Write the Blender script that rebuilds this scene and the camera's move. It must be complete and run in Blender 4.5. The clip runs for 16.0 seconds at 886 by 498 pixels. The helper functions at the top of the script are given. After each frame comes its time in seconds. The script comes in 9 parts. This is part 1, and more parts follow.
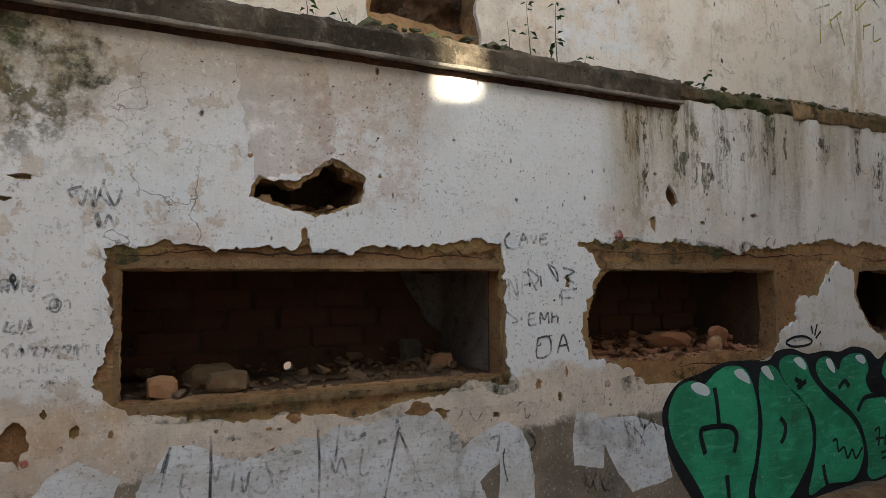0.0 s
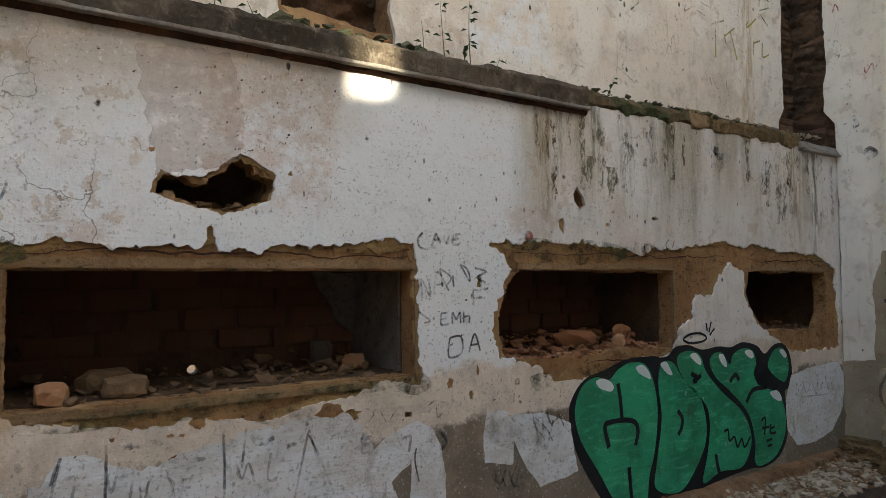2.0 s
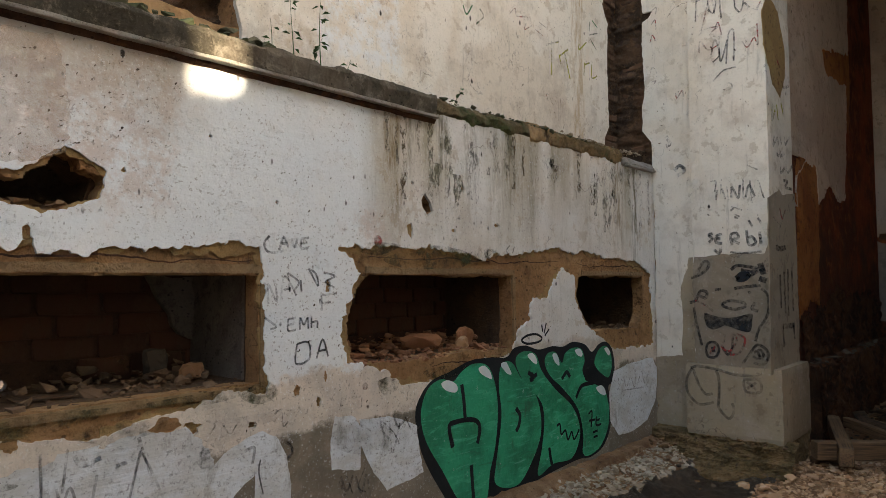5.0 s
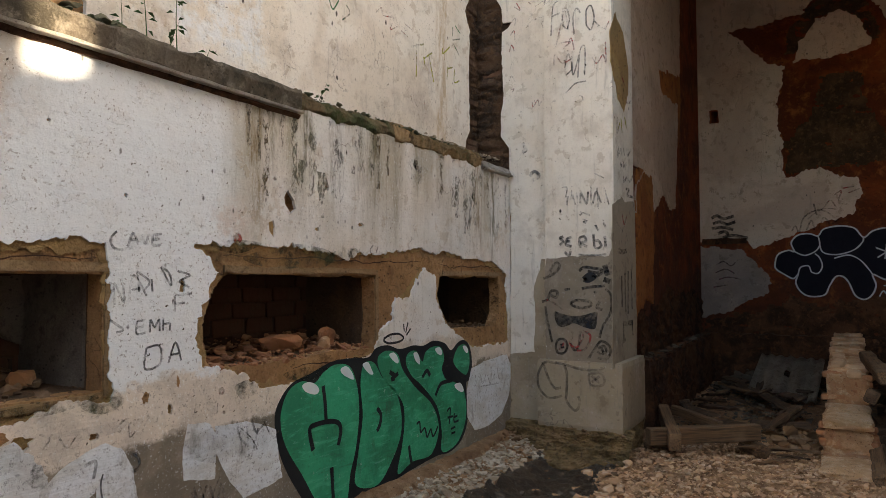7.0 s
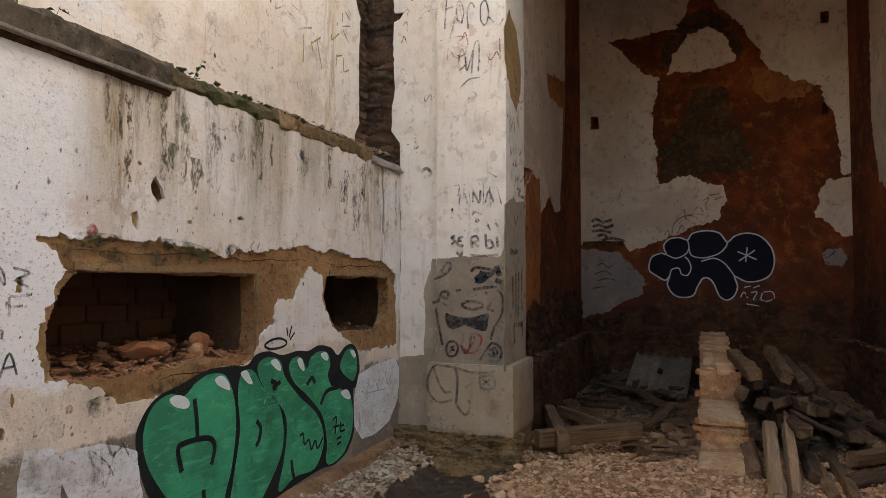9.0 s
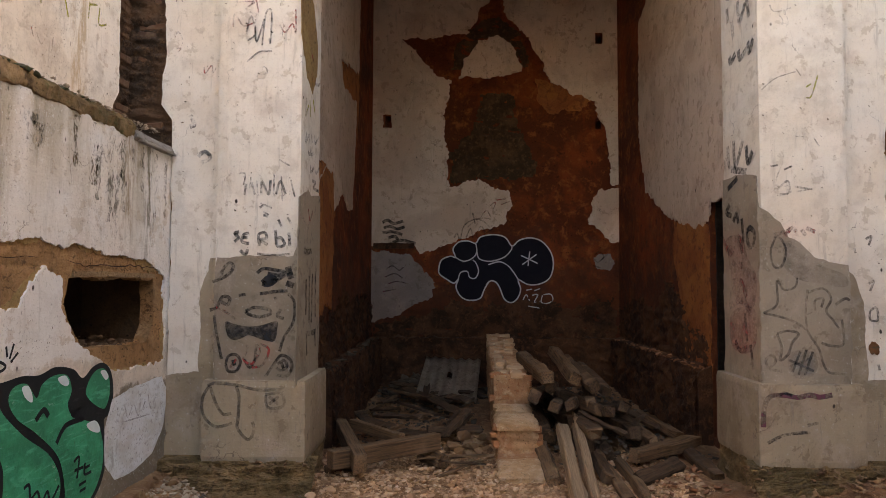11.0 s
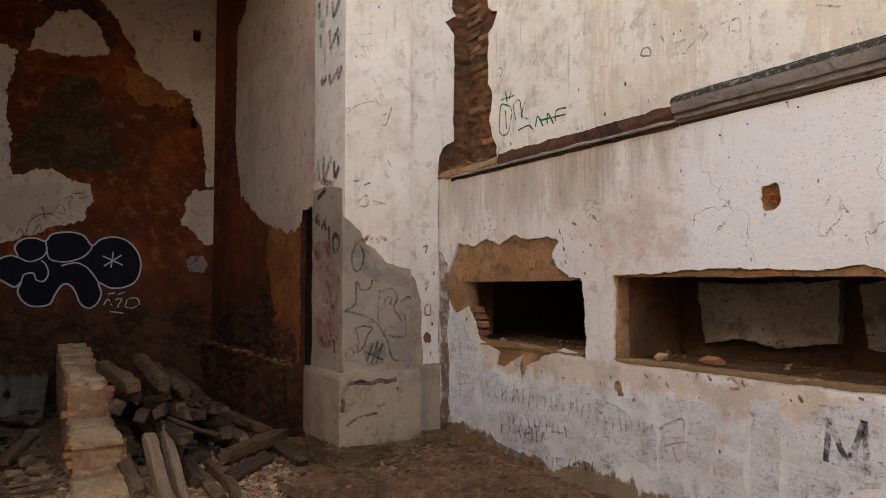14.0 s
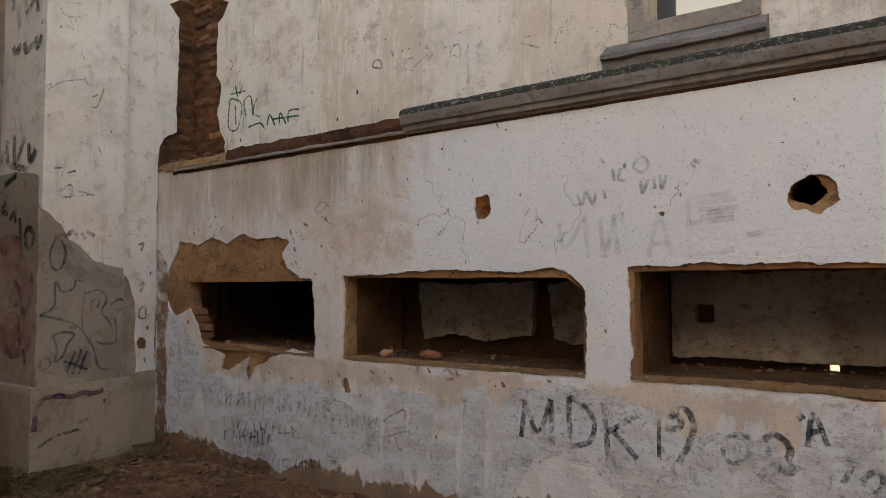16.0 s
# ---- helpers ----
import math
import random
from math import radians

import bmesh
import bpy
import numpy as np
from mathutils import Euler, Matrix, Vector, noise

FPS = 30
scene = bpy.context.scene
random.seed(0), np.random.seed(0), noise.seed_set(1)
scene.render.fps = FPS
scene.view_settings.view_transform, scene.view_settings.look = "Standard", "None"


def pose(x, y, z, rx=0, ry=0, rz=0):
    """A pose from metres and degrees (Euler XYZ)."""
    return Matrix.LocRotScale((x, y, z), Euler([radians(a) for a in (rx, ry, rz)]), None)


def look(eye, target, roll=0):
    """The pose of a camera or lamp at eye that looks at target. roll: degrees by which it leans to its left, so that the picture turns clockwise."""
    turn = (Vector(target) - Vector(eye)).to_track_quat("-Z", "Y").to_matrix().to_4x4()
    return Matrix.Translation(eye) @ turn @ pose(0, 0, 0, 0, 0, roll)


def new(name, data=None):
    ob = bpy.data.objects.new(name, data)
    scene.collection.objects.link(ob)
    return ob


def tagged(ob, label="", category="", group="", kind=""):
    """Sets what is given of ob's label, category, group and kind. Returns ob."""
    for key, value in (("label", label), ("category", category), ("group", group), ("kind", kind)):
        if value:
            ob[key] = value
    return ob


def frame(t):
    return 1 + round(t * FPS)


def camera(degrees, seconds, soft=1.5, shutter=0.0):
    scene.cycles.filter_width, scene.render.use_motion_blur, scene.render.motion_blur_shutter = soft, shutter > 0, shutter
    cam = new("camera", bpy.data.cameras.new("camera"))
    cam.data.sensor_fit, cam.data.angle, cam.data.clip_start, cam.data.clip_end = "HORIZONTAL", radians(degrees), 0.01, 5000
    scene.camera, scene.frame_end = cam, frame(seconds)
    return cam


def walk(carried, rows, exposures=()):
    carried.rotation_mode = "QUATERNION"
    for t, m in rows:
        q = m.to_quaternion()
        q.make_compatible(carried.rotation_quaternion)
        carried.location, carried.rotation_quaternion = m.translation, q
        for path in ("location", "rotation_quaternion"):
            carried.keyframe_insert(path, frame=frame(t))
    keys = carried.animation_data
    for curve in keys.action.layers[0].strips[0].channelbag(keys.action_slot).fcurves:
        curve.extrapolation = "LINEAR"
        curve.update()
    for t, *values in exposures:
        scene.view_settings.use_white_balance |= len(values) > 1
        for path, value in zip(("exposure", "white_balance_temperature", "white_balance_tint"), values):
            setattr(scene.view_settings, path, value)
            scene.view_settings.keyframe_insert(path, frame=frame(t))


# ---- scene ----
cam = camera(66.4, 16.0, soft=0.55)
PATH = [
    (0, (0.668, 0.232, 1.945), (1.59, 2.005, 2.038), -0.4),
    (0.5, (0.665, 0.24, 1.973), (1.633, 1.988, 2.046), -0.1),
    (1, (0.676, 0.232, 1.945), (1.698, 1.949, 2.033), -0.3),
    (1.5, (0.686, 0.23, 1.948), (1.768, 1.909, 2.036), -0.3),
    (2, (0.679, 0.237, 1.945), (1.818, 1.879, 2.036), -0.4),
    (2.5, (0.673, 0.238, 1.942), (1.87, 1.838, 2.033), -0.3),
    (3, (0.666, 0.239, 1.948), (1.919, 1.795, 2.034), -0.2),
    (3.5, (0.663, 0.257, 1.957), (1.973, 1.766, 2.041), -0.2),
    (4, (0.663, 0.266, 1.954), (2.025, 1.727, 2.044), -0.3),
    (6.5, (0.614, 0.289, 1.963), (2.297, 1.366, 2.053), -0.2),
    (7, (0.623, 0.32, 1.967), (2.357, 1.312, 2.056), -0.1),
    (7.5, (0.635, 0.364, 1.955), (2.403, 1.293, 2.048), -0.2),
    (8, (0.679, 0.415, 1.971), (2.481, 1.279, 2.061), -0.1),
    (10.5, (1.354, 0.75, 1.945), (3.339, 0.978, 2.047), 0.2),
    (11, (1.508, 0.823, 1.966), (3.505, 0.866, 2.067), 0.2),
    (11.5, (1.532, 0.87, 1.956), (3.524, 0.724, 2.058), 0.1),
    (12, (1.487, 0.878, 1.949), (3.451, 0.518, 2.056), -0.0),
    (12.5, (1.429, 0.896, 1.947), (3.342, 0.323, 2.056), -0.1),
    (13, (1.385, 0.912, 1.934), (3.239, 0.172, 2.048), -0.0),
    (13.5, (1.363, 0.906, 1.936), (3.146, 0.008, 2.049), -0.1),
    (14, (1.345, 0.905, 1.955), (3.032, -0.164, 2.065), -0.2),
    (14.5, (1.345, 0.934, 1.947), (2.915, -0.3, 2.06), -0.2),
    (15, (1.337, 0.951, 1.942), (2.776, -0.433, 2.056), -0.2),
    (15.5, (1.339, 0.97, 1.944), (2.631, -0.552, 2.057), -0.3),
    (16, (1.348, 1.002, 1.946), (2.476, -0.646, 2.057), -0.3),
]
walk(cam, [(t, look(eye, target, roll)) for t, eye, target, roll in PATH], exposures=[(0.0, 2.49, 7150, 4), (4.0, 2.62, 7450, 4), (7.0, 2.86, 7750, 8), (8.0, 2.92, 7850, 9), (10.5, 3.32, 8450, 17), (13.5, 3.15, 8400, 16), (15.0, 2.84, 7950, 13), (16.0, 2.51, 7800, 12)])

# ---- world and light ----
world = bpy.data.worlds.new("world")
scene.world = world
world.use_nodes = True
wn, wl = world.node_tree.nodes, world.node_tree.links
SUN_EL, SUN_AZ = radians(28), radians(-68.8)        # height of the sun and its bearing from +x
sky = wn.new("ShaderNodeTexSky")
sky.sky_type = 'NISHITA'
sky.sun_disc = False
sky.sun_elevation = SUN_EL
sky.sun_rotation = radians(90) - SUN_AZ
sky.air_density, sky.dust_density = 1.0, 3.0
wl.new(sky.outputs[0], wn["Background"].inputs[0])
wn["Background"].inputs[1].default_value = 0.12
sun = new("sun", bpy.data.lights.new("sun", 'SUN'))
sun.data.energy, sun.data.angle, sun.data.color = 3.0, radians(0.8), (1.0, 0.93, 0.82)
SUN_DIR = Vector((math.cos(SUN_EL) * math.cos(SUN_AZ), math.cos(SUN_EL) * math.sin(SUN_AZ), math.sin(SUN_EL)))
sun.matrix_world = look(SUN_DIR * 30, (0, 0, 0))


# ---- materials ----
class Nodes:
    """A small builder for node materials in object space."""
    def __init__(self, name, rough=0.9):
        self.m = bpy.data.materials.new(name)
        self.m.use_nodes = True
        self.t = self.m.node_tree
        self.b = self.t.nodes["Principled BSDF"]
        self.b.inputs["Roughness"].default_value = rough
        self.b.inputs["Specular IOR Level"].default_value = 0.25
        self.co = self.t.nodes.new("ShaderNodeTexCoord").outputs["Object"]

    def link(self, a, b):
        self.t.links.new(a, b)

    def put(self, socket, v):
        if isinstance(v, bpy.types.NodeSocket):
            self.link(v, socket)
        else:
            socket.default_value = v

    def scaled(self, s, rot=(0, 0, 0), off=(0, 0, 0)):
        n = self.t.nodes.new("ShaderNodeMapping")
        n.inputs["Scale"].default_value = s
        n.inputs["Rotation"].default_value = rot
        n.inputs["Location"].default_value = off
        self.link(self.co, n.inputs[0])
        return n.outputs[0]

    def noise(self, s, detail=4.0, rough=0.55, off=(0, 0, 0), warp=0.0):
        n = self.t.nodes.new("ShaderNodeTexNoise")
        if isinstance(s, (int, float)):
            s = (s, s, s)
        self.link(self.scaled(s, off=off), n.inputs["Vector"])
        n.inputs["Scale"].default_value = 1.0
        n.inputs["Detail"].default_value = detail
        n.inputs["Roughness"].default_value = rough
        n.inputs["Distortion"].default_value = warp
        return n.outputs[0]

    def voronoi(self, s, feature='F1', off=(0, 0, 0)):
        n = self.t.nodes.new("ShaderNodeTexVoronoi")
        n.feature = feature
        if isinstance(s, (int, float)):
            s = (s, s, s)
        self.link(self.scaled(s, off=off), n.inputs["Vector"])
        n.inputs["Scale"].default_value = 1.0
        return n.outputs[0]

    def ramp(self, v, a, b, lo=0.0, hi=1.0):
        n = self.t.nodes.new("ShaderNodeMapRange")
        n.interpolation_type = 'SMOOTHSTEP'
        self.put(n.inputs[0], v)
        for i, x in enumerate((a, b, lo, hi)):
            n.inputs[i + 1].default_value = x
        return n.outputs[0]

    def math(self, op, a, b=0.0):
        n = self.t.nodes.new("ShaderNodeMath")
        n.operation = op
        self.put(n.inputs[0], a)
        self.put(n.inputs[1], b)
        return n.outputs[0]

    def mix(self, f, a, b):
        n = self.t.nodes.new("ShaderNodeMix")
        n.data_type = 'RGBA'
        self.put(n.inputs["Factor"], f)
        self.put(n.inputs[6], (*a, 1) if isinstance(a, tuple) else a)
        self.put(n.inputs[7], (*b, 1) if isinstance(b, tuple) else b)
        return n.outputs[2]

    def axis(self, i):
        n = self.t.nodes.new("ShaderNodeSeparateXYZ")
        self.link(self.co, n.inputs[0])
        return n.outputs[i]

    def random(self):
        return self.t.nodes.new("ShaderNodeObjectInfo").outputs["Random"]

    def island(self):
        return self.t.nodes.new("ShaderNodeNewGeometry").outputs["Random Per Island"]

    def done(self, color, heights=(), rough=None):
        self.put(self.b.inputs["Base Color"], (*color, 1) if isinstance(color, tuple) else color)
        if rough is not None:
            self.put(self.b.inputs["Roughness"], rough)
        normal = None
        for h, dist, strength in heights:
            n = self.t.nodes.new("ShaderNodeBump")
            n.inputs["Distance"].default_value = dist
            n.inputs["Strength"].default_value = strength
            self.link(h, n.inputs["Height"])
            if normal:
                self.link(normal, n.inputs["Normal"])
            normal = n.outputs[0]
        if normal:
            self.link(normal, self.b.inputs["Normal"])
        return self.m


def band(n, axis, lo, hi, soft, wobble):
    """1 between lo and hi along an axis, with wobbling soft edges."""
    v = n.math('ADD', n.axis(axis), wobble)
    return n.math('MULTIPLY', n.ramp(v, lo - soft, lo + soft), n.ramp(v, hi - soft, hi + soft, 1.0, 0.0))


def plaster_material(name, white, cream, low, low_top=1.15, cream_top=1.45, streak=None, streak_x=(0, 1), u=0,
                     mossy=0.0, warm_noise=0.5, seed=0.0, dirt=1.0, specks=0.6, clean=None, wash=None, spots=()):
    """Old limewash over cream render over a cement dado, with stains, specks, cracks and water runs."""
    n = Nodes(name, 0.88)
    o = (seed, seed * 1.7, seed * 0.6)
    flat = (1, 1, 1)
    big = n.noise(0.8, 6, 0.62, off=o, warp=0.5)
    mid = n.noise(3.5, 6, 0.65, off=o, warp=0.3)
    fine = n.noise(30, 5, 0.7, off=o)
    grit = n.noise(110, 3, 0.6, off=o)
    wob = n.math('MULTIPLY', n.math('SUBTRACT', n.noise((3.2, 3.2, 3.6), 10, 0.72, off=o), 0.5), 0.42)
    zw = n.math('ADD', n.axis(2), wob)
    f_white = n.ramp(zw, cream_top - 0.03, cream_top + 0.03)
    # coats of limewash worn through to the warmer coat below
    warm = n.math('MULTIPLY', n.ramp(big, 0.47, 0.58), warm_noise)
    keep = 1.0
    if clean:
        xw = n.math('ADD', n.axis(u), n.math('MULTIPLY', wob, 1.2))
        f = n.math('MULTIPLY', n.ramp(xw, clean[0] - 0.06, clean[0] + 0.06), n.ramp(xw, clean[1] - 0.06, clean[1] + 0.06, 1.0, 0.0))
        keep = n.math('SUBTRACT', 1.0, n.math('MULTIPLY', f, 0.85))
        warm = n.math('MULTIPLY', n.math('ADD', warm, n.ramp(xw, clean[1] - 0.05, clean[1] + 0.2, 0.0, 0.45)), keep)
    col = n.mix(warm, white, cream)
    chips = n.ramp(n.noise(7.5, 9, 0.66, off=(seed, 7, 3)), 0.585, 0.60)
    col = n.mix(n.math('MULTIPLY', chips, n.math('MULTIPLY', keep, 0.75)), col, tuple(c * 0.86 for c in cream))
    col = n.mix(f_white, n.mix(n.ramp(mid, 0.42, 0.6), cream, tuple(c * 0.82 for c in cream)), col)
    if wash:
        z2 = n.math('ADD', zw, n.math('MULTIPLY', n.math('SUBTRACT', n.noise((7, 7, 0.8), 5, 0.7, off=(seed, 2, 9)), 0.5), 0.5))
        f = n.math('MULTIPLY', n.ramp(z2, wash - 0.02, wash + 0.02, 1.0, 0.0), n.ramp(n.noise((2.6, 2.6, 1.1), 7, 0.7, off=(seed, 5, 1)), 0.36, 0.42))
        col = n.mix(n.math('MULTIPLY', f, 0.92), col, n.mix(n.ramp(mid, 0.4, 0.6), white, tuple(c * 0.82 for c in white)))
        zw = z2
    f_low = n.ramp(zw, low_top - 0.025, low_top + 0.025, 1.0, 0.0)
    col = n.mix(f_low, col, n.mix(n.ramp(mid, 0.4, 0.62), low, tuple(c * 0.66 for c in low)))
    # grime in clouds, smears and grains
    col = n.mix(n.math('MULTIPLY', n.ramp(mid, 0.50, 0.72, 0.0, 0.38 * dirt), keep), col, (0.34, 0.26, 0.19))
    col = n.mix(n.math('MULTIPLY', n.ramp(n.noise(1.5, 8, 0.72, off=(seed + 5, 2, 1)), 0.52, 0.70, 0.0, 0.5 * dirt), keep), col, (0.42, 0.33, 0.26))
    smear = n.ramp(n.noise((16, 16, 1.6), 6, 0.7, off=(seed, 6, 6)), 0.56, 0.72, 0.0, 0.45 * dirt)
    col = n.mix(n.math('MULTIPLY', smear, keep), col, (0.25, 0.205, 0.16))
    col = n.mix(n.ramp(fine, 0.58, 0.74, 0.0, 0.42 * dirt), col, (0.24, 0.19, 0.145))
    col = n.mix(n.ramp(grit, 0.55, 0.78, 0.0, 0.2), col, (0.26, 0.21, 0.17))
    col = n.mix(n.ramp(fine, 0.25, 0.42, 0.28, 0.0), col, (0.86, 0.86, 0.84))
    if streak:
        z0, z1 = streak
        x = n.axis(u)
        xm = n.math('MULTIPLY', n.ramp(x, streak_x[0] - 0.15, streak_x[0] + 0.15), n.ramp(x, streak_x[1] - 0.2, streak_x[1] + 0.2, 1.0, 0.0))
        m = n.ramp(n.math('ADD', n.axis(2), n.math('MULTIPLY', n.noise((2.4, 2.4, 0.4), 4, off=(seed, 0, 0)), 1.3)), z0 + 0.65, z1 + 0.45)
        runs = n.math('MAXIMUM', n.ramp(n.noise((4.5, 4.5, 0.5), 8, 0.75, off=(seed, 3, 2)), 0.505, 0.60), n.ramp(n.noise((11, 11, 0.6), 7, 0.72, off=(seed, 8, 2)), 0.56, 0.65))
        runs = n.math('MULTIPLY', runs, n.ramp(n.noise((34, 34, 9), 6, 0.75), 0.36, 0.60))
        f = n.math('MULTIPLY', n.math('MULTIPLY', runs, m), xm)
        col = n.mix(n.math('MULTIPLY', n.math('MULTIPLY', n.ramp(n.noise((3.2, 3.2, 0.5), 5, off=(seed, 1, 7)), 0.42, 0.62), m), n.math('MULTIPLY', xm, 0.62)), col, (0.34, 0.275, 0.17))
        col = n.mix(n.math('MULTIPLY', f, 0.42), col, n.mix(n.ramp(mid, 0.42, 0.58), (0.12, 0.09, 0.06), (0.2, 0.16, 0.08)))
    for k, (x0, x1, z0, z1, tone, run) in enumerate(spots):
        w2 = n.math('MULTIPLY', n.math('SUBTRACT', n.noise((9, 9, 2.0 if run else 6.0), 7, 0.72, off=(k, seed, 3)), 0.5), 0.35)
        f = n.math('MULTIPLY', band(n, u, x0, x1, 0.05, w2), band(n, 2, z0, z1, 0.08 if not run else 0.25, w2))
        g = n.ramp(n.noise((22, 22, 3) if run else (8, 8, 8), 7, 0.75, off=(k, 4, seed)), 0.40, 0.58)
        col = n.mix(n.math('MULTIPLY', n.math('MULTIPLY', f, g), 0.85 if run else 0.6), col, tone)
    if mossy:
        x = n.axis(u)
        f = n.math('MULTIPLY', n.ramp(n.noise(6, 8, 0.72, off=(3, seed, 8)), 0.47, 0.57), n.ramp(n.math('ADD', n.axis(2), wob), 2.25, 2.75))
        f = n.math('MULTIPLY', f, n.ramp(n.math('ADD', x, n.math('MULTIPLY', wob, 1.5)), 0.45, 1.0, 1.0, 0.0))
        col = n.mix(n.math('MULTIPLY', f, mossy), col, n.mix(n.ramp(fine, 0.4, 0.6), (0.055, 0.05, 0.025), (0.12, 0.095, 0.03)))
        f = n.math('MULTIPLY', n.ramp(n.math('ADD', n.axis(2), n.math('MULTIPLY', wob, 1.2)), 2.55, 3.0), n.ramp(x, 2.1, 2.5, 1.0, 0.0))
        col = n.mix(n.math('MULTIPLY', f, 0.6), col, (0.36, 0.26, 0.16))
    # dark pits, specks and short scratches
    for k, (sx, sz, r0, r1, lo, hi, fo) in enumerate(((6.0, 3.5, 0.04, 0.085, 0.47, 0.55, 1.0), (13, 6, 0.05, 0.12, 0.50, 0.60, 0.9), (34, 17, 0.06, 0.17, 0.52, 0.64, 0.6))):
        d = n.math('ADD', n.voronoi((sx, sx, sz), off=(seed + 3 * k, 1, k)), n.math('MULTIPLY', n.math('SUBTRACT', n.noise(sx * 3.5, 3, off=(k, seed, 0)), 0.5), 0.12))
        f = n.math('MULTIPLY', n.ramp(d, r0, r1, 1.0, 0.0), n.ramp(n.noise(2.5 + 2 * k, 3, off=(9, seed, 4 + k)), lo, hi))
        col = n.mix(n.math('MULTIPLY', f, fo * (1.0 if k == 0 else specks)), col, (0.055, 0.043, 0.035))
    # small crisp flakes, dark and light
    flake = n.noise(62, 4, 0.55, off=(seed, 9, 9))
    where = n.ramp(n.noise(1.8, 4, off=(6, seed, 2)), 0.38, 0.60, 0.35, 1.0)
    col = n.mix(n.math('MULTIPLY', n.ramp(flake, 0.615, 0.645, 0.0, 0.68 * specks), where), col, tuple(c * 0.42 for c in cream))
    col = n.mix(n.math('MULTIPLY', n.ramp(flake, 0.34, 0.37, 0.55 * specks, 0.0), where), col, tuple(min(0.9, c * 1.08) for c in white))
    # hairline cracks
    w = n.t.nodes.new("ShaderNodeTexVoronoi")
    w.feature = 'DISTANCE_TO_EDGE'
    w.inputs["Scale"].default_value = 1.0
    add = n.t.nodes.new("ShaderNodeVectorMath")
    add.operation = 'ADD'
    n.link(n.scaled((1.6, 1.6, 1.3), off=o), add.inputs[0])
    nn = n.t.nodes.new("ShaderNodeTexNoise")
    nn.inputs["Scale"].default_value = 3.5
    nn.inputs["Detail"].default_value = 6
    n.link(n.co, nn.inputs["Vector"])
    n.link(nn.outputs["Color"], add.inputs[1])
    n.link(add.outputs[0], w.inputs["Vector"])
    crack = n.math('MULTIPLY', n.ramp(w.outputs[0], 0.003, 0.007, 1.0, 0.0), n.ramp(n.noise(1.4, 3, off=(seed, 4, 2)), 0.56, 0.66))
    col = n.mix(n.math('MULTIPLY', crack, 0.7), col, (0.12, 0.09, 0.07))
    brush = n.noise((2.4, 2.4, 34), 6, 0.68, warp=0.6)
    return n.done(col, ((chips, 0.006, 0.6), (mid, 0.03, 0.4), (brush, 0.009, 0.26), (fine, 0.010, 0.34), (grit, 0.003, 0.25)))


def earth_material(name, a, b, c, scale=1.0, dark=0.0, cracks=0.0):
    """Bare earth render or rubble core, crumbly, with crevices and lumps."""
    n = Nodes(name, 0.95)
    big = n.noise(1.3 * scale, 6, 0.65, warp=0.4)
    mid = n.noise(6 * scale, 8, 0.72, warp=0.3)
    fine = n.noise(45 * scale, 5, 0.7)
    col = n.mix(n.ramp(big, 0.40, 0.58), a, b)
    col = n.mix(n.ramp(mid, 0.5, 0.66, 0.0, 0.85), col, c)
    col = n.mix(n.ramp(mid, 0.30, 0.42, 0.8, 0.0), col, tuple(x * 0.4 for x in b))
    col = n.mix(n.ramp(fine, 0.53, 0.72, 0.0, 0.5), col, tuple(x * 0.35 for x in c))
    col = n.mix(n.ramp(fine, 0.28, 0.42, 0.35, 0.0), col, tuple(min(1, x * 1.5 + 0.04) for x in a))
    pit = n.math('MULTIPLY', n.ramp(n.voronoi((17 * scale, 17 * scale, 23 * scale)), 0.12, 0.24, 1.0, 0.0), n.ramp(n.noise(4 * scale, 3), 0.45, 0.6))
    col = n.mix(n.math('MULTIPLY', pit, 0.75), col, tuple(x * 0.22 for x in b))
    if cracks:
        w = n.t.nodes.new("ShaderNodeTexVoronoi")
        w.feature = 'DISTANCE_TO_EDGE'
        w.inputs["Scale"].default_value = 1.0
        add = n.t.nodes.new("ShaderNodeVectorMath")
        add.operation = 'ADD'
        n.link(n.scaled((4.5, 4.5, 9.0)), add.inputs[0])
        nn = n.t.nodes.new("ShaderNodeTexNoise")
        nn.inputs["Scale"].default_value = 7.0
        nn.inputs["Detail"].default_value = 7
        n.link(n.co, nn.inputs["Vector"])
        n.link(nn.outputs["Color"], add.inputs[1])
        n.link(add.outputs[0], w.inputs["Vector"])
        f = n.math('MULTIPLY', n.ramp(w.outputs[0], 0.005, 0.022, 1.0, 0.0), n.ramp(n.noise(3.1, 3, off=(2, 4, 2)), 0.50, 0.60))
        col = n.mix(n.math('MULTIPLY', f, cracks), col, tuple(x * 0.14 for x in b))
        col = n.mix(n.ramp(n.noise(2.2, 5, 0.7, off=(7, 1, 5)), 0.52, 0.66, 0.0, 0.7), col, (0.52, 0.325, 0.165))
        col = n.mix(n.ramp(n.noise(9, 6, 0.75, off=(1, 9, 5)), 0.58, 0.66, 0.0, 0.7), col, (0.085, 0.05, 0.028))
    # Blends towards dark brown near the floor, with a noisy edge.
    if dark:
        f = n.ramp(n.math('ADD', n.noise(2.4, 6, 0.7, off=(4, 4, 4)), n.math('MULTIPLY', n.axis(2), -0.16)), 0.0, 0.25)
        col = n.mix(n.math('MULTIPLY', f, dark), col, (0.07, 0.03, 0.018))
    return n.done(col, ((mid, 0.06, 0.9), (fine, 0.012, 0.8)))


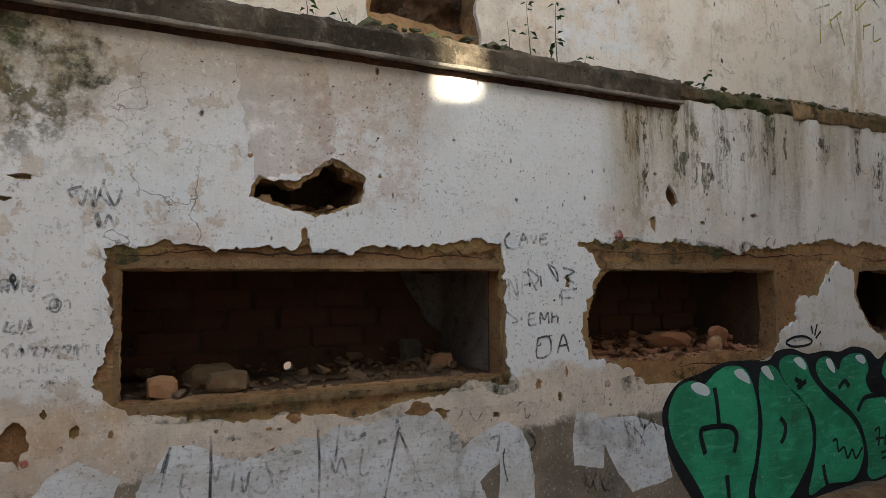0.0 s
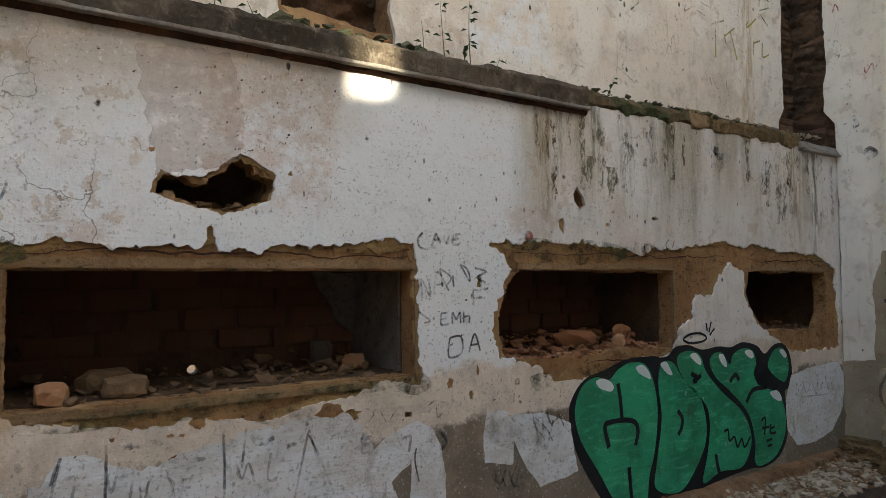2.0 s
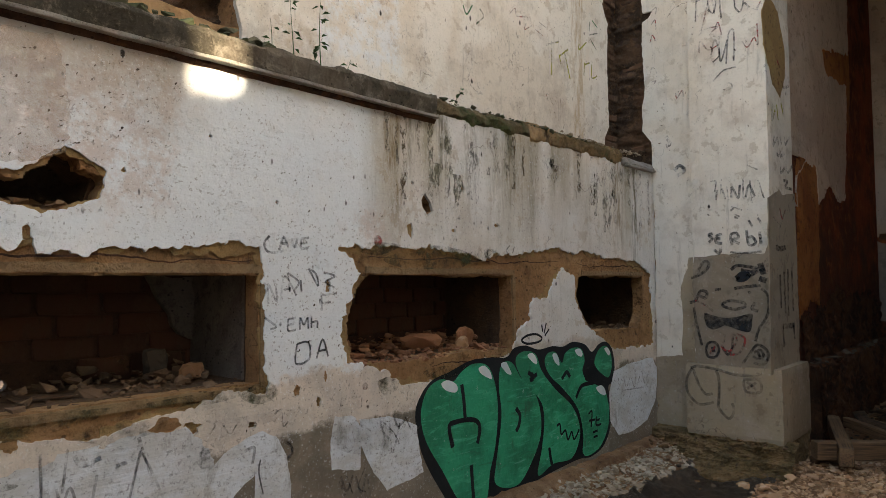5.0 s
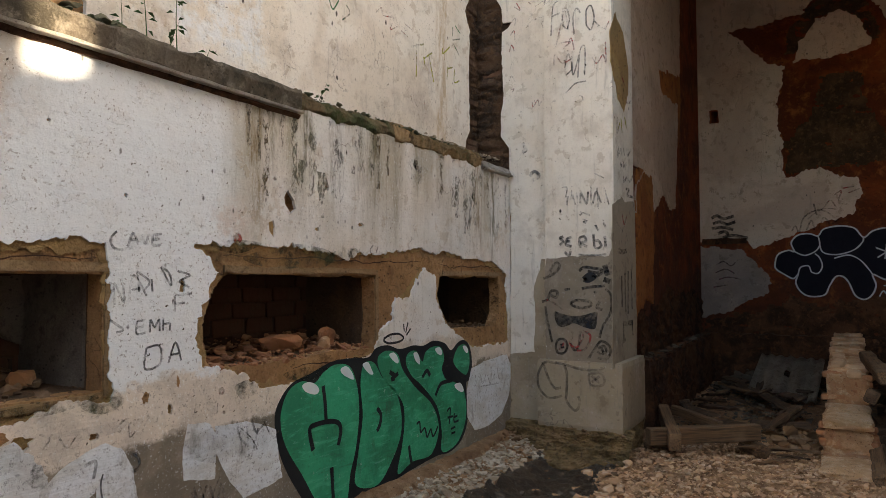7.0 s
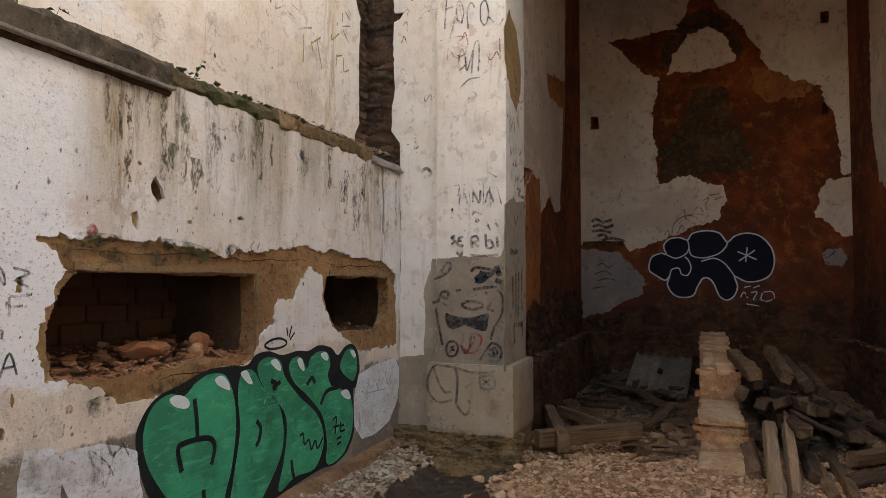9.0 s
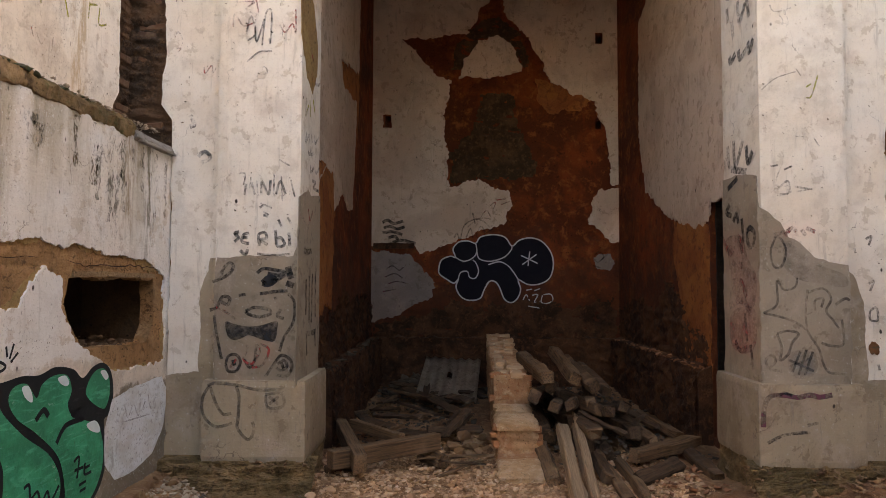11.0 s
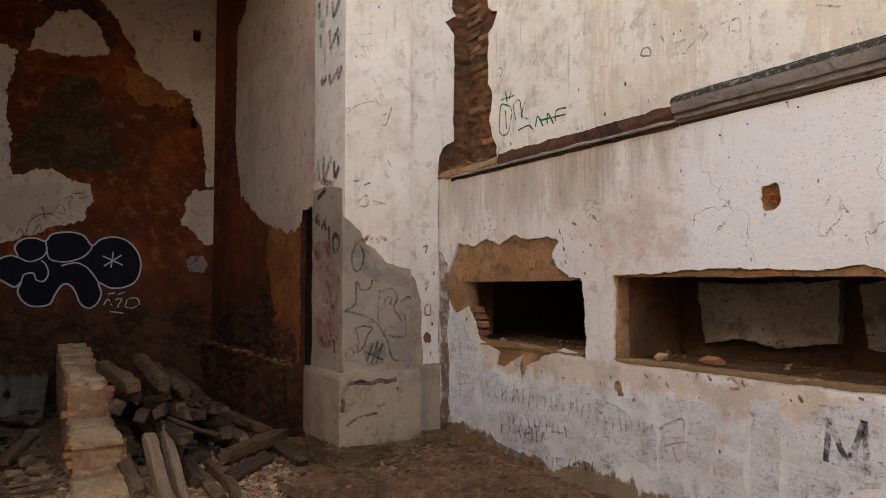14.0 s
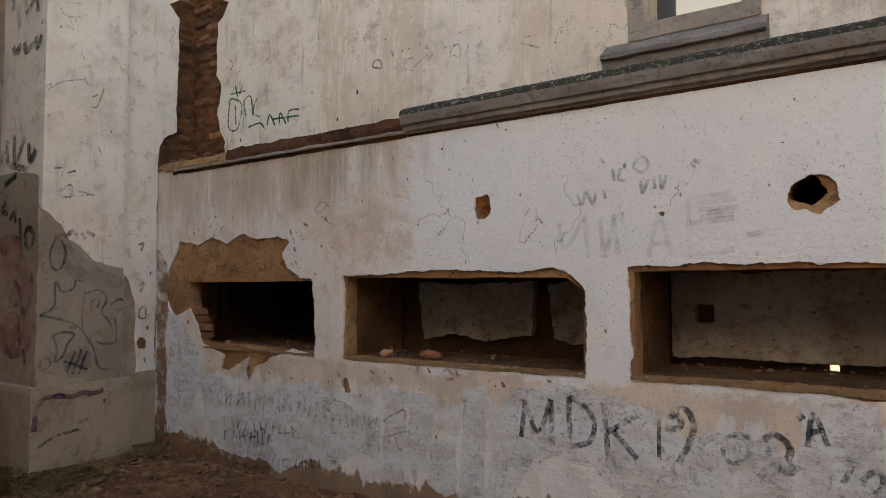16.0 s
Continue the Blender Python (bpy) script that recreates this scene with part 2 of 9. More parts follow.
def paint_material(name, color, fade=0.35, rough=0.7, var=0.3):
    """Sprayed or brushed paint on plaster, a little patchy."""
    n = Nodes(name, rough)
    a = n.noise(5, 5, 0.6)
    b = n.noise((9, 9, 40), 4, 0.6)
    col = n.mix(n.ramp(a, 0.35, 0.7, 0.0, var), color, tuple(min(1, c * 0.55 + 0.03) for c in color))
    col = n.mix(n.ramp(b, 0.6, 0.75, 0.0, fade), col, tuple(min(1, c * 0.7 + 0.2) for c in color))
    return n.done(col, ((n.noise(30, 3), 0.004, 0.4), (b, 0.003, 0.3)))


def green_material(name):
    """Thin green spray rubbed and streaked, with the older wall grinning through."""
    n = Nodes(name, 0.6)
    wash = n.noise((3.2, 3.2, 14), 6, 0.68, warp=1.2)
    streak = n.noise((4, 4, 46), 6, 0.7, warp=0.8)
    cloud = n.noise(2.6, 6, 0.65, off=(2, 2, 5))
    col = n.mix(n.ramp(cloud, 0.38, 0.62), (0.022, 0.215, 0.112), (0.03, 0.345, 0.178))
    col = n.mix(n.ramp(wash, 0.52, 0.66, 0.0, 0.7), col, (0.075, 0.44, 0.255))
    col = n.mix(n.ramp(wash, 0.32, 0.44, 0.6, 0.0), col, (0.032, 0.14, 0.072))
    col = n.mix(n.ramp(streak, 0.60, 0.70, 0.0, 0.6), col, (0.22, 0.52, 0.40))
    col = n.mix(n.ramp(n.noise((7, 7, 2.4), 6, 0.72, off=(8, 1, 3)), 0.58, 0.70, 0.0, 0.55), col, (0.055, 0.085, 0.05))
    col = n.mix(n.ramp(n.noise(34, 5, 0.75), 0.56, 0.72, 0.0, 0.5), col, (0.012, 0.10, 0.06))
    col = n.mix(n.ramp(n.noise(13, 6, 0.7, off=(4, 4, 1)), 0.64, 0.69, 0.0, 0.6), col, (0.42, 0.50, 0.44))
    return n.done(col, ((n.noise(30, 4), 0.008, 0.6), (streak, 0.004, 0.5)))


def faded_material(name, color, gone=0.5, scale=26.0, cover=1.0, soft=0.1):
    """Thin spray or charcoal that lets the wall show through where it has worn off."""
    n = Nodes(name, 0.85)
    n.done(color, ())
    a = n.math('ADD', n.math('MULTIPLY', n.noise(scale, 6, 0.75), 0.6), n.math('MULTIPLY', n.noise(3.5, 4), 0.4))
    n.put(n.b.inputs["Alpha"], n.math('MULTIPLY', n.ramp(a, gone - soft, gone + soft), cover))
    return n.m


def wash_material(name, gone, soft, cover):
    """Brushed white limewash, thin in places and soiled with grey speckle."""
    n = Nodes(name, 0.88)
    col = n.mix(n.ramp(n.noise((4, 4, 9), 6, 0.7), 0.42, 0.62), (0.78, 0.80, 0.82), (0.66, 0.65, 0.63))
    col = n.mix(n.ramp(n.noise(42, 6, 0.75), 0.53, 0.66, 0.0, 0.75), col, (0.22, 0.21, 0.205))
    col = n.mix(n.ramp(n.noise((9, 9, 4), 6, 0.72, off=(3, 3, 8)), 0.55, 0.70, 0.0, 0.6), col, (0.30, 0.275, 0.245))
    n.done(col, ((n.noise((5, 5, 70), 4, 0.6), 0.006, 0.5), (n.noise(40, 4), 0.006, 0.6)))
    a = n.math('ADD', n.math('MULTIPLY', n.noise((16, 16, 30), 7, 0.78), 0.6), n.math('MULTIPLY', n.noise(3.5, 4), 0.4))
    n.put(n.b.inputs["Alpha"], n.math('MULTIPLY', n.ramp(a, gone - soft, gone + soft), cover))
    return n.m


def wood_material(name, a, b):
    n = Nodes(name, 0.85)
    r = n.random()
    grain = n.noise((2.2, 60, 60), 5, 0.6, warp=0.6)
    col = n.mix(n.ramp(grain, 0.35, 0.7), a, b)
    col = n.mix(n.ramp(n.noise(4, 5), 0.5, 0.75, 0.0, 0.6), col, (0.27, 0.17, 0.10))
    col = n.mix(n.math('MULTIPLY', r, 0.35), col, tuple(x * 0.45 for x in a))
    return n.done(col, ((grain, 0.006, 0.7), (n.noise(40, 3), 0.003, 0.5)))


def brick_material(name, a, b, c):
    n = Nodes(name, 0.92)
    col = n.mix(n.random(), a, b)
    mid = n.noise(11, 5, 0.65)
    col = n.mix(n.ramp(mid, 0.48, 0.68, 0.0, 0.75), col, c)
    col = n.mix(n.ramp(n.noise(50, 3), 0.6, 0.8, 0.0, 0.4), col, tuple(x * 0.4 for x in b))
    return n.done(col, ((mid, 0.02, 0.7), (n.noise(60, 3), 0.005, 0.6)))


def stone_material(name, a, b, c):
    n = Nodes(name, 0.93)
    col = n.mix(n.island(), a, b)
    col = n.mix(n.ramp(n.noise(9, 5, 0.65), 0.5, 0.72, 0.0, 0.8), col, c)
    return n.done(col, ((n.noise(14, 5), 0.02, 0.7), (n.noise(70, 2), 0.004, 0.6)))


WHITE, CREAM, CEMENT = (0.77, 0.78, 0.78), (0.70, 0.60, 0.50), (0.27, 0.22, 0.165)
PINK, RUST, OLIVE = (0.56, 0.42, 0.34), (0.22, 0.14, 0.06), (0.10, 0.085, 0.035)
SPOTS_A = ((1.55, 2.18, 2.30, 3.04, PINK, 0), (-1.0, 0.70, 2.55, 3.2, RUST, 0), (0.42, 0.80, 1.18, 1.46, (0.50, 0.33, 0.18), 0), (0.95, 1.17, 2.05, 2.22, PINK, 0), (3.35, 3.62, 2.2, 2.42, PINK, 0),
           (3.58, 3.70, 2.35, 3.2, RUST, 1), (3.76, 3.83, 2.7, 3.2, OLIVE, 1), (4.05, 4.16, 2.75, 3.2, OLIVE, 1), (4.85, 5.0, 2.7, 3.2, OLIVE, 1), (6.6, 6.75, 2.3, 3.2, RUST, 1), (6.95, 7.1, 2.2, 3.2, OLIVE, 1))
SPOTS_B = ((5.6, 7.4, 2.55, 3.3, (0.55, 0.44, 0.36), 1), (4.9, 5.6, 2.7, 3.3, (0.40, 0.33, 0.26), 1), (4.3, 5.2, 2.1, 2.5, PINK, 0))
M_PLASTER_A = plaster_material("plaster_north", WHITE, CREAM, CEMENT, 1.12, 1.45, (1.9, 3.1), (3.45, 7.5), 0, 0.95, 0.22, 1.0, 0.6, 0.9, (1.25, 3.5), None, SPOTS_A)
M_PLASTER_B = plaster_material("plaster_south", WHITE, CREAM, (0.30, 0.20, 0.125), 0.56, 1.36, (2.5, 3.1), (4.0, 7.6), 0, 0.0, 0.40, 4.0, 0.75, 0.9, (-12, 4.3), 1.17, SPOTS_B)
M_PLASTER_UP_N = plaster_material("plaster_upper_north", (0.78, 0.71, 0.62), (0.68, 0.57, 0.45), CEMENT, -3, -2, None, (0, 1), 0, 0.0, 0.6, 9.0, 1.1, 0.7, None, None, ((3.35, 4.1, 3.45, 9.0, (0.78, 0.81, 0.84), 0), (3.0, 3.3, 3.2, 3.6, (0.55, 0.42, 0.28), 0), (6.5, 6.7, 3.2, 5.0, (0.50, 0.36, 0.22), 1)))
M_PLASTER_UP = plaster_material("plaster_upper", (0.78, 0.71, 0.61), (0.68, 0.57, 0.44), CEMENT, -3, -2, None, (0, 1), 0, 0.0, 0.6, 7.0, 1.25, 0.7, None, None, ((5.2, 5.6, 3.2, 6.0, (0.64, 0.53, 0.39), 1), (4.4, 4.9, 3.2, 6.0, (0.64, 0.54, 0.41), 1), (3.4, 3.7, 3.2, 5.0, (0.66, 0.56, 0.43), 1)))
M_PLASTER_PIER = plaster_material("plaster_pier", (0.765, 0.695, 0.605), (0.67, 0.57, 0.455), (0.32, 0.28, 0.225), -1.0, 1.0, None, (0, 1), 1, 0.0, 0.5, 11.0, 0.85, 0.22)
M_PLASTER_CH = plaster_material("plaster_chancel", (0.63, 0.485, 0.38), (0.46, 0.325, 0.24), CEMENT, -3, -2, None, (0, 1), 0, 0.0, 0.6, 14.0)
M_CEMENT = plaster_material("cement_render", (0.37, 0.288, 0.198), (0.275, 0.207, 0.137), (0.28, 0.22, 0.16), -3, -2, None, (0, 1), 0, 0.0, 0.95, 17.0, 2.0, 0.3, None, None, ((-2.3, -1.8, 0.4, 1.0, (0.25, 0.16, 0.10), 0), (2.2, 2.7, 0.4, 0.9, (0.27, 0.19, 0.12), 0)))
M_CEMENT_PATCH = plaster_material("grey_cement_patch", (0.325, 0.262, 0.195), (0.245, 0.195, 0.142), (0.28, 0.22, 0.16), -3, -2, None, (0, 1), 1, 0.0, 0.9, 23.0, 1.6, 0.3)
M_CORE = earth_material("earth_core", (0.42, 0.235, 0.108), (0.32, 0.168, 0.075), (0.20, 0.108, 0.052), 1.0, 0.0, 0.55)
M_CORE_S = earth_material("tan_earth_core", (0.42, 0.225, 0.105), (0.33, 0.168, 0.076), (0.21, 0.105, 0.05), 0.8, 0.0, 0.4)
M_CORE_EDGE = earth_material("smoothed_earth", (0.36, 0.235, 0.125), (0.29, 0.18, 0.09), (0.22, 0.135, 0.068))
# Shade inside the niches is put into these dark lining and side colours.
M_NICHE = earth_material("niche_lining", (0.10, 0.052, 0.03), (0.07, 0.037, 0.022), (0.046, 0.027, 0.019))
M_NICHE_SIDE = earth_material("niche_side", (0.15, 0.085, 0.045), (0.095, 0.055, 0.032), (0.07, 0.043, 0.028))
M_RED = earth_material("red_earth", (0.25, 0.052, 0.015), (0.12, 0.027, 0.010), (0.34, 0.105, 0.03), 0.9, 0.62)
M_ORANGE = earth_material("orange_render", (0.42, 0.155, 0.046), (0.31, 0.10, 0.033), (0.17, 0.053, 0.022), 1.2)
M_RUST_EARTH = earth_material("rusty_corner_masonry", (0.27, 0.105, 0.04), (0.15, 0.066, 0.03), (0.13, 0.10, 0.062), 2.4)
M_RUBBLE_RED = earth_material("corner_masonry", (0.14, 0.074, 0.04), (0.072, 0.043, 0.027), (0.19, 0.105, 0.055), 2.4)
M_DARK_BROWN = earth_material("dark_brown_earth", (0.115, 0.05, 0.024), (0.05, 0.023, 0.013), (0.18, 0.075, 0.034), 1.6)
# Near black for the darkness inside the chancel doorways.
M_DOORWAY_DARK = earth_material("doorway_dark", (0.022, 0.016, 0.012), (0.012, 0.009, 0.007), (0.036, 0.025, 0.018), 3.0)
M_RUBBLE_WALL = earth_material("rubble_masonry", (0.105, 0.055, 0.026), (0.06, 0.032, 0.016), (0.17, 0.09, 0.042), 2.0)
M_GROUND = earth_material("ground_earth", (0.34, 0.19, 0.10), (0.22, 0.115, 0.058), (0.40, 0.25, 0.14), 1.5)
M_SOIL = earth_material("damp_soil", (0.085, 0.055, 0.035), (0.05, 0.034, 0.023), (0.13, 0.085, 0.055), 2.2)
M_SOIL.node_tree.nodes["Principled BSDF"].inputs["Roughness"].default_value = 0.45
M_LEDGE = earth_material("weathered_ledge_earth", (0.30, 0.185, 0.085), (0.15, 0.095, 0.042), (0.13, 0.115, 0.045), 2.4, 0.0, 0.4)
M_MOSS = earth_material("mossy_stone", (0.17, 0.115, 0.06), (0.065, 0.072, 0.022), (0.10, 0.075, 0.04), 1.8)
M_CORNICE = earth_material("cornice_stone", (0.40, 0.355, 0.31), (0.31, 0.265, 0.225), (0.20, 0.165, 0.135), 2.0)
M_CORNICE_N = earth_material("stained_cornice", (0.15, 0.115, 0.08), (0.062, 0.048, 0.03), (0.26, 0.21, 0.155), 1.5)
M_DRIP = earth_material("pale_drip_edge", (0.52, 0.47, 0.40), (0.40, 0.35, 0.29), (0.27, 0.23, 0.18), 3.0)
M_BANK = earth_material("mossy_bank", (0.30, 0.185, 0.088), (0.17, 0.115, 0.05), (0.075, 0.05, 0.026), 2.6)
M_FOOT = earth_material("earth_footing", (0.32, 0.205, 0.105), (0.19, 0.125, 0.06), (0.09, 0.062, 0.03), 2.2)
M_WOOD = wood_material("weathered_wood", (0.21, 0.118, 0.06), (0.055, 0.032, 0.018))
M_WOOD_PALE = wood_material("pale_wood", (0.36, 0.24, 0.145), (0.17, 0.105, 0.06))
M_WOOD_DARK = wood_material("dark_wood", (0.11, 0.06, 0.032), (0.03, 0.019, 0.012))
M_BRICK = brick_material("old_brick", (0.58, 0.385, 0.23), (0.50, 0.265, 0.14), (0.64, 0.49, 0.34))
M_BRICK_BODY = earth_material("crumbling_brick", (0.60, 0.36, 0.195), (0.48, 0.24, 0.12), (0.68, 0.48, 0.30), 1.6)
# Redder brick, also darkened for the shade on the step fronts.
M_BRICK_FACE = brick_material("shaded_red_orange_brick", (0.46, 0.21, 0.095), (0.36, 0.15, 0.07), (0.54, 0.34, 0.19))
M_BRICK_CAP = earth_material("worn_cap_masonry", (0.72, 0.47, 0.275), (0.58, 0.34, 0.175), (0.76, 0.57, 0.38), 2.2)
M_BRICK_DARK = brick_material("dirty_brick", (0.15, 0.072, 0.04), (0.085, 0.048, 0.032), (0.18, 0.115, 0.07))
M_STONE = stone_material("rubble_stone", (0.54, 0.335, 0.195), (0.33, 0.175, 0.09), (0.64, 0.48, 0.34))
M_STONE_PALE = stone_material("pale_stone", (0.44, 0.345, 0.25), (0.25, 0.175, 0.115), (0.56, 0.47, 0.37))
M_STONE_RED = stone_material("brick_rubble", (0.33, 0.145, 0.072), (0.20, 0.092, 0.05), (0.33, 0.18, 0.105))
M_BRICK_ORANGE = brick_material("orange_core_brick", (0.34, 0.155, 0.07), (0.22, 0.10, 0.05), (0.16, 0.095, 0.055))
# Darkened to carry the shade at the back of the niches.
M_BRICK_NICHE = brick_material("shaded_niche_brick", (0.105, 0.044, 0.023), (0.07, 0.032, 0.019), (0.095, 0.05, 0.028))
M_STONE_TAN = stone_material("tan_stone", (0.17, 0.105, 0.055), (0.13, 0.08, 0.045), (0.25, 0.165, 0.095))
M_BRICKBAT = stone_material("orange_brickbat", (0.36, 0.19, 0.10), (0.30, 0.15, 0.075), (0.42, 0.28, 0.17))
M_STONE_DIRT = stone_material("earthy_rubble", (0.27, 0.155, 0.08), (0.16, 0.09, 0.048), (0.34, 0.22, 0.13))
# Darker than M_STONE_DIRT, for the niche floors.
M_STONE_NICHE = stone_material("dark_niche_rubble", (0.18, 0.105, 0.06), (0.10, 0.06, 0.036), (0.24, 0.155, 0.09))
M_CLOD = stone_material("reddish_clods", (0.25, 0.125, 0.06), (0.13, 0.064, 0.034), (0.33, 0.20, 0.11))
M_STONE_DARK = stone_material("dark_debris", (0.12, 0.09, 0.065), (0.07, 0.055, 0.042), (0.18, 0.14, 0.10))
M_MOSS_STONE = stone_material("mossy_rubble", (0.10, 0.085, 0.05), (0.06, 0.07, 0.03), (0.16, 0.13, 0.08))
M_LICHEN = earth_material("lichen_stone", (0.06, 0.054, 0.04), (0.075, 0.066, 0.048), (0.46, 0.42, 0.35), 5.0)
M_OCHRE = earth_material("ochre_render", (0.40, 0.26, 0.11), (0.34, 0.21, 0.09), (0.29, 0.17, 0.075))
# Darker, greyer plaster for two low patches on the back wall.
M_PLASTER_GREY = plaster_material("grey_chancel_plaster", (0.27, 0.215, 0.19), (0.20, 0.155, 0.135), CEMENT, -3, -2, None, (0, 1), 1, 0.0, 0.6, 21.0)
M_SHEET = earth_material("fibre_cement", (0.55, 0.48, 0.40), (0.44, 0.38, 0.31), (0.28, 0.24, 0.19), 2.0)
M_ROOFSHEET = earth_material("dirty_fibre_cement", (0.47, 0.39, 0.315), (0.38, 0.31, 0.245), (0.22, 0.17, 0.13), 2.0)
M_SOIL_RED = earth_material("reddish_soil", (0.26, 0.13, 0.062), (0.15, 0.072, 0.036), (0.33, 0.19, 0.10), 2.0)
M_LINING_DARK = earth_material("dark_grey_render", (0.22, 0.185, 0.155), (0.15, 0.12, 0.10), (0.09, 0.07, 0.055), 1.4)
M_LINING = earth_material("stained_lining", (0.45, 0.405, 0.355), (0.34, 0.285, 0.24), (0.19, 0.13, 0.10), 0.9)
# Darker than M_CORE_S, for the niche reveals.
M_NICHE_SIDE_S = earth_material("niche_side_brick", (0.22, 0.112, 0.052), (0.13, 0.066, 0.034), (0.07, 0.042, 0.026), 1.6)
M_GREEN = green_material("green_paint")
M_BLACK = paint_material("black_paint", (0.012, 0.012, 0.014), 0.1)
M_NAVY = paint_material("navy_paint", (0.005, 0.004, 0.010), 0.02, 0.8, 0.1)
M_HILITE = paint_material("white_highlight", (0.72, 0.75, 0.76), 0.2)
M_SILVER = paint_material("pale_line_paint", (0.55, 0.55, 0.58), 0.1)
M_CHARCOAL = faded_material("charcoal", (0.05, 0.05, 0.055), 0.5, 26, 0.8)
M_SPRAY = faded_material("thin_black_spray", (0.035, 0.035, 0.04), 0.48, 30, 0.85, 0.13)
M_FAINT = faded_material("faint_pencil", (0.12, 0.13, 0.15), 0.52, 30, 0.7)
M_REDSPRAY = faded_material("red_spray", (0.45, 0.07, 0.06), 0.5, 26, 0.75)
M_GREENSPRAY = faded_material("green_spray", (0.02, 0.13, 0.045), 0.46)
M_OLIVE = faded_material("olive_spray", (0.35, 0.33, 0.06), 0.48)
M_WASH = wash_material("limewash_patch", 0.37, 0.12, 0.85)
M_WASH2 = wash_material("worn_white_paint", 0.34, 0.11, 0.9)
M_CHARCOAL2 = faded_material("smudged_black", (0.03, 0.03, 0.033), 0.42, 16.0, 0.9, 0.15)
M_FAINT2 = faded_material("pencil_writing", (0.07, 0.075, 0.085), 0.50, 22, 0.62, 0.15)
M_SMUDGE = faded_material("grey_smudge", (0.10, 0.10, 0.105), 0.55, 11.0, 0.38, 0.18)
M_PINKSMEAR = faded_material("pink_smear", (0.46, 0.17, 0.14), 0.51, 10.0, 0.6, 0.16)
M_TANSTAIN = faded_material("tan_earth_stain", (0.28, 0.15, 0.075), 0.45, 9.0, 0.75, 0.12)
M_WORN_SPRAY = faded_material("worn_grey_spray", (0.07, 0.068, 0.07), 0.49, 18.0, 0.72, 0.16)
M_PURPLE = faded_material("purple_spray", (0.19, 0.065, 0.085), 0.46, 14.0, 0.8, 0.15)
M_MOSSPATCH = faded_material("moss_film", (0.085, 0.085, 0.032), 0.53, 15.0, 0.85)
M_DAMP = faded_material("black_damp_stain", (0.05, 0.045, 0.035), 0.57, 13.0, 0.7)


def run_material(name, color, gone, cover):
    """Mould left by running water: dense grains strung out downwards."""
    n = Nodes(name, 0.9)
    n.done(color, ())
    a = n.math('ADD', n.math('MULTIPLY', n.noise((60, 60, 30), 6, 0.75), 0.6), n.math('MULTIPLY', n.noise((9, 9, 7), 4), 0.4))
    n.put(n.b.inputs["Alpha"], n.math('MULTIPLY', n.ramp(a, gone - 0.05, gone + 0.06), cover))
    return n.m


M_NICK = earth_material("dark_nick", (0.12, 0.088, 0.065), (0.07, 0.05, 0.038), (0.17, 0.12, 0.085), 4.0)
M_PINKCOAT = faded_material("pinkish_bare_coat", (0.66, 0.53, 0.44), 0.42, 14.0, 0.34, 0.10)
M_RUN_BLACK = run_material("black_mould_run", (0.10, 0.085, 0.052), 0.535, 0.62)
M_RUN_BROWN = run_material("brown_rust_run", (0.16, 0.10, 0.042), 0.51, 0.75)
M_RUN_GREEN = run_material("olive_algae_run", (0.16, 0.15, 0.065), 0.51, 0.65)
M_LEAF = paint_material("leaf_green", (0.055, 0.11, 0.03), 0.1)




def pane_material(name):
    """Dusty plastic glazing that lets a grey light through."""
    n = Nodes(name, 0.4)
    dust = n.ramp(n.math('ADD', n.axis(2), n.math('MULTIPLY', n.noise((5, 5, 9), 5, 0.7), 0.25)), 3.72, 3.86, 1.0, 0.0)
    col = n.mix(n.math('MULTIPLY', dust, n.ramp(n.noise(14, 5, 0.7), 0.42, 0.55)), (0.15, 0.165, 0.175), (0.085, 0.08, 0.075))
    tr, df, mx = (n.t.nodes.new("ShaderNodeBsdf" + k) for k in ("Translucent", "Diffuse", "Glossy"))
    mix = n.t.nodes.new("ShaderNodeMixShader")
    mix.inputs[0].default_value = 0.35
    for sh in (tr, df):
        n.link(col, sh.inputs["Color"])
    n.link(tr.outputs[0], mix.inputs[1])
    n.link(df.outputs[0], mix.inputs[2])
    n.t.nodes.remove(mx)
    n.link(mix.outputs[0], n.t.nodes["Material Output"].inputs["Surface"])
    return n.m


M_PANE = pane_material("dusty_pane")


# ---- geometry helpers ----
from mathutils.geometry import tessellate_polygon as TESS


def mesh_of(name, bm, material, smooth=False):
    me = bpy.data.meshes.new(name)
    bm.to_mesh(me)
    bm.free()
    me.materials.append(material)
    if smooth:
        for p in me.polygons:
            p.use_smooth = True
    return me


def part(name, bm, material, parent=None, label="", smooth=False):
    ob = new(name, mesh_of(name, bm, material, smooth))
    if parent:
        ob.parent = parent
    if label:
        ob["label"] = label
    return ob


def thing(name, label, category, group="", kind="", at=None):
    ob = new(name)
    if at is not None:
        ob.matrix_world = at
    return tagged(ob, label, category, group, kind)


def on_a(u, v, d=0.0):
    return Vector((u, 3.38 - d, v))


def on_b(u, v, d=0.0):
    return Vector((u, -2.92 + d, v))


def on_end(u, v, d=0.0):
    return Vector((7.45 - d, u, v))


def on_back(u, v, d=0.0):
    return Vector((13.9 - d, u, v))


def on_ca(u, v, d=0.0):
    return Vector((u, 2.38 - d, v))


def on_cb(u, v, d=0.0):
    return Vector((u, -2.10 + d, v))


def on_ua(u, v, d=0.0):
    return Vector((u, 3.75 - d, v))


def on_ub(u, v, d=0.0):
    return Vector((u, -3.29 + d, v))


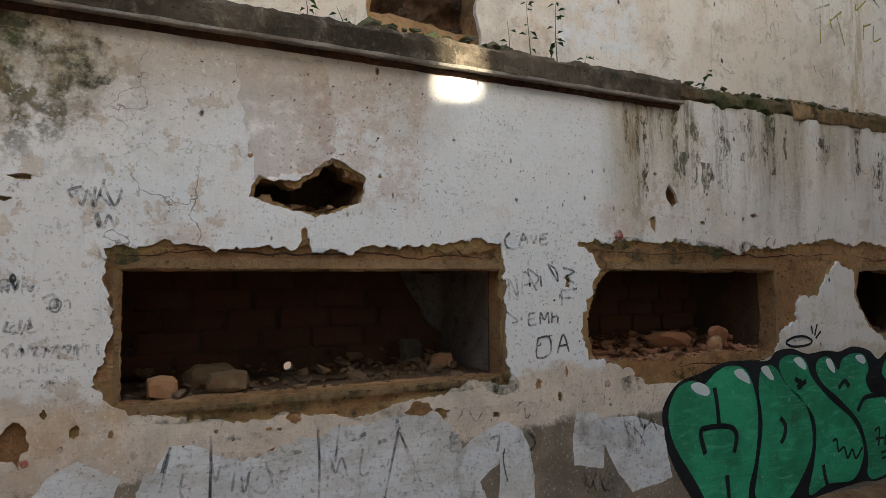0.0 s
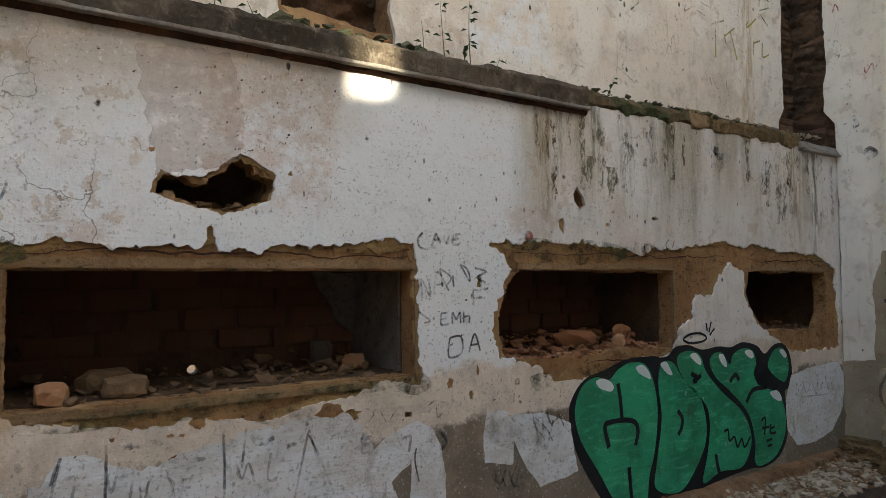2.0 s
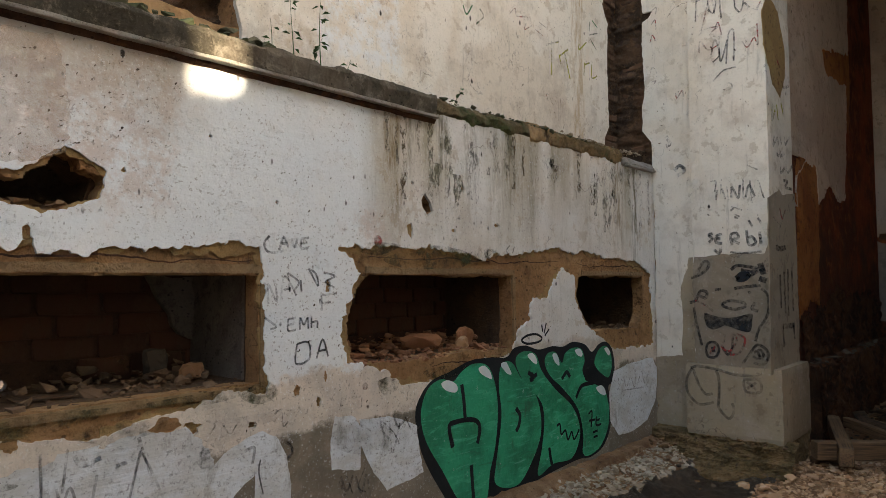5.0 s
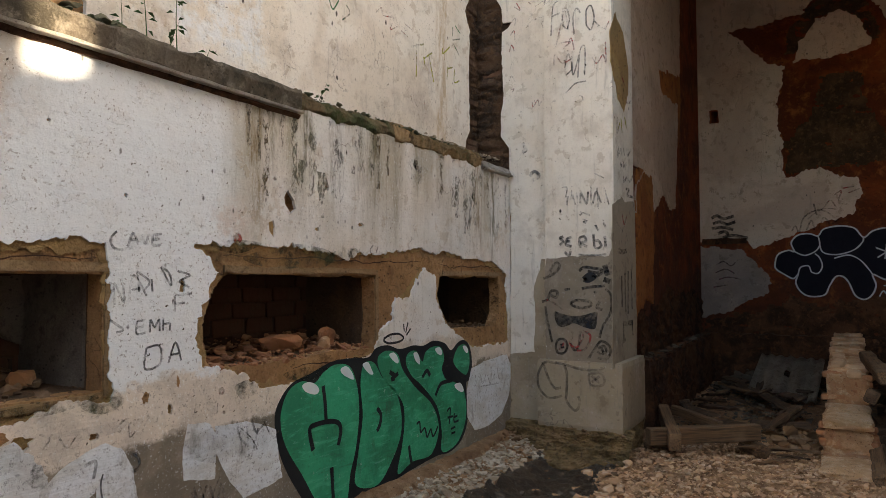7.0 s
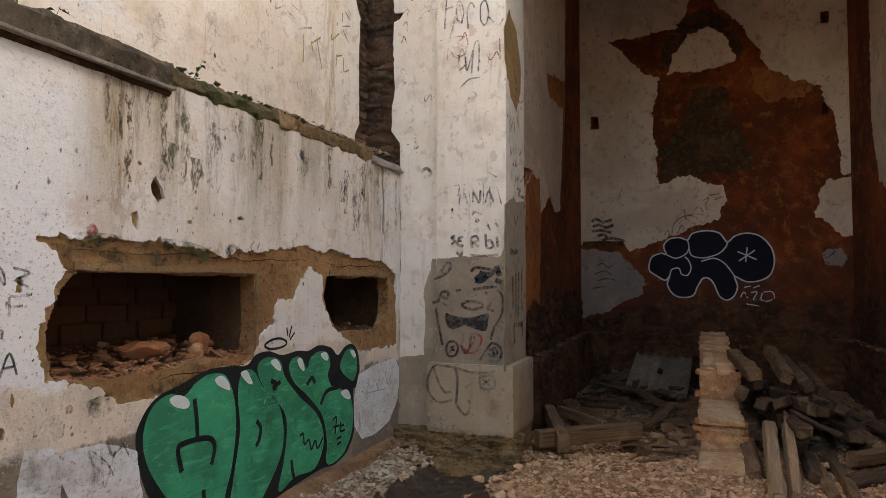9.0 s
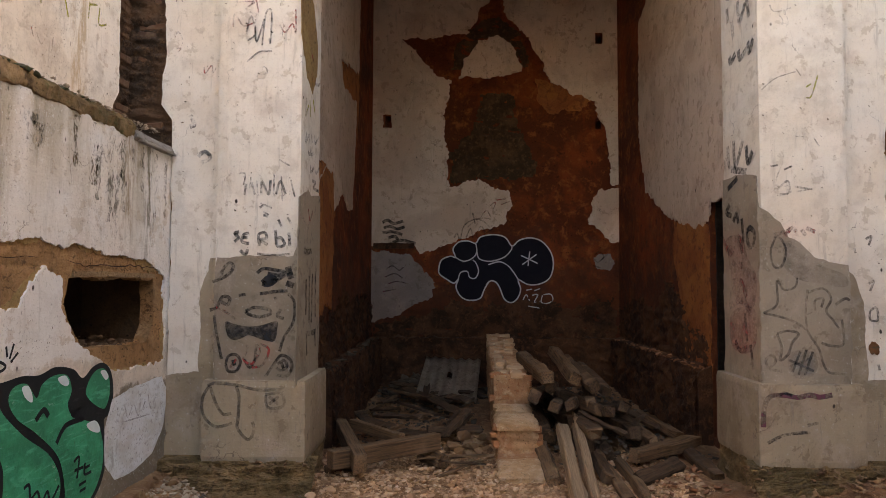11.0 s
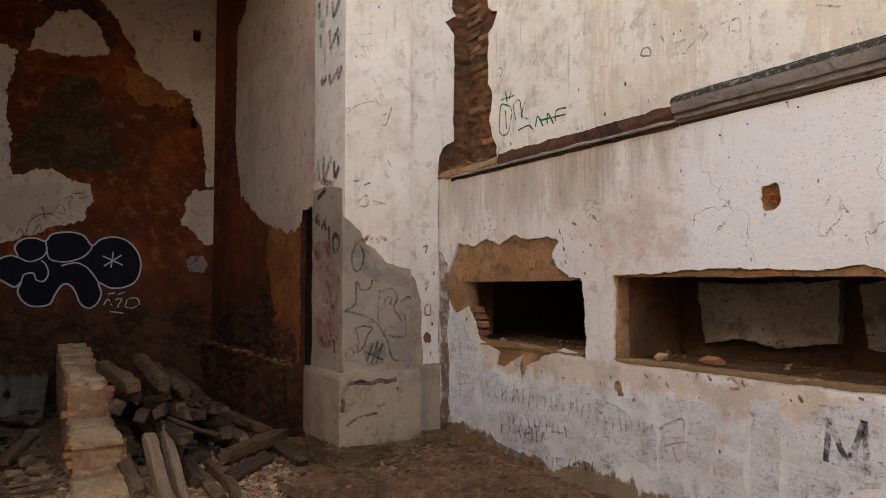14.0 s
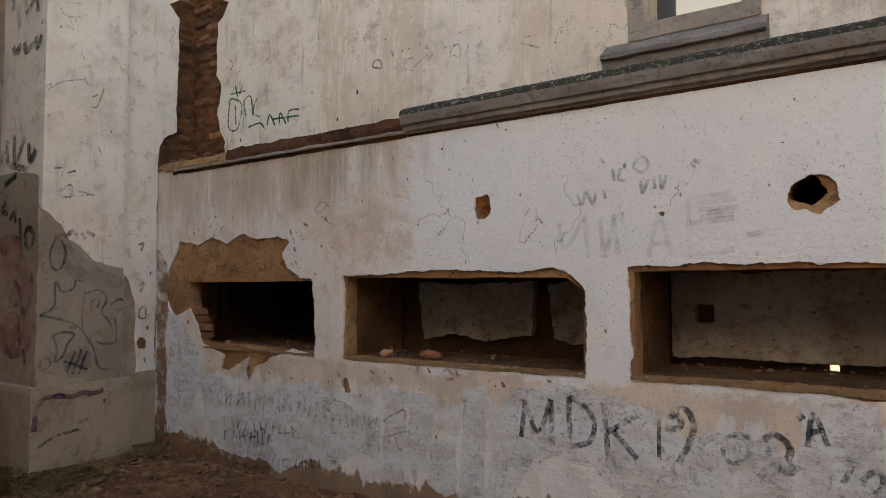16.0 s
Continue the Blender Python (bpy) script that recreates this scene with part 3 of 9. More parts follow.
def grown(x, y, z):
    """A place on the piers, which are drawn up a little smaller and nearer than they stand."""
    c = Vector((1.1, 0.6, 1.95)) if y > 0.23 else Vector((1.4, 0.93, 1.95))
    return c + (Vector((x, y, z)) - c) * 1.043


def on_pier(u, v, d=0.0):
    return grown(7.12 - d, u, v)


def on_plinth(u, v, d=0.0):
    return grown(7.05 - d, u, v)


def on_ja(u, v, d=0.0):
    return grown(u, 2.13 - d, v)


def on_jb(u, v, d=0.0):
    return grown(u, -1.67 + d, v)


def rag(loop, amp=0.02, step=0.05, seed=0.0):
    """A closed outline with its sides broken up into a worn, uneven edge."""
    out = []
    for i, p in enumerate(loop):
        a, b = Vector(p), Vector(loop[(i + 1) % len(loop)])
        k = max(1, int((b - a).length / step))
        for j in range(k):
            q = a.lerp(b, j / k)
            w = Vector((q.x * 4 + seed, q.y * 4, seed * 3.1))
            f = Vector((q.x * 17 + seed, q.y * 17, seed * 1.3))
            q += Vector((noise.noise(w), noise.noise(w + Vector((9, 3, 5))))) * amp
            h = Vector((q.x * 52 + seed, q.y * 52, seed * 0.7))
            q += Vector((noise.noise(f), noise.noise(f + Vector((9, 3, 5))))) * amp * 0.7
            q += Vector((noise.noise(h), noise.noise(h + Vector((9, 3, 5))))) * min(amp, 0.03) * 0.45
            out.append((q.x, q.y))
    return out


def shrink(loop, by):
    """The outline drawn in by about that much."""
    c = sum((Vector(p) for p in loop), Vector((0, 0))) / len(loop)
    out = []
    for p in loop:
        d = Vector(p) - c
        out.append(tuple(c + d * max(0.0, 1 - by / max(d.length, 1e-6))))
    return out


def box2(u0, v0, u1, v1):
    return [(u0, v0), (u1, v0), (u1, v1), (u0, v1)]


def slab_bm(plane, outer, holes=(), d0=0.0, d1=0.02, bm=None):
    """A sheet with holes, from depth d0 to d1 before the plane."""
    bm = bm or bmesh.new()
    loops = [list(outer)] + [list(h) for h in holes]
    tris = TESS([[Vector((u, v, 0)) for u, v in lp] for lp in loops])
    flat = [p for lp in loops for p in lp]
    f = [bm.verts.new(plane(u, v, d1)) for u, v in flat]
    b = [bm.verts.new(plane(u, v, d0)) for u, v in flat]
    for t in tris:
        if len(set(t)) == 3:
            for vs, order in ((f, t), (b, t[::-1])):
                try:
                    bm.faces.new([vs[i] for i in order])
                except ValueError:
                    pass
    k = 0
    for lp in loops:
        n = len(lp)
        for i in range(n):
            j = (i + 1) % n
            try:
                bm.faces.new((f[k + i], f[k + j], b[k + j], b[k + i]))
            except ValueError:
                pass
        k += n
    bmesh.ops.recalc_face_normals(bm, faces=bm.faces)
    return bm


def slab(name, plane, outer, holes, d0, d1, material, parent=None, label=""):
    return part(name, slab_bm(plane, outer, holes, d0, d1), material, parent, label)


def spline(pts, closed=False, per=6):
    """A smooth line through a few points."""
    P = [Vector(p) for p in pts]
    n = len(P)
    out = []
    for i in range(n if closed else n - 1):
        p0 = P[(i - 1) % n] if closed or i else P[0]
        p1, p2 = P[i], P[(i + 1) % n]
        p3 = P[(i + 2) % n] if closed or i + 2 < n else P[n - 1]
        for j in range(per):
            t = j / per
            out.append(0.5 * ((2 * p1) + (p2 - p0) * t + (2 * p0 - 5 * p1 + 4 * p2 - p3) * t * t + (3 * p1 - p0 - 3 * p2 + p3) * t ** 3))
    if not closed:
        out.append(P[-1])
    return out


def stroke_bm(plane, pts, width, d=0.004, closed=False, bm=None, smooth=True, taper=0.0):
    """A painted line of even width."""
    bm = bm or bmesh.new()
    c = spline(pts, closed) if smooth else [Vector(p) for p in pts]
    n = len(c)
    row = []
    for i, p in enumerate(c):
        a = c[(i - 1) % n] if closed or i else c[0]
        b = c[(i + 1) % n] if closed or i < n - 1 else c[-1]
        t = (b - a)
        t = t.normalized() if t.length > 1e-9 else Vector((1, 0))
        nrm = Vector((-t.y, t.x))
        w = width * (1 - taper * abs(2 * i / max(1, n - 1) - 1)) / 2
        w *= 1 + 0.12 * noise.noise(Vector((p.x * 9, p.y * 9, 1.0)))
        q0, q1 = p + nrm * w, p - nrm * w
        row.append((bm.verts.new(plane(q0.x, q0.y, d)), bm.verts.new(plane(q1.x, q1.y, d))))
    for i in range(n if closed else n - 1):
        j = (i + 1) % n
        bm.faces.new((row[i][0], row[j][0], row[j][1], row[i][1]))
    return bm


def blob_bm(plane, pts, d=0.004, per=6, bm=None, raw=False):
    """A filled painted shape with a smooth outline."""
    bm = bm or bmesh.new()
    c = [Vector(p) for p in pts] if raw else spline(pts, True, per)
    vs = [bm.verts.new(plane(p.x, p.y, d)) for p in c]
    for t in TESS([[Vector((p.x, p.y, 0)) for p in c]]):
        if len(set(t)) == 3:
            bm.faces.new([vs[i] for i in t])
    return bm


def profile_bm(profile, u0, u1, place, seg=0.08, rough=0.0, seed=0.0):
    """A moulding of the given section (offset, height) along u, closed at its ends."""
    bm = bmesh.new()
    k = max(1, int(abs(u1 - u0) / seg))
    rows = []
    for i in range(k + 1):
        u = u0 + (u1 - u0) * i / k
        r = []
        for j, (d, z) in enumerate(profile):
            w = Vector((u * 6 + seed, j * 1.9, seed))
            f = Vector((u * 23 + seed, j * 3.7, seed))
            dd = rough * (noise.noise(w) + 0.5 * noise.noise(f))
            dz = rough * (noise.noise(w + Vector((7, 7, 7))) + 0.5 * noise.noise(f + Vector((5, 5, 5))))
            r.append(bm.verts.new(place(u, z + dz, d + dd)))
        rows.append(r)
    m = len(profile)
    for i in range(k):
        for j in range(m):
            bm.faces.new((rows[i][j], rows[i + 1][j], rows[i + 1][(j + 1) % m], rows[i][(j + 1) % m]))
    bm.faces.new(rows[0][::-1])
    bm.faces.new(rows[-1])
    bmesh.ops.recalc_face_normals(bm, faces=bm.faces)
    return bm


def chunk_bm(sx, sy, sz, seed, n=14, square=0.5):
    """An angular broken stone or brick piece, resting on its base."""
    rnd = random.Random(seed)
    bm = bmesh.new()
    for _ in range(n):
        p = [rnd.uniform(-1, 1) for _ in range(3)]
        m = max(abs(c) for c in p) or 1
        l = math.sqrt(sum(c * c for c in p)) or 1
        p = [c / (m * square + l * (1 - square)) for c in p]
        bm.verts.new((p[0] * sx / 2, p[1] * sy / 2, p[2] * sz / 2))
    r = bmesh.ops.convex_hull(bm, input=bm.verts)
    bmesh.ops.delete(bm, geom=[v for v in bm.verts if not v.link_faces], context='VERTS')
    if n > 18:
        bmesh.ops.subdivide_edges(bm, edges=bm.edges, cuts=2, use_grid_fill=True)
        for v in bm.verts:
            w = v.co * 22 + Vector((seed, 0, seed))
            v.co += Vector((noise.noise(w), noise.noise(w + Vector((4, 0, 2))), noise.noise(w + Vector((1, 8, 3))))) * 0.009
    lo = min(v.co.z for v in bm.verts)
    for v in bm.verts:
        v.co.z -= lo
    bmesh.ops.recalc_face_normals(bm, faces=bm.faces)
    return bm


def worn_box_bm(sx, sy, sz, bevel=0.008, wear=0.006, seed=0.0, cuts=0):
    """A squared piece with softened, knocked edges; its base is at z = 0."""
    bm = bmesh.new()
    bmesh.ops.create_cube(bm, size=1.0)
    for v in bm.verts:
        v.co = Vector((v.co.x * sx, v.co.y * sy, (v.co.z + 0.5) * sz))
    if cuts:
        long = [e for e in bm.edges if abs((e.verts[0].co - e.verts[1].co).x) > sx * 0.5]
        bmesh.ops.subdivide_edges(bm, edges=long, cuts=cuts, use_grid_fill=True)
    if bevel:
        bmesh.ops.bevel(bm, geom=[e for e in bm.edges if e.calc_face_angle(0) > 0.5], offset=bevel, segments=1, affect='EDGES')
    for v in bm.verts:
        w = v.co * 7 + Vector((seed, seed * 2, seed * 3))
        v.co += Vector((noise.noise(w), noise.noise(w + Vector((4, 0, 2))), noise.noise(w + Vector((1, 8, 3))))) * wear
    return bm


def chipped_block_bm(sx, sy, sz, rows, seed):
    """An upright plastered block with slightly uneven faces and knocked corners; its base is at z = 0."""
    bm = bmesh.new()
    rings = []
    side = 8
    for k in range(rows + 1):
        z = sz * k / rows
        ring = []
        for i in range(4 * side):
            e, t = divmod(i, side)
            t = t / side * 2 - 1
            x, y = ((t, -1), (1, t), (-t, 1), (-1, -t))[e]
            p = Vector((x * sx / 2, y * sy / 2, z))
            w = p * 6 + Vector((seed, 0, seed * 2))
            d = 0.0035 * noise.noise(w)
            if i % side == 0:
                h = noise.noise(Vector((seed + i, z * 7, 1))) + 0.6 * noise.noise(Vector((seed + i, z * 23, 3)))
                d = -0.007 - 0.022 * max(0.0, h - 0.25)
            if k in (0, rows) and rows < 30:
                d -= 0.008 + 0.012 * max(0.0, noise.noise(Vector((p.x * 9, p.y * 9, seed))))
            p.x += x * d
            p.y += y * d
            ring.append(bm.verts.new(p))
        rings.append(ring)
    n = 4 * side
    for k in range(rows):
        for i in range(n):
            bm.faces.new((rings[k][i], rings[k][(i + 1) % n], rings[k + 1][(i + 1) % n], rings[k + 1][i]))
    bm.faces.new(rings[0][::-1])
    bm.faces.new(rings[-1])
    return bm


def lumpy_box_bm(sx, sy, sz, cuts, amp, seed):
    """A block of crumbling rubble masonry."""
    bm = bmesh.new()
    bmesh.ops.create_cube(bm, size=1.0)
    bmesh.ops.subdivide_edges(bm, edges=bm.edges, cuts=cuts, use_grid_fill=True)
    for v in bm.verts:
        v.co = Vector((v.co.x * sx, v.co.y * sy, (v.co.z + 0.5) * sz))
        w = v.co * 6 + Vector((seed, seed, seed))
        f = v.co * 19 + Vector((seed, 0, seed))
        v.co += Vector((noise.noise(w), noise.noise(w + Vector((4, 0, 2))), 0.4 * noise.noise(w + Vector((1, 8, 3))))) * amp
        v.co += Vector((noise.noise(f), noise.noise(f + Vector((4, 0, 2))), 0.3 * noise.noise(f + Vector((1, 8, 3))))) * amp * 0.6
    return bm


def inside(p, loop):
    """Whether a point lies in a closed outline."""
    x, y = p
    hit = False
    j = len(loop) - 1
    for i in range(len(loop)):
        (xi, yi), (xj, yj) = loop[i], loop[j]
        if (yi > y) != (yj > y) and x < (xj - xi) * (y - yi) / (yj - yi) + xi:
            hit = not hit
        j = i
    return hit


def rough_bm(plane, loop, holes, step, d0, amp, seed, strata=1.0, keep=0.0):
    """The broken face of an earth or rubble wall inside an outline: lumps and layers in relief."""
    bm = bmesh.new()
    us, vs_ = [p[0] for p in loop], [p[1] for p in loop]
    u0, v0 = min(us), min(vs_)
    nu, nv = int((max(us) - u0) / step) + 2, int((max(vs_) - v0) / step) + 2
    grid = {}

    def corner(i, j):
        if (i, j) not in grid:
            u, v = u0 + i * step, v0 + j * step
            w = Vector((u * 5, v * 5 * strata, seed))
            f = Vector((u * 16, v * 16 * strata, seed + 3))
            h = Vector((u * 45, v * 45 * strata, seed + 7))
            r = noise.noise(w) + 0.65 * abs(noise.noise(f)) + 0.3 * noise.noise(h) + keep
            jit = Vector((noise.noise(h), noise.noise(f))) * step * 0.5
            grid[(i, j)] = bm.verts.new(plane(u + jit.x, v + jit.y, d0 + amp * max(-0.25, r)))
        return grid[(i, j)]

    for i in range(nu):
        for j in range(nv):
            c = (u0 + (i + 0.5) * step, v0 + (j + 0.5) * step)
            if inside(c, loop) and not any(inside(c, h) for h in holes):
                bm.faces.new((corner(i, j), corner(i + 1, j), corner(i + 1, j + 1), corner(i, j + 1)))
    ref = plane(0, 0, 1) - plane(0, 0, 0)
    bm.normal_update()
    flip = [f for f in bm.faces if f.normal.dot(ref) < 0]
    if flip:
        bmesh.ops.reverse_faces(bm, faces=flip)
    return bm


def lines(name, plane, strokes, width, d, material, parent, closed=False):
    """Painted lines, each a part."""
    for i, s in enumerate(strokes):
        part(name, stroke_bm(plane, s, width, d + 0.0002 * (i % 7), closed), material, parent)


# ---- setting: ground ----
def ground_height(x, y):
    h = 0.20
    h += 0.10 * max(0.0, min(1.0, (y - 2.75) / 0.35)) if x < 7.4 else 0.0
    h -= 0.07 * math.exp(-((y - 2.55) / 0.28) ** 2) * (1 if 3.5 < x < 7.3 else 0)
    h += 0.16 * max(0.0, min(1.0, (-1.9 - y) / 0.9)) if x < 7.4 else 0.0
    if x > 7.6:
        h -= 0.07 * min(1.0, (x - 7.6) / 0.8)
    if -8 < x < 15:
        h += 0.035 * noise.noise(Vector((x * 1.7, y * 1.7, 0.3))) + 0.02 * noise.noise(Vector((x * 6, y * 6, 4))) + 0.012 * noise.noise(Vector((x * 15, y * 15, 9)))
    return h


def build_ground():
    bm = bmesh.new()
    xs = [-400, -120, -40, -15, -9] + [-8 + 0.25 * i for i in range(32)] + [0.06 * i for i in range(234)] + [14.1, 18, 40, 120, 400]
    ys = [-400, -120, -40, -12, -5] + [-3.6 + 0.06 * i for i in range(126)] + [5, 12, 40, 120, 400]
    xs = sorted(set(round(x, 3) for x in xs))
    grid = [[bm.verts.new((x, y, ground_height(x, y) if -5 < y < 5 and -9 < x < 15 else 0.1)) for y in ys] for x in xs]
    for i in range(len(xs) - 1):
        for j in range(len(ys) - 1):
            bm.faces.new((grid[i][j], grid[i + 1][j], grid[i + 1][j + 1], grid[i][j + 1]))
    return tagged(part("ground", bm, M_GROUND, smooth=True), "bare brown earth strewn with crumbled plaster and rubble", "ground", kind="structure")


build_ground()

# ---- setting: north nave wall ----
X0, XE = -7.0, 7.45
# Unseen wall tops: heights made up to hold off sun and admit sky.
TOP, TOP_N = 9.6, 7.0
HOLLOWS_A = [[(3.905, 2.498), (3.938, 2.555), (3.996, 2.487), (4.01, 2.432), (3.967, 2.395), (3.912, 2.454)], [(3.765, 2.322), (3.807, 2.340), (3.826, 2.301), (3.815, 2.234), (3.775, 2.276)]]
NICHES_A = [box2(0.78, 1.43, 2.67, 2.0), [(3.38, 1.44), (4.93, 1.44), (4.93, 2.0), (3.40, 2.0), (3.32, 1.88), (3.27, 1.72), (3.29, 1.5)],
            [(6.14, 1.50), (7.1, 1.47), (7.2, 1.62), (7.21, 2.0), (5.94, 2.0), (5.89, 1.82), (5.98, 1.66)]]
HOLE_A = [(1.33, 2.34), (1.37, 2.41), (1.53, 2.41), (1.62, 2.46), (1.71, 2.52), (1.86, 2.43), (1.83, 2.32), (1.62, 2.262)]
wall_n = thing("wall_north", "thick white-plastered nave wall with broken burial niches", "wall", kind="structure")
slab("wall_core", on_a, box2(X0, -0.3, XE + 0.5, 3.12), [rag(NICHES_A[0], 0.008, 0.06, 1), rag(NICHES_A[1], 0.03, 0.05, 2), rag(NICHES_A[2], 0.03, 0.05, 3), rag(HOLE_A, 0.045, 0.012, 4)] + [rag(h, 0.012, 0.02, 9) for h in HOLLOWS_A],
     -0.14, -0.022, M_CORE, wall_n, "brown earth and rubble wall core")
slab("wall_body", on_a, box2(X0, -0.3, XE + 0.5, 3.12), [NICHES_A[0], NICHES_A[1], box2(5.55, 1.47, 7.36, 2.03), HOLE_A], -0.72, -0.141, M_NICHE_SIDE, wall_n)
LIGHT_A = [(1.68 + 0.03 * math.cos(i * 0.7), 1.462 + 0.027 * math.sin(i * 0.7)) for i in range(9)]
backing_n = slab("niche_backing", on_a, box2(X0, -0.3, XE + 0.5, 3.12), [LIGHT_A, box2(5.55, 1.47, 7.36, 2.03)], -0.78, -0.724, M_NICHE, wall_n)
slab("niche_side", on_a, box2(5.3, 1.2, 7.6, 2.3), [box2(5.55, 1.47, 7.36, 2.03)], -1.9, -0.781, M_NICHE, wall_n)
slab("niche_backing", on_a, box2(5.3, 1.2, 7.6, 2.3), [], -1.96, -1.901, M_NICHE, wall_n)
EXPOSED_1 = [(0.72, 2.10), (1.3, 2.10), (1.55, 2.10), (1.58, 2.22), (1.62, 2.10), (2.3, 2.11), (2.66, 2.16), (2.69, 2.03), (2.70, 1.7), (2.73, 1.37), (2.5, 1.41),
             (2.1, 1.33), (1.75, 1.28), (1.3, 1.32), (0.82, 1.38), (0.74, 1.45), (0.66, 1.51), (0.74, 1.75)]
EXPOSED_2 = [(3.18, 2.15), (3.9, 2.18), (4.6, 2.14), (5.2, 2.19), (5.64, 2.24), (6.3, 2.17), (7.0, 2.13), (7.37, 2.03), (7.41, 1.28), (7.0, 1.27), (6.6, 1.30), (6.3, 1.42),
             (6.02, 1.56), (5.85, 1.8), (5.86, 1.99), (5.66, 2.06), (5.5, 1.97), (5.42, 1.83), (5.22, 1.8), (5.18, 1.62), (5.0, 1.58), (4.95, 1.41), (4.5, 1.36),
             (4.1, 1.30), (3.75, 1.30), (3.45, 1.44), (3.27, 1.47), (3.23, 1.75), (3.31, 1.92), (3.36, 2.0)]
HOLE_SKIN = [(1.30, 2.33), (1.35, 2.44), (1.53, 2.43), (1.71, 2.55), (1.89, 2.45), (1.85, 2.31), (1.62, 2.25)]
PITS_A = [(0.42, 2.37, 0.05, 0.012), (0.36, 2.28, 0.022, 0.012), (0.40, 1.31, 0.06, 0.08), (1.95, 2.47, 0.014, 0.012), (2.77, 2.39, 0.012, 0.012),
          (3.12, 1.93, 0.02, 0.035), (1.75, 1.19, 0.02, 0.03), (2.28, 1.25, 0.06, 0.035), (2.62, 1.22, 0.03, 0.018), (1.42, 1.17, 0.025, 0.012), (0.62, 1.34, 0.02, 0.03), (3.05, 1.28, 0.018, 0.03), (3.42, 1.2, 0.012, 0.012), (4.62, 2.35, 0.014, 0.018),
          (0.507, 1.421, 0.013, 0.019), (1.686, 0.98, 0.013, 0.029),
          (4.337, 2.62, 0.021, 0.029), (4.225, 2.313, 0.02, 0.014), (3.817, 2.609, 0.015, 0.014), (4.728, 2.376, 0.044, 0.018), (2.375, 2.693, 0.011, 0.010)]


def pit(u, v, a, b, seed, wild=1.0):
    """A small ragged hole."""
    out = []
    for i in range(20):
        t = i * math.pi / 10
        r = 0.9 + 0.55 * wild * noise.noise(Vector((math.cos(t) * 1.3 + seed * 7.1, math.sin(t) * 1.3, seed * 2.3))) + 0.3 * wild * noise.noise(Vector((math.cos(t) * 3.5, math.sin(t) * 3.5 + seed, 4)))
        out.append((u + a * r * math.cos(t), v + b * r * math.sin(t)))
    return rag(out, min(a, b) * 0.2, 0.012, seed)


slab("plaster", on_a, rag(box2(X0, 0.22, XE + 0.022, 3.12), 0.012, 0.08, 5),
     [rag(EXPOSED_1, 0.035, 0.012, 6), rag(EXPOSED_2, 0.045, 0.012, 7), rag(HOLE_SKIN, 0.02, 0.012, 8)] + [rag(h, 0.008, 0.012, 9) for h in HOLLOWS_A] + [pit(*p, i) for i, p in enumerate(PITS_A)],
     -0.021, 0.0, M_PLASTER_A, wall_n, "bluish-white limewashed plaster, stained and peeling")
slab("undercoat", on_a, [(0.5, 1.235), (7.43, 1.235), (7.43, 2.35), (2.1, 2.35), (2.1, 2.7), (1.1, 2.7), (1.1, 2.35), (0.5, 2.35)], [rag(shrink(HOLE_SKIN, 0.015), 0.03, 0.014, 28), rag(shrink(EXPOSED_1, 0.025), 0.05, 0.014, 26), rag(shrink(EXPOSED_2, 0.03), 0.06, 0.014, 27)], -0.0225, -0.012, M_OCHRE, wall_n, "tan undercoat showing at the broken plaster edge")
part("broken_face", rough_bm(on_a, EXPOSED_1, [NICHES_A[0]], 0.014, -0.021, 0.016, 3.0), M_CORE, wall_n, "crumbling brown earth behind the plaster", True)
part("broken_face", rough_bm(on_a, EXPOSED_2, NICHES_A[1:], 0.014, -0.021, 0.016, 8.0), M_CORE, wall_n, "crumbling brown earth behind the plaster", True)
part("broken_face", rough_bm(on_a, pit(1.6, 2.38, 0.34, 0.19, 4), [rag(HOLE_A, 0.045, 0.012, 4)], 0.008, -0.0215, 0.03, 13.0), M_CORE, wall_n, "crumbling brown earth round the hole", True)
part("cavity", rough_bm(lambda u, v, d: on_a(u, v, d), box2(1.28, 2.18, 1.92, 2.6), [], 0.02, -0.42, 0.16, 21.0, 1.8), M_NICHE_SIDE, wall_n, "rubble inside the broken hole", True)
for k, (u0, v0, u1, v1) in enumerate(((0.76, 2.005, 2.70, 2.05), (0.755, 1.44, 0.777, 2.0), (2.675, 1.40, 2.70, 2.0), (0.78, 1.385, 2.67, 1.425), (3.42, 2.005, 4.96, 2.045), (4.936, 1.5, 4.97, 2.0), (5.98, 2.004, 7.2, 2.04))):
    slab("niche_edging", on_a, rag(box2(u0, v0, u1, v1), 0.007, 0.025, 50 + k), [], -0.021, -0.006, M_CORE_EDGE, wall_n, "smoothed earth edge of the niche")
for k, (x0, x1, z) in enumerate(((0.76, 2.62, 2.075), (3.4, 5.6, 2.105), (5.9, 7.3, 2.09), (4.0, 4.9, 1.385))):
    line = []
    x = x0
    while x < x1:
        line.append((x, z + 0.035 * noise.noise(Vector((x * 3.0, k, 2))) + 0.014 * noise.noise(Vector((x * 14, k, 5)))))
        x += 0.03
    part("crevice", stroke_bm(on_a, line, 0.011, -0.0035, smooth=False, taper=0.7), M_DARK_BROWN, wall_n, "dark crack along the broken earth")
# upper wall, set back behind the ledge
up_n = thing("wall_north_upper", "tall cream-plastered upper nave wall", "wall", kind="structure")
slab("wall_core", on_ua, box2(X0, 3.0, 6.97, TOP_N), [rag(box2(2.05, 3.46, 2.75, 5.4), 0.04, 0.06, 3)], -0.6, -0.03, M_CORE, up_n)
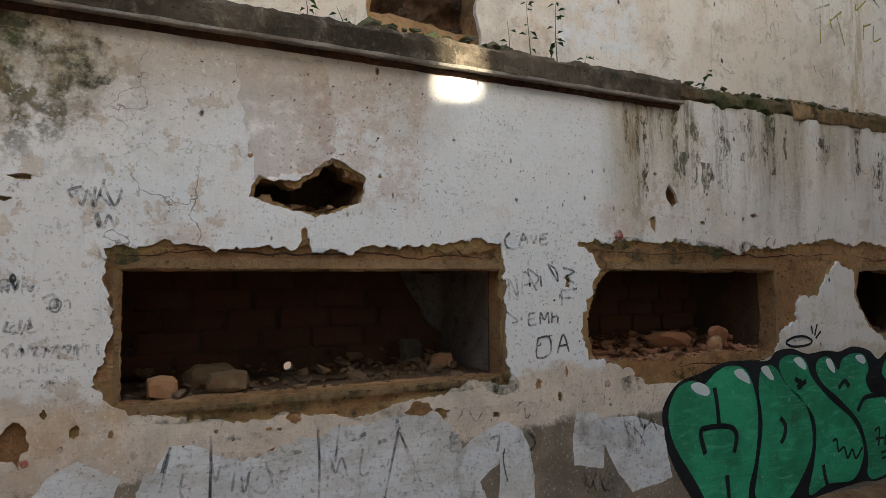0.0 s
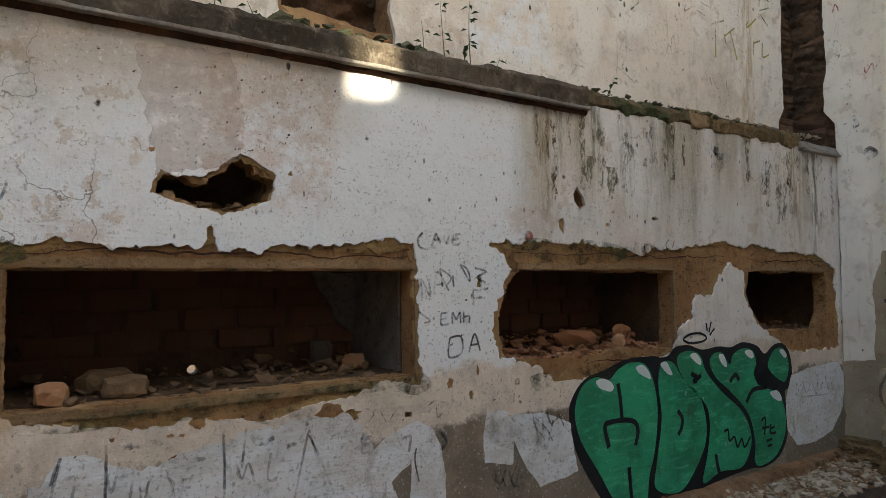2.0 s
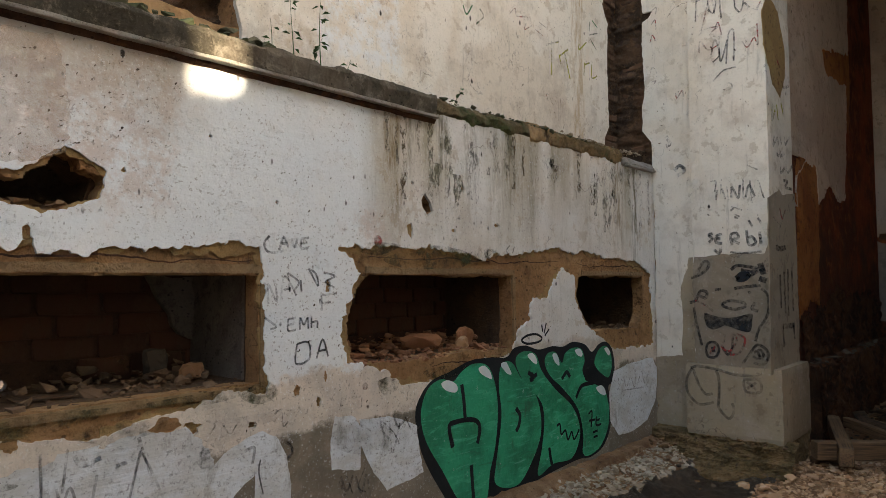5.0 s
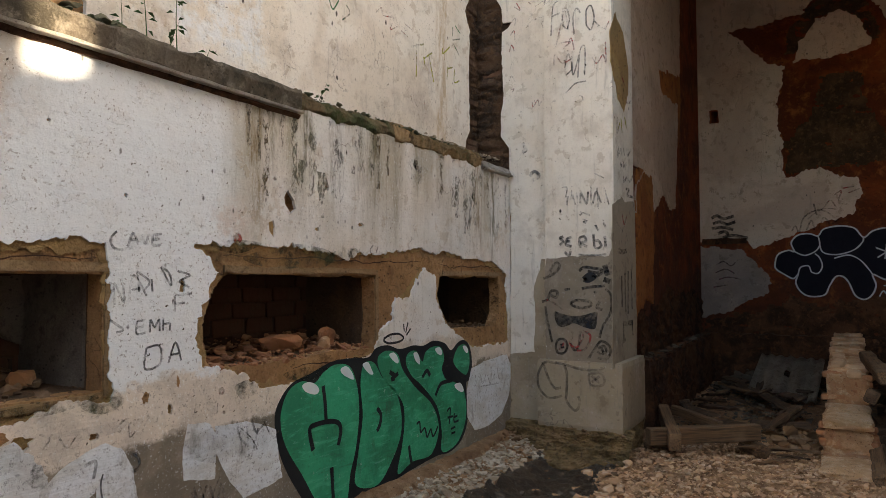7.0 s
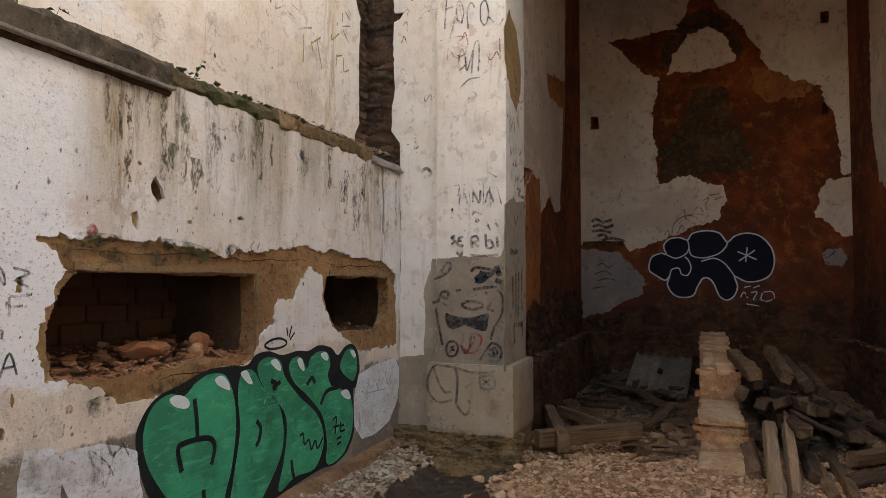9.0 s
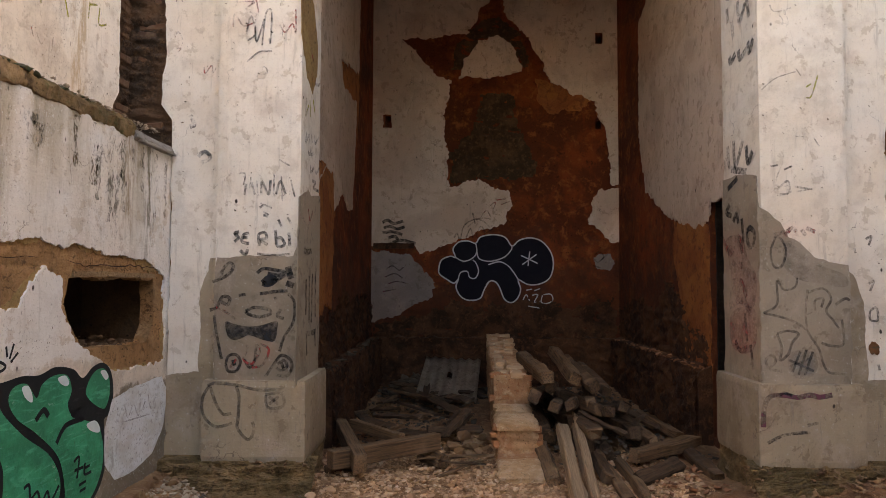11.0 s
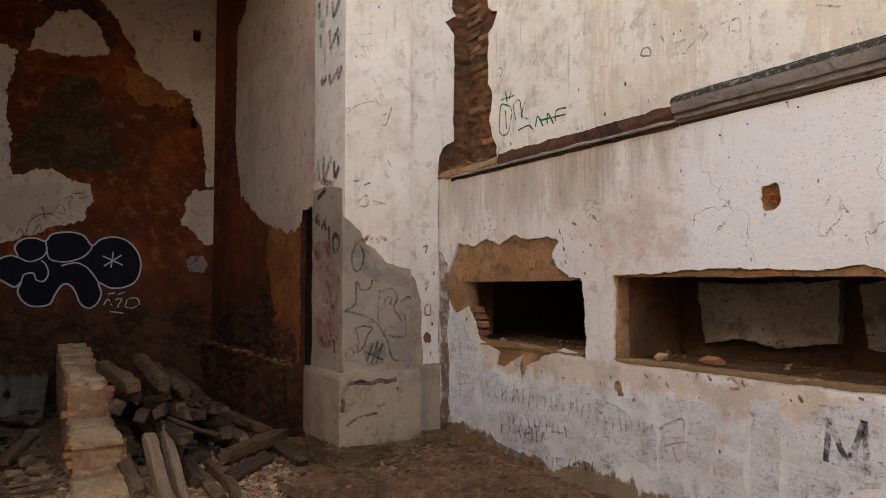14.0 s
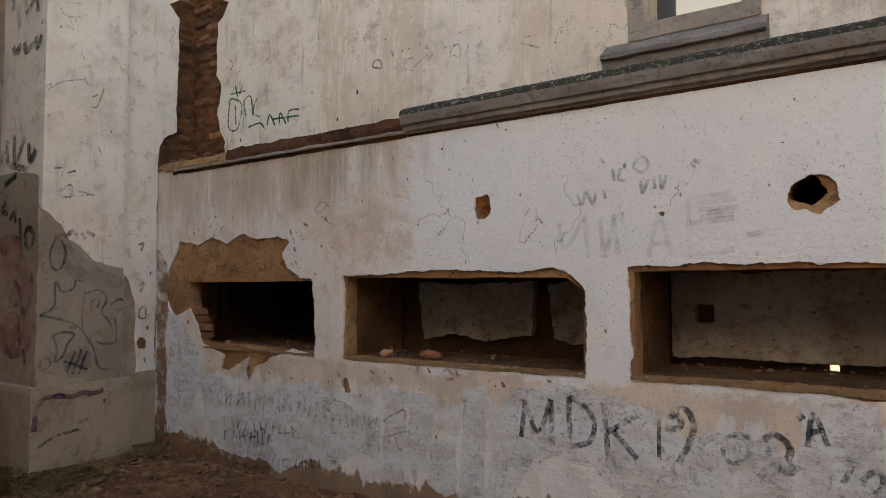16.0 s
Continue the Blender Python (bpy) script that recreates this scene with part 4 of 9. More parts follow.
slab("wall_core", on_ua, box2(6.972, 3.0, XE + 0.5, TOP_N), [], -0.6, -0.13, M_RUBBLE_RED, up_n)
slab("plaster", on_ua, rag([(X0, 3.18), (7.08, 3.18), (7.128, 3.475), (7.223, 3.6), (7.2, 4.054), (7.216, 4.458), (7.219, 4.74), (7.165, 4.81), (7.125, 4.923), (7.235, 5.084), (7.2, TOP_N), (X0, TOP_N)], 0.03, 0.06, 4),
     [rag([(2.02, 3.3), (2.76, 3.3), (2.74, 5.5), (2.05, 5.5)], 0.03, 0.05, 2)], -0.03, 0.0, M_PLASTER_UP_N, up_n)
slab("window_infill", on_ua, box2(2.0, 3.3, 2.8, 5.5), [], -0.5, -0.3, M_RUBBLE_RED, up_n, "window blocked with rough earth masonry")
part("broken_face", rough_bm(on_ua, box2(2.03, 3.2, 2.77, 4.4), [], 0.02, -0.24, 0.12, 5.0, 1.6), M_RUBBLE_RED, up_n, "rough broken earth masonry", True)
part("broken_face", rough_bm(on_ua, box2(6.98, 3.2, 7.5, 6.2), [], 0.014, -0.05, 0.045, 2.0, 3.2), M_RUBBLE_RED, up_n, "layered dark brick and earth", True)

# ---- setting: south nave wall ----
wall_s = thing("wall_south", "thick white-plastered nave wall with open burial niches", "wall", kind="structure")
NICHES_B = [[(5.30, 1.42), (6.78, 1.44), (6.86, 1.56), (6.93, 1.72), (6.96, 2.0), (5.30, 2.0)], [(3.0, 1.41), (4.96, 1.41), (4.96, 2.02), (3.1, 2.0), (3.0, 1.92)], box2(0.7, 1.42, 2.68, 2.03)]
HOLES_B = [pit(1.76, 2.43, 0.095, 0.085, 3, 0.4), pit(3.7, 2.48, 0.05, 0.06, 5, 0.4)]
slab("wall_core", on_b, box2(X0, -0.3, XE + 0.5, 3.1), [rag(n, 0.01, 0.06, i + 20) for i, n in enumerate(NICHES_B)] + HOLES_B, -0.14, -0.022, M_CORE_S, wall_s, "brown earth and rubble wall core")
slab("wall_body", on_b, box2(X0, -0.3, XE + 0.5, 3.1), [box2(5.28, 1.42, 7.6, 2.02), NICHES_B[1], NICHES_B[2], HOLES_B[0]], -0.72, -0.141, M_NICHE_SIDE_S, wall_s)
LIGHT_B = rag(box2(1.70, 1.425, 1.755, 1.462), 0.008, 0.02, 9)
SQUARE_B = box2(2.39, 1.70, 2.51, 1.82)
# M_NICHE again puts the recess shade into the lining colour.
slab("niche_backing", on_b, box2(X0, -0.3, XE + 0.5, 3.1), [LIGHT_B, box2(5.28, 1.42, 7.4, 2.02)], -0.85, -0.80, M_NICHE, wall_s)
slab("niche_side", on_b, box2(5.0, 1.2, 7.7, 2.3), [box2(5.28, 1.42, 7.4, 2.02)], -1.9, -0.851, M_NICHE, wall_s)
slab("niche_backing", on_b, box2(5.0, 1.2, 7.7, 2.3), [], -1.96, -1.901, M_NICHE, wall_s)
slab("niche_lining", on_b, rag([(1.0, 1.475), (2.66, 1.475), (2.66, 2.03), (0.7, 2.03), (0.7, 1.52)], 0.015, 0.05, 2), [SQUARE_B], -0.799, -0.722, M_LINING, wall_s, "grey rendered back of the niche")
slab("niche_lining", on_b, rag([(3.0, 1.50), (3.4, 1.52), (3.54, 1.56), (3.57, 1.97), (3.0, 1.97)], 0.02, 0.04, 3), [], -0.79, -0.724, M_LINING, wall_s)
slab("niche_lining", on_b, rag([(3.72, 1.58), (4.1, 1.52), (4.4, 1.55), (4.72, 1.50), (4.78, 1.97), (3.68, 1.98)], 0.025, 0.04, 4), [], -0.79, -0.724, M_LINING, wall_s)
EXPOSED_B1 = [(7.156, 2.253), (7.104, 2.388), (6.793, 2.341), (6.584, 2.404), (6.392, 2.341), (6.172, 2.421), (5.971, 2.373), (5.721, 2.384), (5.577, 2.343), (5.668, 2.228), (5.615, 2.098), (5.479, 2.031), (5.31, 2.02), (5.285, 1.53), (5.293, 1.38),
              (5.528, 1.45), (5.819, 1.357), (6.012, 1.247), (6.076, 1.103), (6.125, 1.233), (6.074, 1.353), (6.358, 1.205), (6.469, 1.216), (6.427, 1.341), (6.618, 1.413), (6.738, 1.454), (6.816, 1.624), (6.916, 1.74), (7.034, 1.699), (7.193, 1.671), (7.323, 1.867), (7.286, 2.091)]
EXPOSED_B2 = [(2.985, 1.40), (4.0, 1.385), (4.98, 1.39), (4.985, 2.03), (4.4, 2.04), (4.1, 2.07), (3.5, 2.035), (3.2, 2.06), (3.08, 2.03), (2.98, 1.93)]
EXPOSED_B3 = [(0.68, 1.40), (1.5, 1.385), (2.70, 1.41), (2.71, 2.05), (2.3, 2.07), (1.6, 2.055), (0.68, 2.06)]
slab("plaster", on_b, rag(box2(X0, 0.24, XE + 0.022, 3.1), 0.012, 0.08, 15),
     [rag(EXPOSED_B1, 0.022, 0.012, 16), rag(EXPOSED_B2, 0.018, 0.014, 17), rag(EXPOSED_B3, 0.018, 0.014, 18), pit(1.73, 2.415, 0.135, 0.12, 6, 0.4), pit(3.7, 2.48, 0.085, 0.095, 8, 0.5),
      pit(4.95, 1.18, 0.05, 0.06, 2), pit(5.55, 1.20, 0.02, 0.012, 4), pit(4.8, 1.12, 0.02, 0.02, 12), pit(2.5, 2.36, 0.022, 0.014, 7)], -0.021, 0.0, M_PLASTER_B, wall_s, "white limewashed plaster, scribbled on and peeling")
up_s = thing("wall_south_upper", "tall cream-plastered upper nave wall with a window", "wall", kind="structure")
WINDOW_B = box2(2.10, 3.64, 2.70, 5.2)
spot = Vector((2.38, 3.38, 3.165))
k = (spot.y + 3.6) / -SUN_DIR.y
gap = spot + SUN_DIR * k                      # unseen gap added high in the wall to let one patch of sun through
GAP_B = rag(box2(gap.x - 0.24, gap.z - 0.40, gap.x + 0.26, gap.z + 0.32), 0.03, 0.05, 2)
slab("wall_core", on_ub, box2(X0, 3.0, 6.78, TOP), [WINDOW_B, GAP_B], -0.6, -0.03, M_CORE, up_s)
slab("wall_core", on_ub, box2(6.782, 3.0, XE + 0.5, TOP), [], -0.6, -0.13, M_RUST_EARTH, up_s)
slab("plaster", on_ub, rag([(X0, 3.15), (6.9, 3.15), (6.923, 3.4), (7.022, 3.52), (7.01, 3.88), (6.99, 4.0), (7.06, 4.105), (7.058, 4.645), (6.938, 4.712), (6.888, 4.812), (7.037, 4.9), (7.057, 5.03), (7.03, TOP), (X0, TOP)], 0.03, 0.06, 4),
     [rag(WINDOW_B, 0.006, 0.08, 3), GAP_B], -0.03, 0.0, M_PLASTER_UP, up_s)

part("broken_face", rough_bm(on_ub, box2(6.8, 3.15, 7.5, 6.2), [], 0.014, -0.05, 0.045, 6.0, 3.2), M_RUST_EARTH, up_s, "layered dark brick and earth", True)
part("broken_face", rough_bm(on_b, pit(3.7, 2.48, 0.09, 0.10, 5), [], 0.008, -0.026, -0.05, 9.0), M_ORANGE, wall_s, "crumbling orange earth in a hole", True)
part("broken_face", rough_bm(on_b, EXPOSED_B1, NICHES_B[:1], 0.014, -0.021, 0.010, 4.0), M_CORE_S, wall_s, "crumbling brown earth behind the plaster", True)

# ---- setting: chancel arch, piers and end wall ----
wall_e = thing("wall_chancel_arch", "cream-plastered end wall with square piers beside the chancel", "wall", kind="structure")
AXIS = 0.23


def mirror_y(y, side):
    return y if side > 0 else 2 * AXIS - y


def wall_block(name, x0, x1, y0, y1, z0, z1, material, parent, label=""):
    bm = bmesh.new()
    bmesh.ops.create_cube(bm, size=1.0)
    for v in bm.verts:
        v.co = Vector(((x0 + x1) / 2 + v.co.x * (x1 - x0), (y0 + y1) / 2 + v.co.y * (y1 - y0), (z0 + z1) / 2 + v.co.z * (z1 - z0)))
    return part(name, bm, material, parent, label)


def set_back(bm):
    for v in bm.verts:
        v.co = grown(*v.co)


for side in (1, -1):
    m = lambda y: mirror_y(y, side)
    wall_block("wall_core", 7.58, 7.9, *sorted((m(2.36), m(4.2))), -0.2, TOP, M_CORE, wall_e)
    # end wall plaster, broken away in the corner beside the upper wall
    edge = 3.40
    torn = [(3.37, 3.3), (3.38, 3.42), (3.47, 3.55), (3.469, 3.86), (3.447, 3.923), (3.465, 4.33), (3.463, 4.73), (3.393, 4.765), (3.351, 4.828), (3.455, 4.84), (3.461, 5.0), (3.53, 5.12), (3.5, TOP)] if side > 0 else \
        [(-2.915, 3.2), (-2.93, 3.36), (-2.975, 3.45), (-3.103, 3.54), (-3.117, 4.167), (-3.116, 4.72), (-3.071, 4.775), (-2.998, 4.845), (-3.131, 4.93), (-3.09, 5.0), (-3.1, 5.11), (-3.1, TOP)]
    skin = rag([(m(2.86), 0.45), (m(3.37), 0.40), (m(3.37), 3.15)] + torn + [(m(2.86), TOP)], 0.014, 0.04, 3 + side)
    ya, yb = sorted((m(3.2), m(3.8)))
    part("broken_face", rough_bm(on_end, box2(ya, 3.1, yb, 6.2), [], 0.014, -0.045, 0.045, 4.0 + side, 3.2), M_RUBBLE_RED if side > 0 else M_RUST_EARTH, wall_e, "layered dark brick and earth", True)
    slab("plaster", on_end, skin, [], -0.028, 0.0, M_PLASTER_PIER, wall_e)
    # pier
    y_in, y_out = m(2.13), m(2.85)
    bm = chipped_block_bm(0.78, 0.72, 8.4, 110, side * 3)
    bmesh.ops.translate(bm, verts=bm.verts, vec=(7.51, (y_in + y_out) / 2, 1.16))
    set_back(bm)
    part("pier", bm, M_PLASTER_PIER, wall_e, "cream-plastered square pier scrawled with graffiti")
    bm = chipped_block_bm(0.90, 0.87, 0.66, 14, side * 5)
    bmesh.ops.translate(bm, verts=bm.verts, vec=(7.50, (m(2.05) + m(2.92)) / 2, 0.50))
    set_back(bm)
    part("pier_plinth", bm, M_CEMENT, wall_e, "grey cement-rendered plinth")
    bm = lumpy_box_bm(0.90, 1.24, 0.91, 26, 0.045, side * 7)
    bmesh.ops.translate(bm, verts=bm.verts, vec=(7.51, (m(2.08) + m(3.30)) / 2, -0.4))
    set_back(bm)
    part("footing", bm, M_FOOT, wall_e, "crumbling rubble footing")
# Added out of view; its height sets how much light enters the chancel.
wall_block("arch_head", 7.42, 7.9, mirror_y(2.13, -1), 2.13, 6.5, TOP, M_PLASTER_PIER, wall_e)

# ---- setting: chancel ----
DOOR_A, DOOR_B = box2(8.1, 0.2, 9.04, 2.82), box2(8.2, 0.2, 9.46, 2.92)
wall_cn = thing("wall_chancel_north", "red earth chancel wall with remains of cream plaster", "wall", kind="structure")
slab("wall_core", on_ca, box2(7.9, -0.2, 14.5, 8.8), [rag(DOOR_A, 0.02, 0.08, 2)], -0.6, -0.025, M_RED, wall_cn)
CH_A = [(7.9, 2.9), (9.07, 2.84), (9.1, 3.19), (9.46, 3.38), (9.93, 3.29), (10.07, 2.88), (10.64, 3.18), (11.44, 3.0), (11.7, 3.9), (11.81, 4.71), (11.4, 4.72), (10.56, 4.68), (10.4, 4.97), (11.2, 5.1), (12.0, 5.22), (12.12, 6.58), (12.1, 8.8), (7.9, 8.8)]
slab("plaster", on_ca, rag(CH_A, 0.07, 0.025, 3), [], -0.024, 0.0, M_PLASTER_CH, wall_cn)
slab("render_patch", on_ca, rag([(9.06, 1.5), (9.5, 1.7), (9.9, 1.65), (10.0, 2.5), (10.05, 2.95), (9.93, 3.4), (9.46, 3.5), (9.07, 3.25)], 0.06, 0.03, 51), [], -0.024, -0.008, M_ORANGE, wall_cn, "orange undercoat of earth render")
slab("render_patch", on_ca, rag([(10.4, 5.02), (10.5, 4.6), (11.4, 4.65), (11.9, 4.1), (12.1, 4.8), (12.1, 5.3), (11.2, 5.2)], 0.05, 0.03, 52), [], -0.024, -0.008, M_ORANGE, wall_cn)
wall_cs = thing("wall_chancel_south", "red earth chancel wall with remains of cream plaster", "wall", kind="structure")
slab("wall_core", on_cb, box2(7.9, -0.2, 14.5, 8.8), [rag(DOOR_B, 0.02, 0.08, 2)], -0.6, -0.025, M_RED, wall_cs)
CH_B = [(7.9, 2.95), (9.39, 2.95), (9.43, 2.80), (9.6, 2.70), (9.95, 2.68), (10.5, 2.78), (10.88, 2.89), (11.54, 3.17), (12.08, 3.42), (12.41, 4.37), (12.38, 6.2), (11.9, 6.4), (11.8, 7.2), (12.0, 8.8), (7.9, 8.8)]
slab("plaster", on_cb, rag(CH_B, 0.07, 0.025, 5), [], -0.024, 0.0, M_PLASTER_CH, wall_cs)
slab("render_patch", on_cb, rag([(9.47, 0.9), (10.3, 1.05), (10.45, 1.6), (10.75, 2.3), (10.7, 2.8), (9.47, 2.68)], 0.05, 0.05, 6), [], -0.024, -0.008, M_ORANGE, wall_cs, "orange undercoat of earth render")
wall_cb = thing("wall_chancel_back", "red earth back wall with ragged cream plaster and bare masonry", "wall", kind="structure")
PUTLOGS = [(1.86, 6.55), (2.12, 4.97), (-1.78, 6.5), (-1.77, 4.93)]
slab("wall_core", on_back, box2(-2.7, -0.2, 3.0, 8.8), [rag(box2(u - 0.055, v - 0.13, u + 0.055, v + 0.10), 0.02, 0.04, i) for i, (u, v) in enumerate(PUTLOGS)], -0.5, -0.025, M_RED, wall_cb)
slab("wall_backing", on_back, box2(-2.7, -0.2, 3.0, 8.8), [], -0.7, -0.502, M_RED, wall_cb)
BACK_LEFT = [(2.55, 7.3), (2.55, 8.8), (0.2, 8.8), (0.2, 7.25), (0.41, 7.03), (0.62, 6.61), (1.15, 6.54), (1.83, 6.5), (1.62, 6.29), (1.3, 5.91), (0.93, 5.7), (1.09, 5.12), (1.03, 4.48), (0.98, 3.75), (0.41, 3.87), (-0.06, 3.64), (-0.19, 3.38), (-0.01, 3.07), (0.41, 2.92), (0.93, 2.71), (1.5, 2.5), (1.6, 2.65), (2.55, 2.67)]
BACK_LOW = [(2.55, 2.58), (1.7, 2.5), (1.25, 1.98), (1.34, 1.72), (1.96, 1.36), (2.55, 1.24)]
BACK_ARCH = [(0.78, 5.75), (0.67, 6.12), (0.41, 6.5), (0.09, 6.58), (-0.22, 6.33), (-0.34, 5.91), (0.1, 5.77)]
BACK_RIGHT = [(-0.01, 8.8), (-0.01, 7.03), (-0.53, 6.49), (-0.79, 5.96), (-0.9, 5.66), (-1.25, 5.5), (-1.72, 5.36), (-1.8, 4.95), (-1.93, 4.59), (-1.955, 4.06), (-2.02, 3.78), (-2.3, 3.76), (-2.3, 8.8)]
BACK_TONGUE = [(-1.765, 3.74), (-1.66, 3.44), (-1.56, 3.03), (-1.76, 2.97), (-1.94, 2.72), (-2.3, 2.7), (-2.3, 3.7)]
BACK_DOT = [(-1.63, 2.42), (-1.75, 2.52), (-1.95, 2.5), (-2.02, 2.36), (-1.93, 2.22), (-1.74, 2.2)]
for i, (lp, holes) in enumerate(((BACK_LEFT, [rag(box2(u - 0.07, v - 0.14, u + 0.09, v + 0.12), 0.02, 0.04, 3) for u, v in PUTLOGS[1:2]]), (BACK_LOW, []), (BACK_ARCH, []), (BACK_RIGHT, [rag(box2(-1.85, 6.4, -1.72, 6.63), 0.02, 0.04, 3)]), (BACK_TONGUE, []), (BACK_DOT, []))):
    slab("plaster", on_back, rag(lp, 0.06, 0.02, 30 + i), holes, -0.024, 0.0, M_PLASTER_GREY if i in (1, 5) else M_PLASTER_CH, wall_cb)
BACK_STONE = [(0.41, 5.49), (-0.17, 5.43), (-0.27, 4.9), (-0.63, 4.17), (-0.58, 3.9), (0.3, 3.87), (0.93, 3.85), (0.98, 4.38), (0.51, 4.8)]
part("bare_masonry", rough_bm(on_back, rag(BACK_STONE, 0.08, 0.02, 40), [], 0.025, -0.03, 0.05, 12.0, 2.2, 0.5), M_RUBBLE_WALL, wall_cb, "dark bare rubble masonry", True)
part("bare_masonry", rough_bm(on_back, rag([(0.95, 5.95), (0.8, 6.45), (0.4, 6.85), (0.05, 6.95), (-0.3, 6.62), (-0.52, 6.0), (0.1, 5.85)], 0.05, 0.02, 41), [], 0.025, -0.034, 0.02, 16.0, 2.2, 0.6), M_RUBBLE_WALL, wall_cb, "dark bare rubble masonry", True)
slab("render_patch", on_back, rag([(-0.62, 5.75), (-1.0, 5.66), (-1.5, 5.66), (-1.7, 5.4), (-1.4, 5.15), (-0.9, 5.1), (-0.6, 5.3)], 0.06, 0.03, 42), [], -0.024, -0.014, M_ORANGE, wall_cb, "paler orange undercoat")
# Dark masonry bands low on all three chancel walls.
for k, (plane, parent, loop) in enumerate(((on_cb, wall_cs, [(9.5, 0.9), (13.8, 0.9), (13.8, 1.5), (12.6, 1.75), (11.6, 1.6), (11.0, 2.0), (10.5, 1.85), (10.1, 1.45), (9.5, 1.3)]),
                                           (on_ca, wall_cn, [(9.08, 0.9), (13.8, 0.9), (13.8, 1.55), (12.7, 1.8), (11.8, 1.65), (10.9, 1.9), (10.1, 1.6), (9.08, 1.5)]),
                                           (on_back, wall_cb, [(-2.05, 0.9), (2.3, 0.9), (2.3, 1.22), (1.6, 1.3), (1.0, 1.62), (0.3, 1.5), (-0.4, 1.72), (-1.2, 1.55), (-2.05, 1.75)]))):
    part("bare_masonry", rough_bm(plane, rag(loop, 0.12, 0.03, 60 + k), [], 0.03, -0.03, 0.05, 30.0 + k, 2.4, 0.5), M_DARK_BROWN, parent, "dark rubble masonry stripped of its render", True)
slab("embedded_lath", on_back, rag(box2(1.62, 2.60, 2.37, 2.70), 0.012, 0.04, 4), [], -0.02, 0.02, M_DARK_BROWN, wall_cb, "dark timber set in the wall")
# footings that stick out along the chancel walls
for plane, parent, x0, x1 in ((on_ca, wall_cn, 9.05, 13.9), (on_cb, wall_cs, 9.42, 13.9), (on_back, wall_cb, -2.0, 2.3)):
    part("footing", profile_bm([(-0.02, -0.2), (0.17, -0.2), (0.16, 0.5), (0.14, 0.92), (0.11, 0.98), (-0.02, 1.0)], x0, x1, plane, 0.05, 0.045, x0), M_DARK_BROWN, parent, "projecting dark rubble footing")
    part("bare_masonry", rough_bm(plane, box2(x0, 0.05, x1, 0.99), [], 0.03, 0.165, 0.055, x0 + 3, 2.2, 0.4), M_DARK_BROWN, parent, "lumpy rubble face of the footing", True)
for name, plane, door in (("door_1", on_ca, DOOR_A), ("door_2", on_cb, DOOR_B)):
    d = thing(name, "deep chancel doorway, its inner darkness put into the colour", "door", kind="structure")
    # Doorway darkness is painted: near-black lining and a dark leaf behind.
    slab("door_leaf", plane, box2(door[0][0] - 0.03, 0.0, door[2][0] + 0.03, door[2][1] + 0.03), [], -0.66, -0.60, M_DARK_BROWN, d)
    slab("door_frame", plane, box2(door[0][0] - 0.02, 0.0, door[2][0] + 0.02, door[2][1] + 0.02), [box2(door[0][0] + 0.03, 0.02, door[2][0] - 0.03, door[2][1] - 0.04)], -0.59, -0.09, M_DOORWAY_DARK, d, "black lining for the dark inside the doorway")
# Roof slab out of view, added to keep sky light off the chancel.
tagged(part("ceiling", slab_bm(lambda u, v, d: Vector((u, v, 8.8 + d)), box2(7.5, -2.8, 14.6, 3.3), [], 0.0, 0.2), M_WOOD_DARK), "unseen roof slab added to dim the chancel", "ceiling", kind="structure")
# Added behind the camera, out of view; its height limits western light.
wall_w = thing("unseen_west_wall", "unseen wall added to limit light from the west", "wall", kind="structure")
wall_block("wall_core", X0 - 0.5, X0, -4.0, 4.5, -0.2, 5.5, M_PLASTER_UP, wall_w)

# ---- cornices and ledges ----
cornice_n = thing("cornice", "stained stone cornice, broken and mossy, along the wall ledge", "cornice", kind="structure")
part("moulding", profile_bm([(-0.36, 3.11), (0.0, 3.11), (0.0, 3.085), (0.035, 3.085), (0.04, 3.19), (0.02, 3.225), (-0.36, 3.235)], X0, 4.02, on_a, 0.03, 0.018, 2), M_CORNICE_N, cornice_n, "grey stone fascia stained brown")
part("drip_edge", profile_bm([(-0.005, 3.062), (0.058, 3.066), (0.06, 3.082), (-0.005, 3.084)], X0, 4.03, on_a, 0.06, 0.006, 5), M_DRIP, cornice_n, "thin pale drip edge")
# Dark strip modelled in place of the shadow below the drip edge.
part("grime_line", profile_bm([(-0.004, 3.036), (0.004, 3.034), (0.018, 3.052), (0.02, 3.064), (-0.004, 3.066)], X0, 4.03, on_a, 0.02, 0.006, 15), M_DARK_BROWN, cornice_n, "dark strip for the shadow under the drip edge")
part("broken_ledge", profile_bm([(-0.36, 3.10), (-0.01, 3.10), (0.012, 3.13), (0.005, 3.18), (-0.03, 3.225), (-0.12, 3.245), (-0.36, 3.24)], 4.02, 5.2, on_a, 0.02, 0.034, 8), M_MOSS, cornice_n, "broken mossy masonry edge")
part("broken_ledge", profile_bm([(-0.36, 3.09), (-0.01, 3.09), (0.014, 3.12), (0.008, 3.19), (-0.02, 3.24), (-0.1, 3.275), (-0.36, 3.26)], 5.18, 6.76, on_a, 0.02, 0.036, 18), M_LEDGE, cornice_n, "broken ochre earth edge of the ledge")
part("broken_ledge", profile_bm([(-0.36, 3.09), (0.0, 3.09), (0.03, 3.12), (0.0, 3.17), (-0.1, 3.21), (-0.36, 3.24)], 6.75, 7.46, on_a, 0.04, 0.02, 12), M_CORNICE, cornice_n)
part("drip_edge", profile_bm([(-0.005, 3.085), (0.05, 3.09), (0.05, 3.108), (-0.005, 3.11)], 6.8, 7.44, on_a, 0.1, 0.008, 6), M_DRIP, cornice_n)
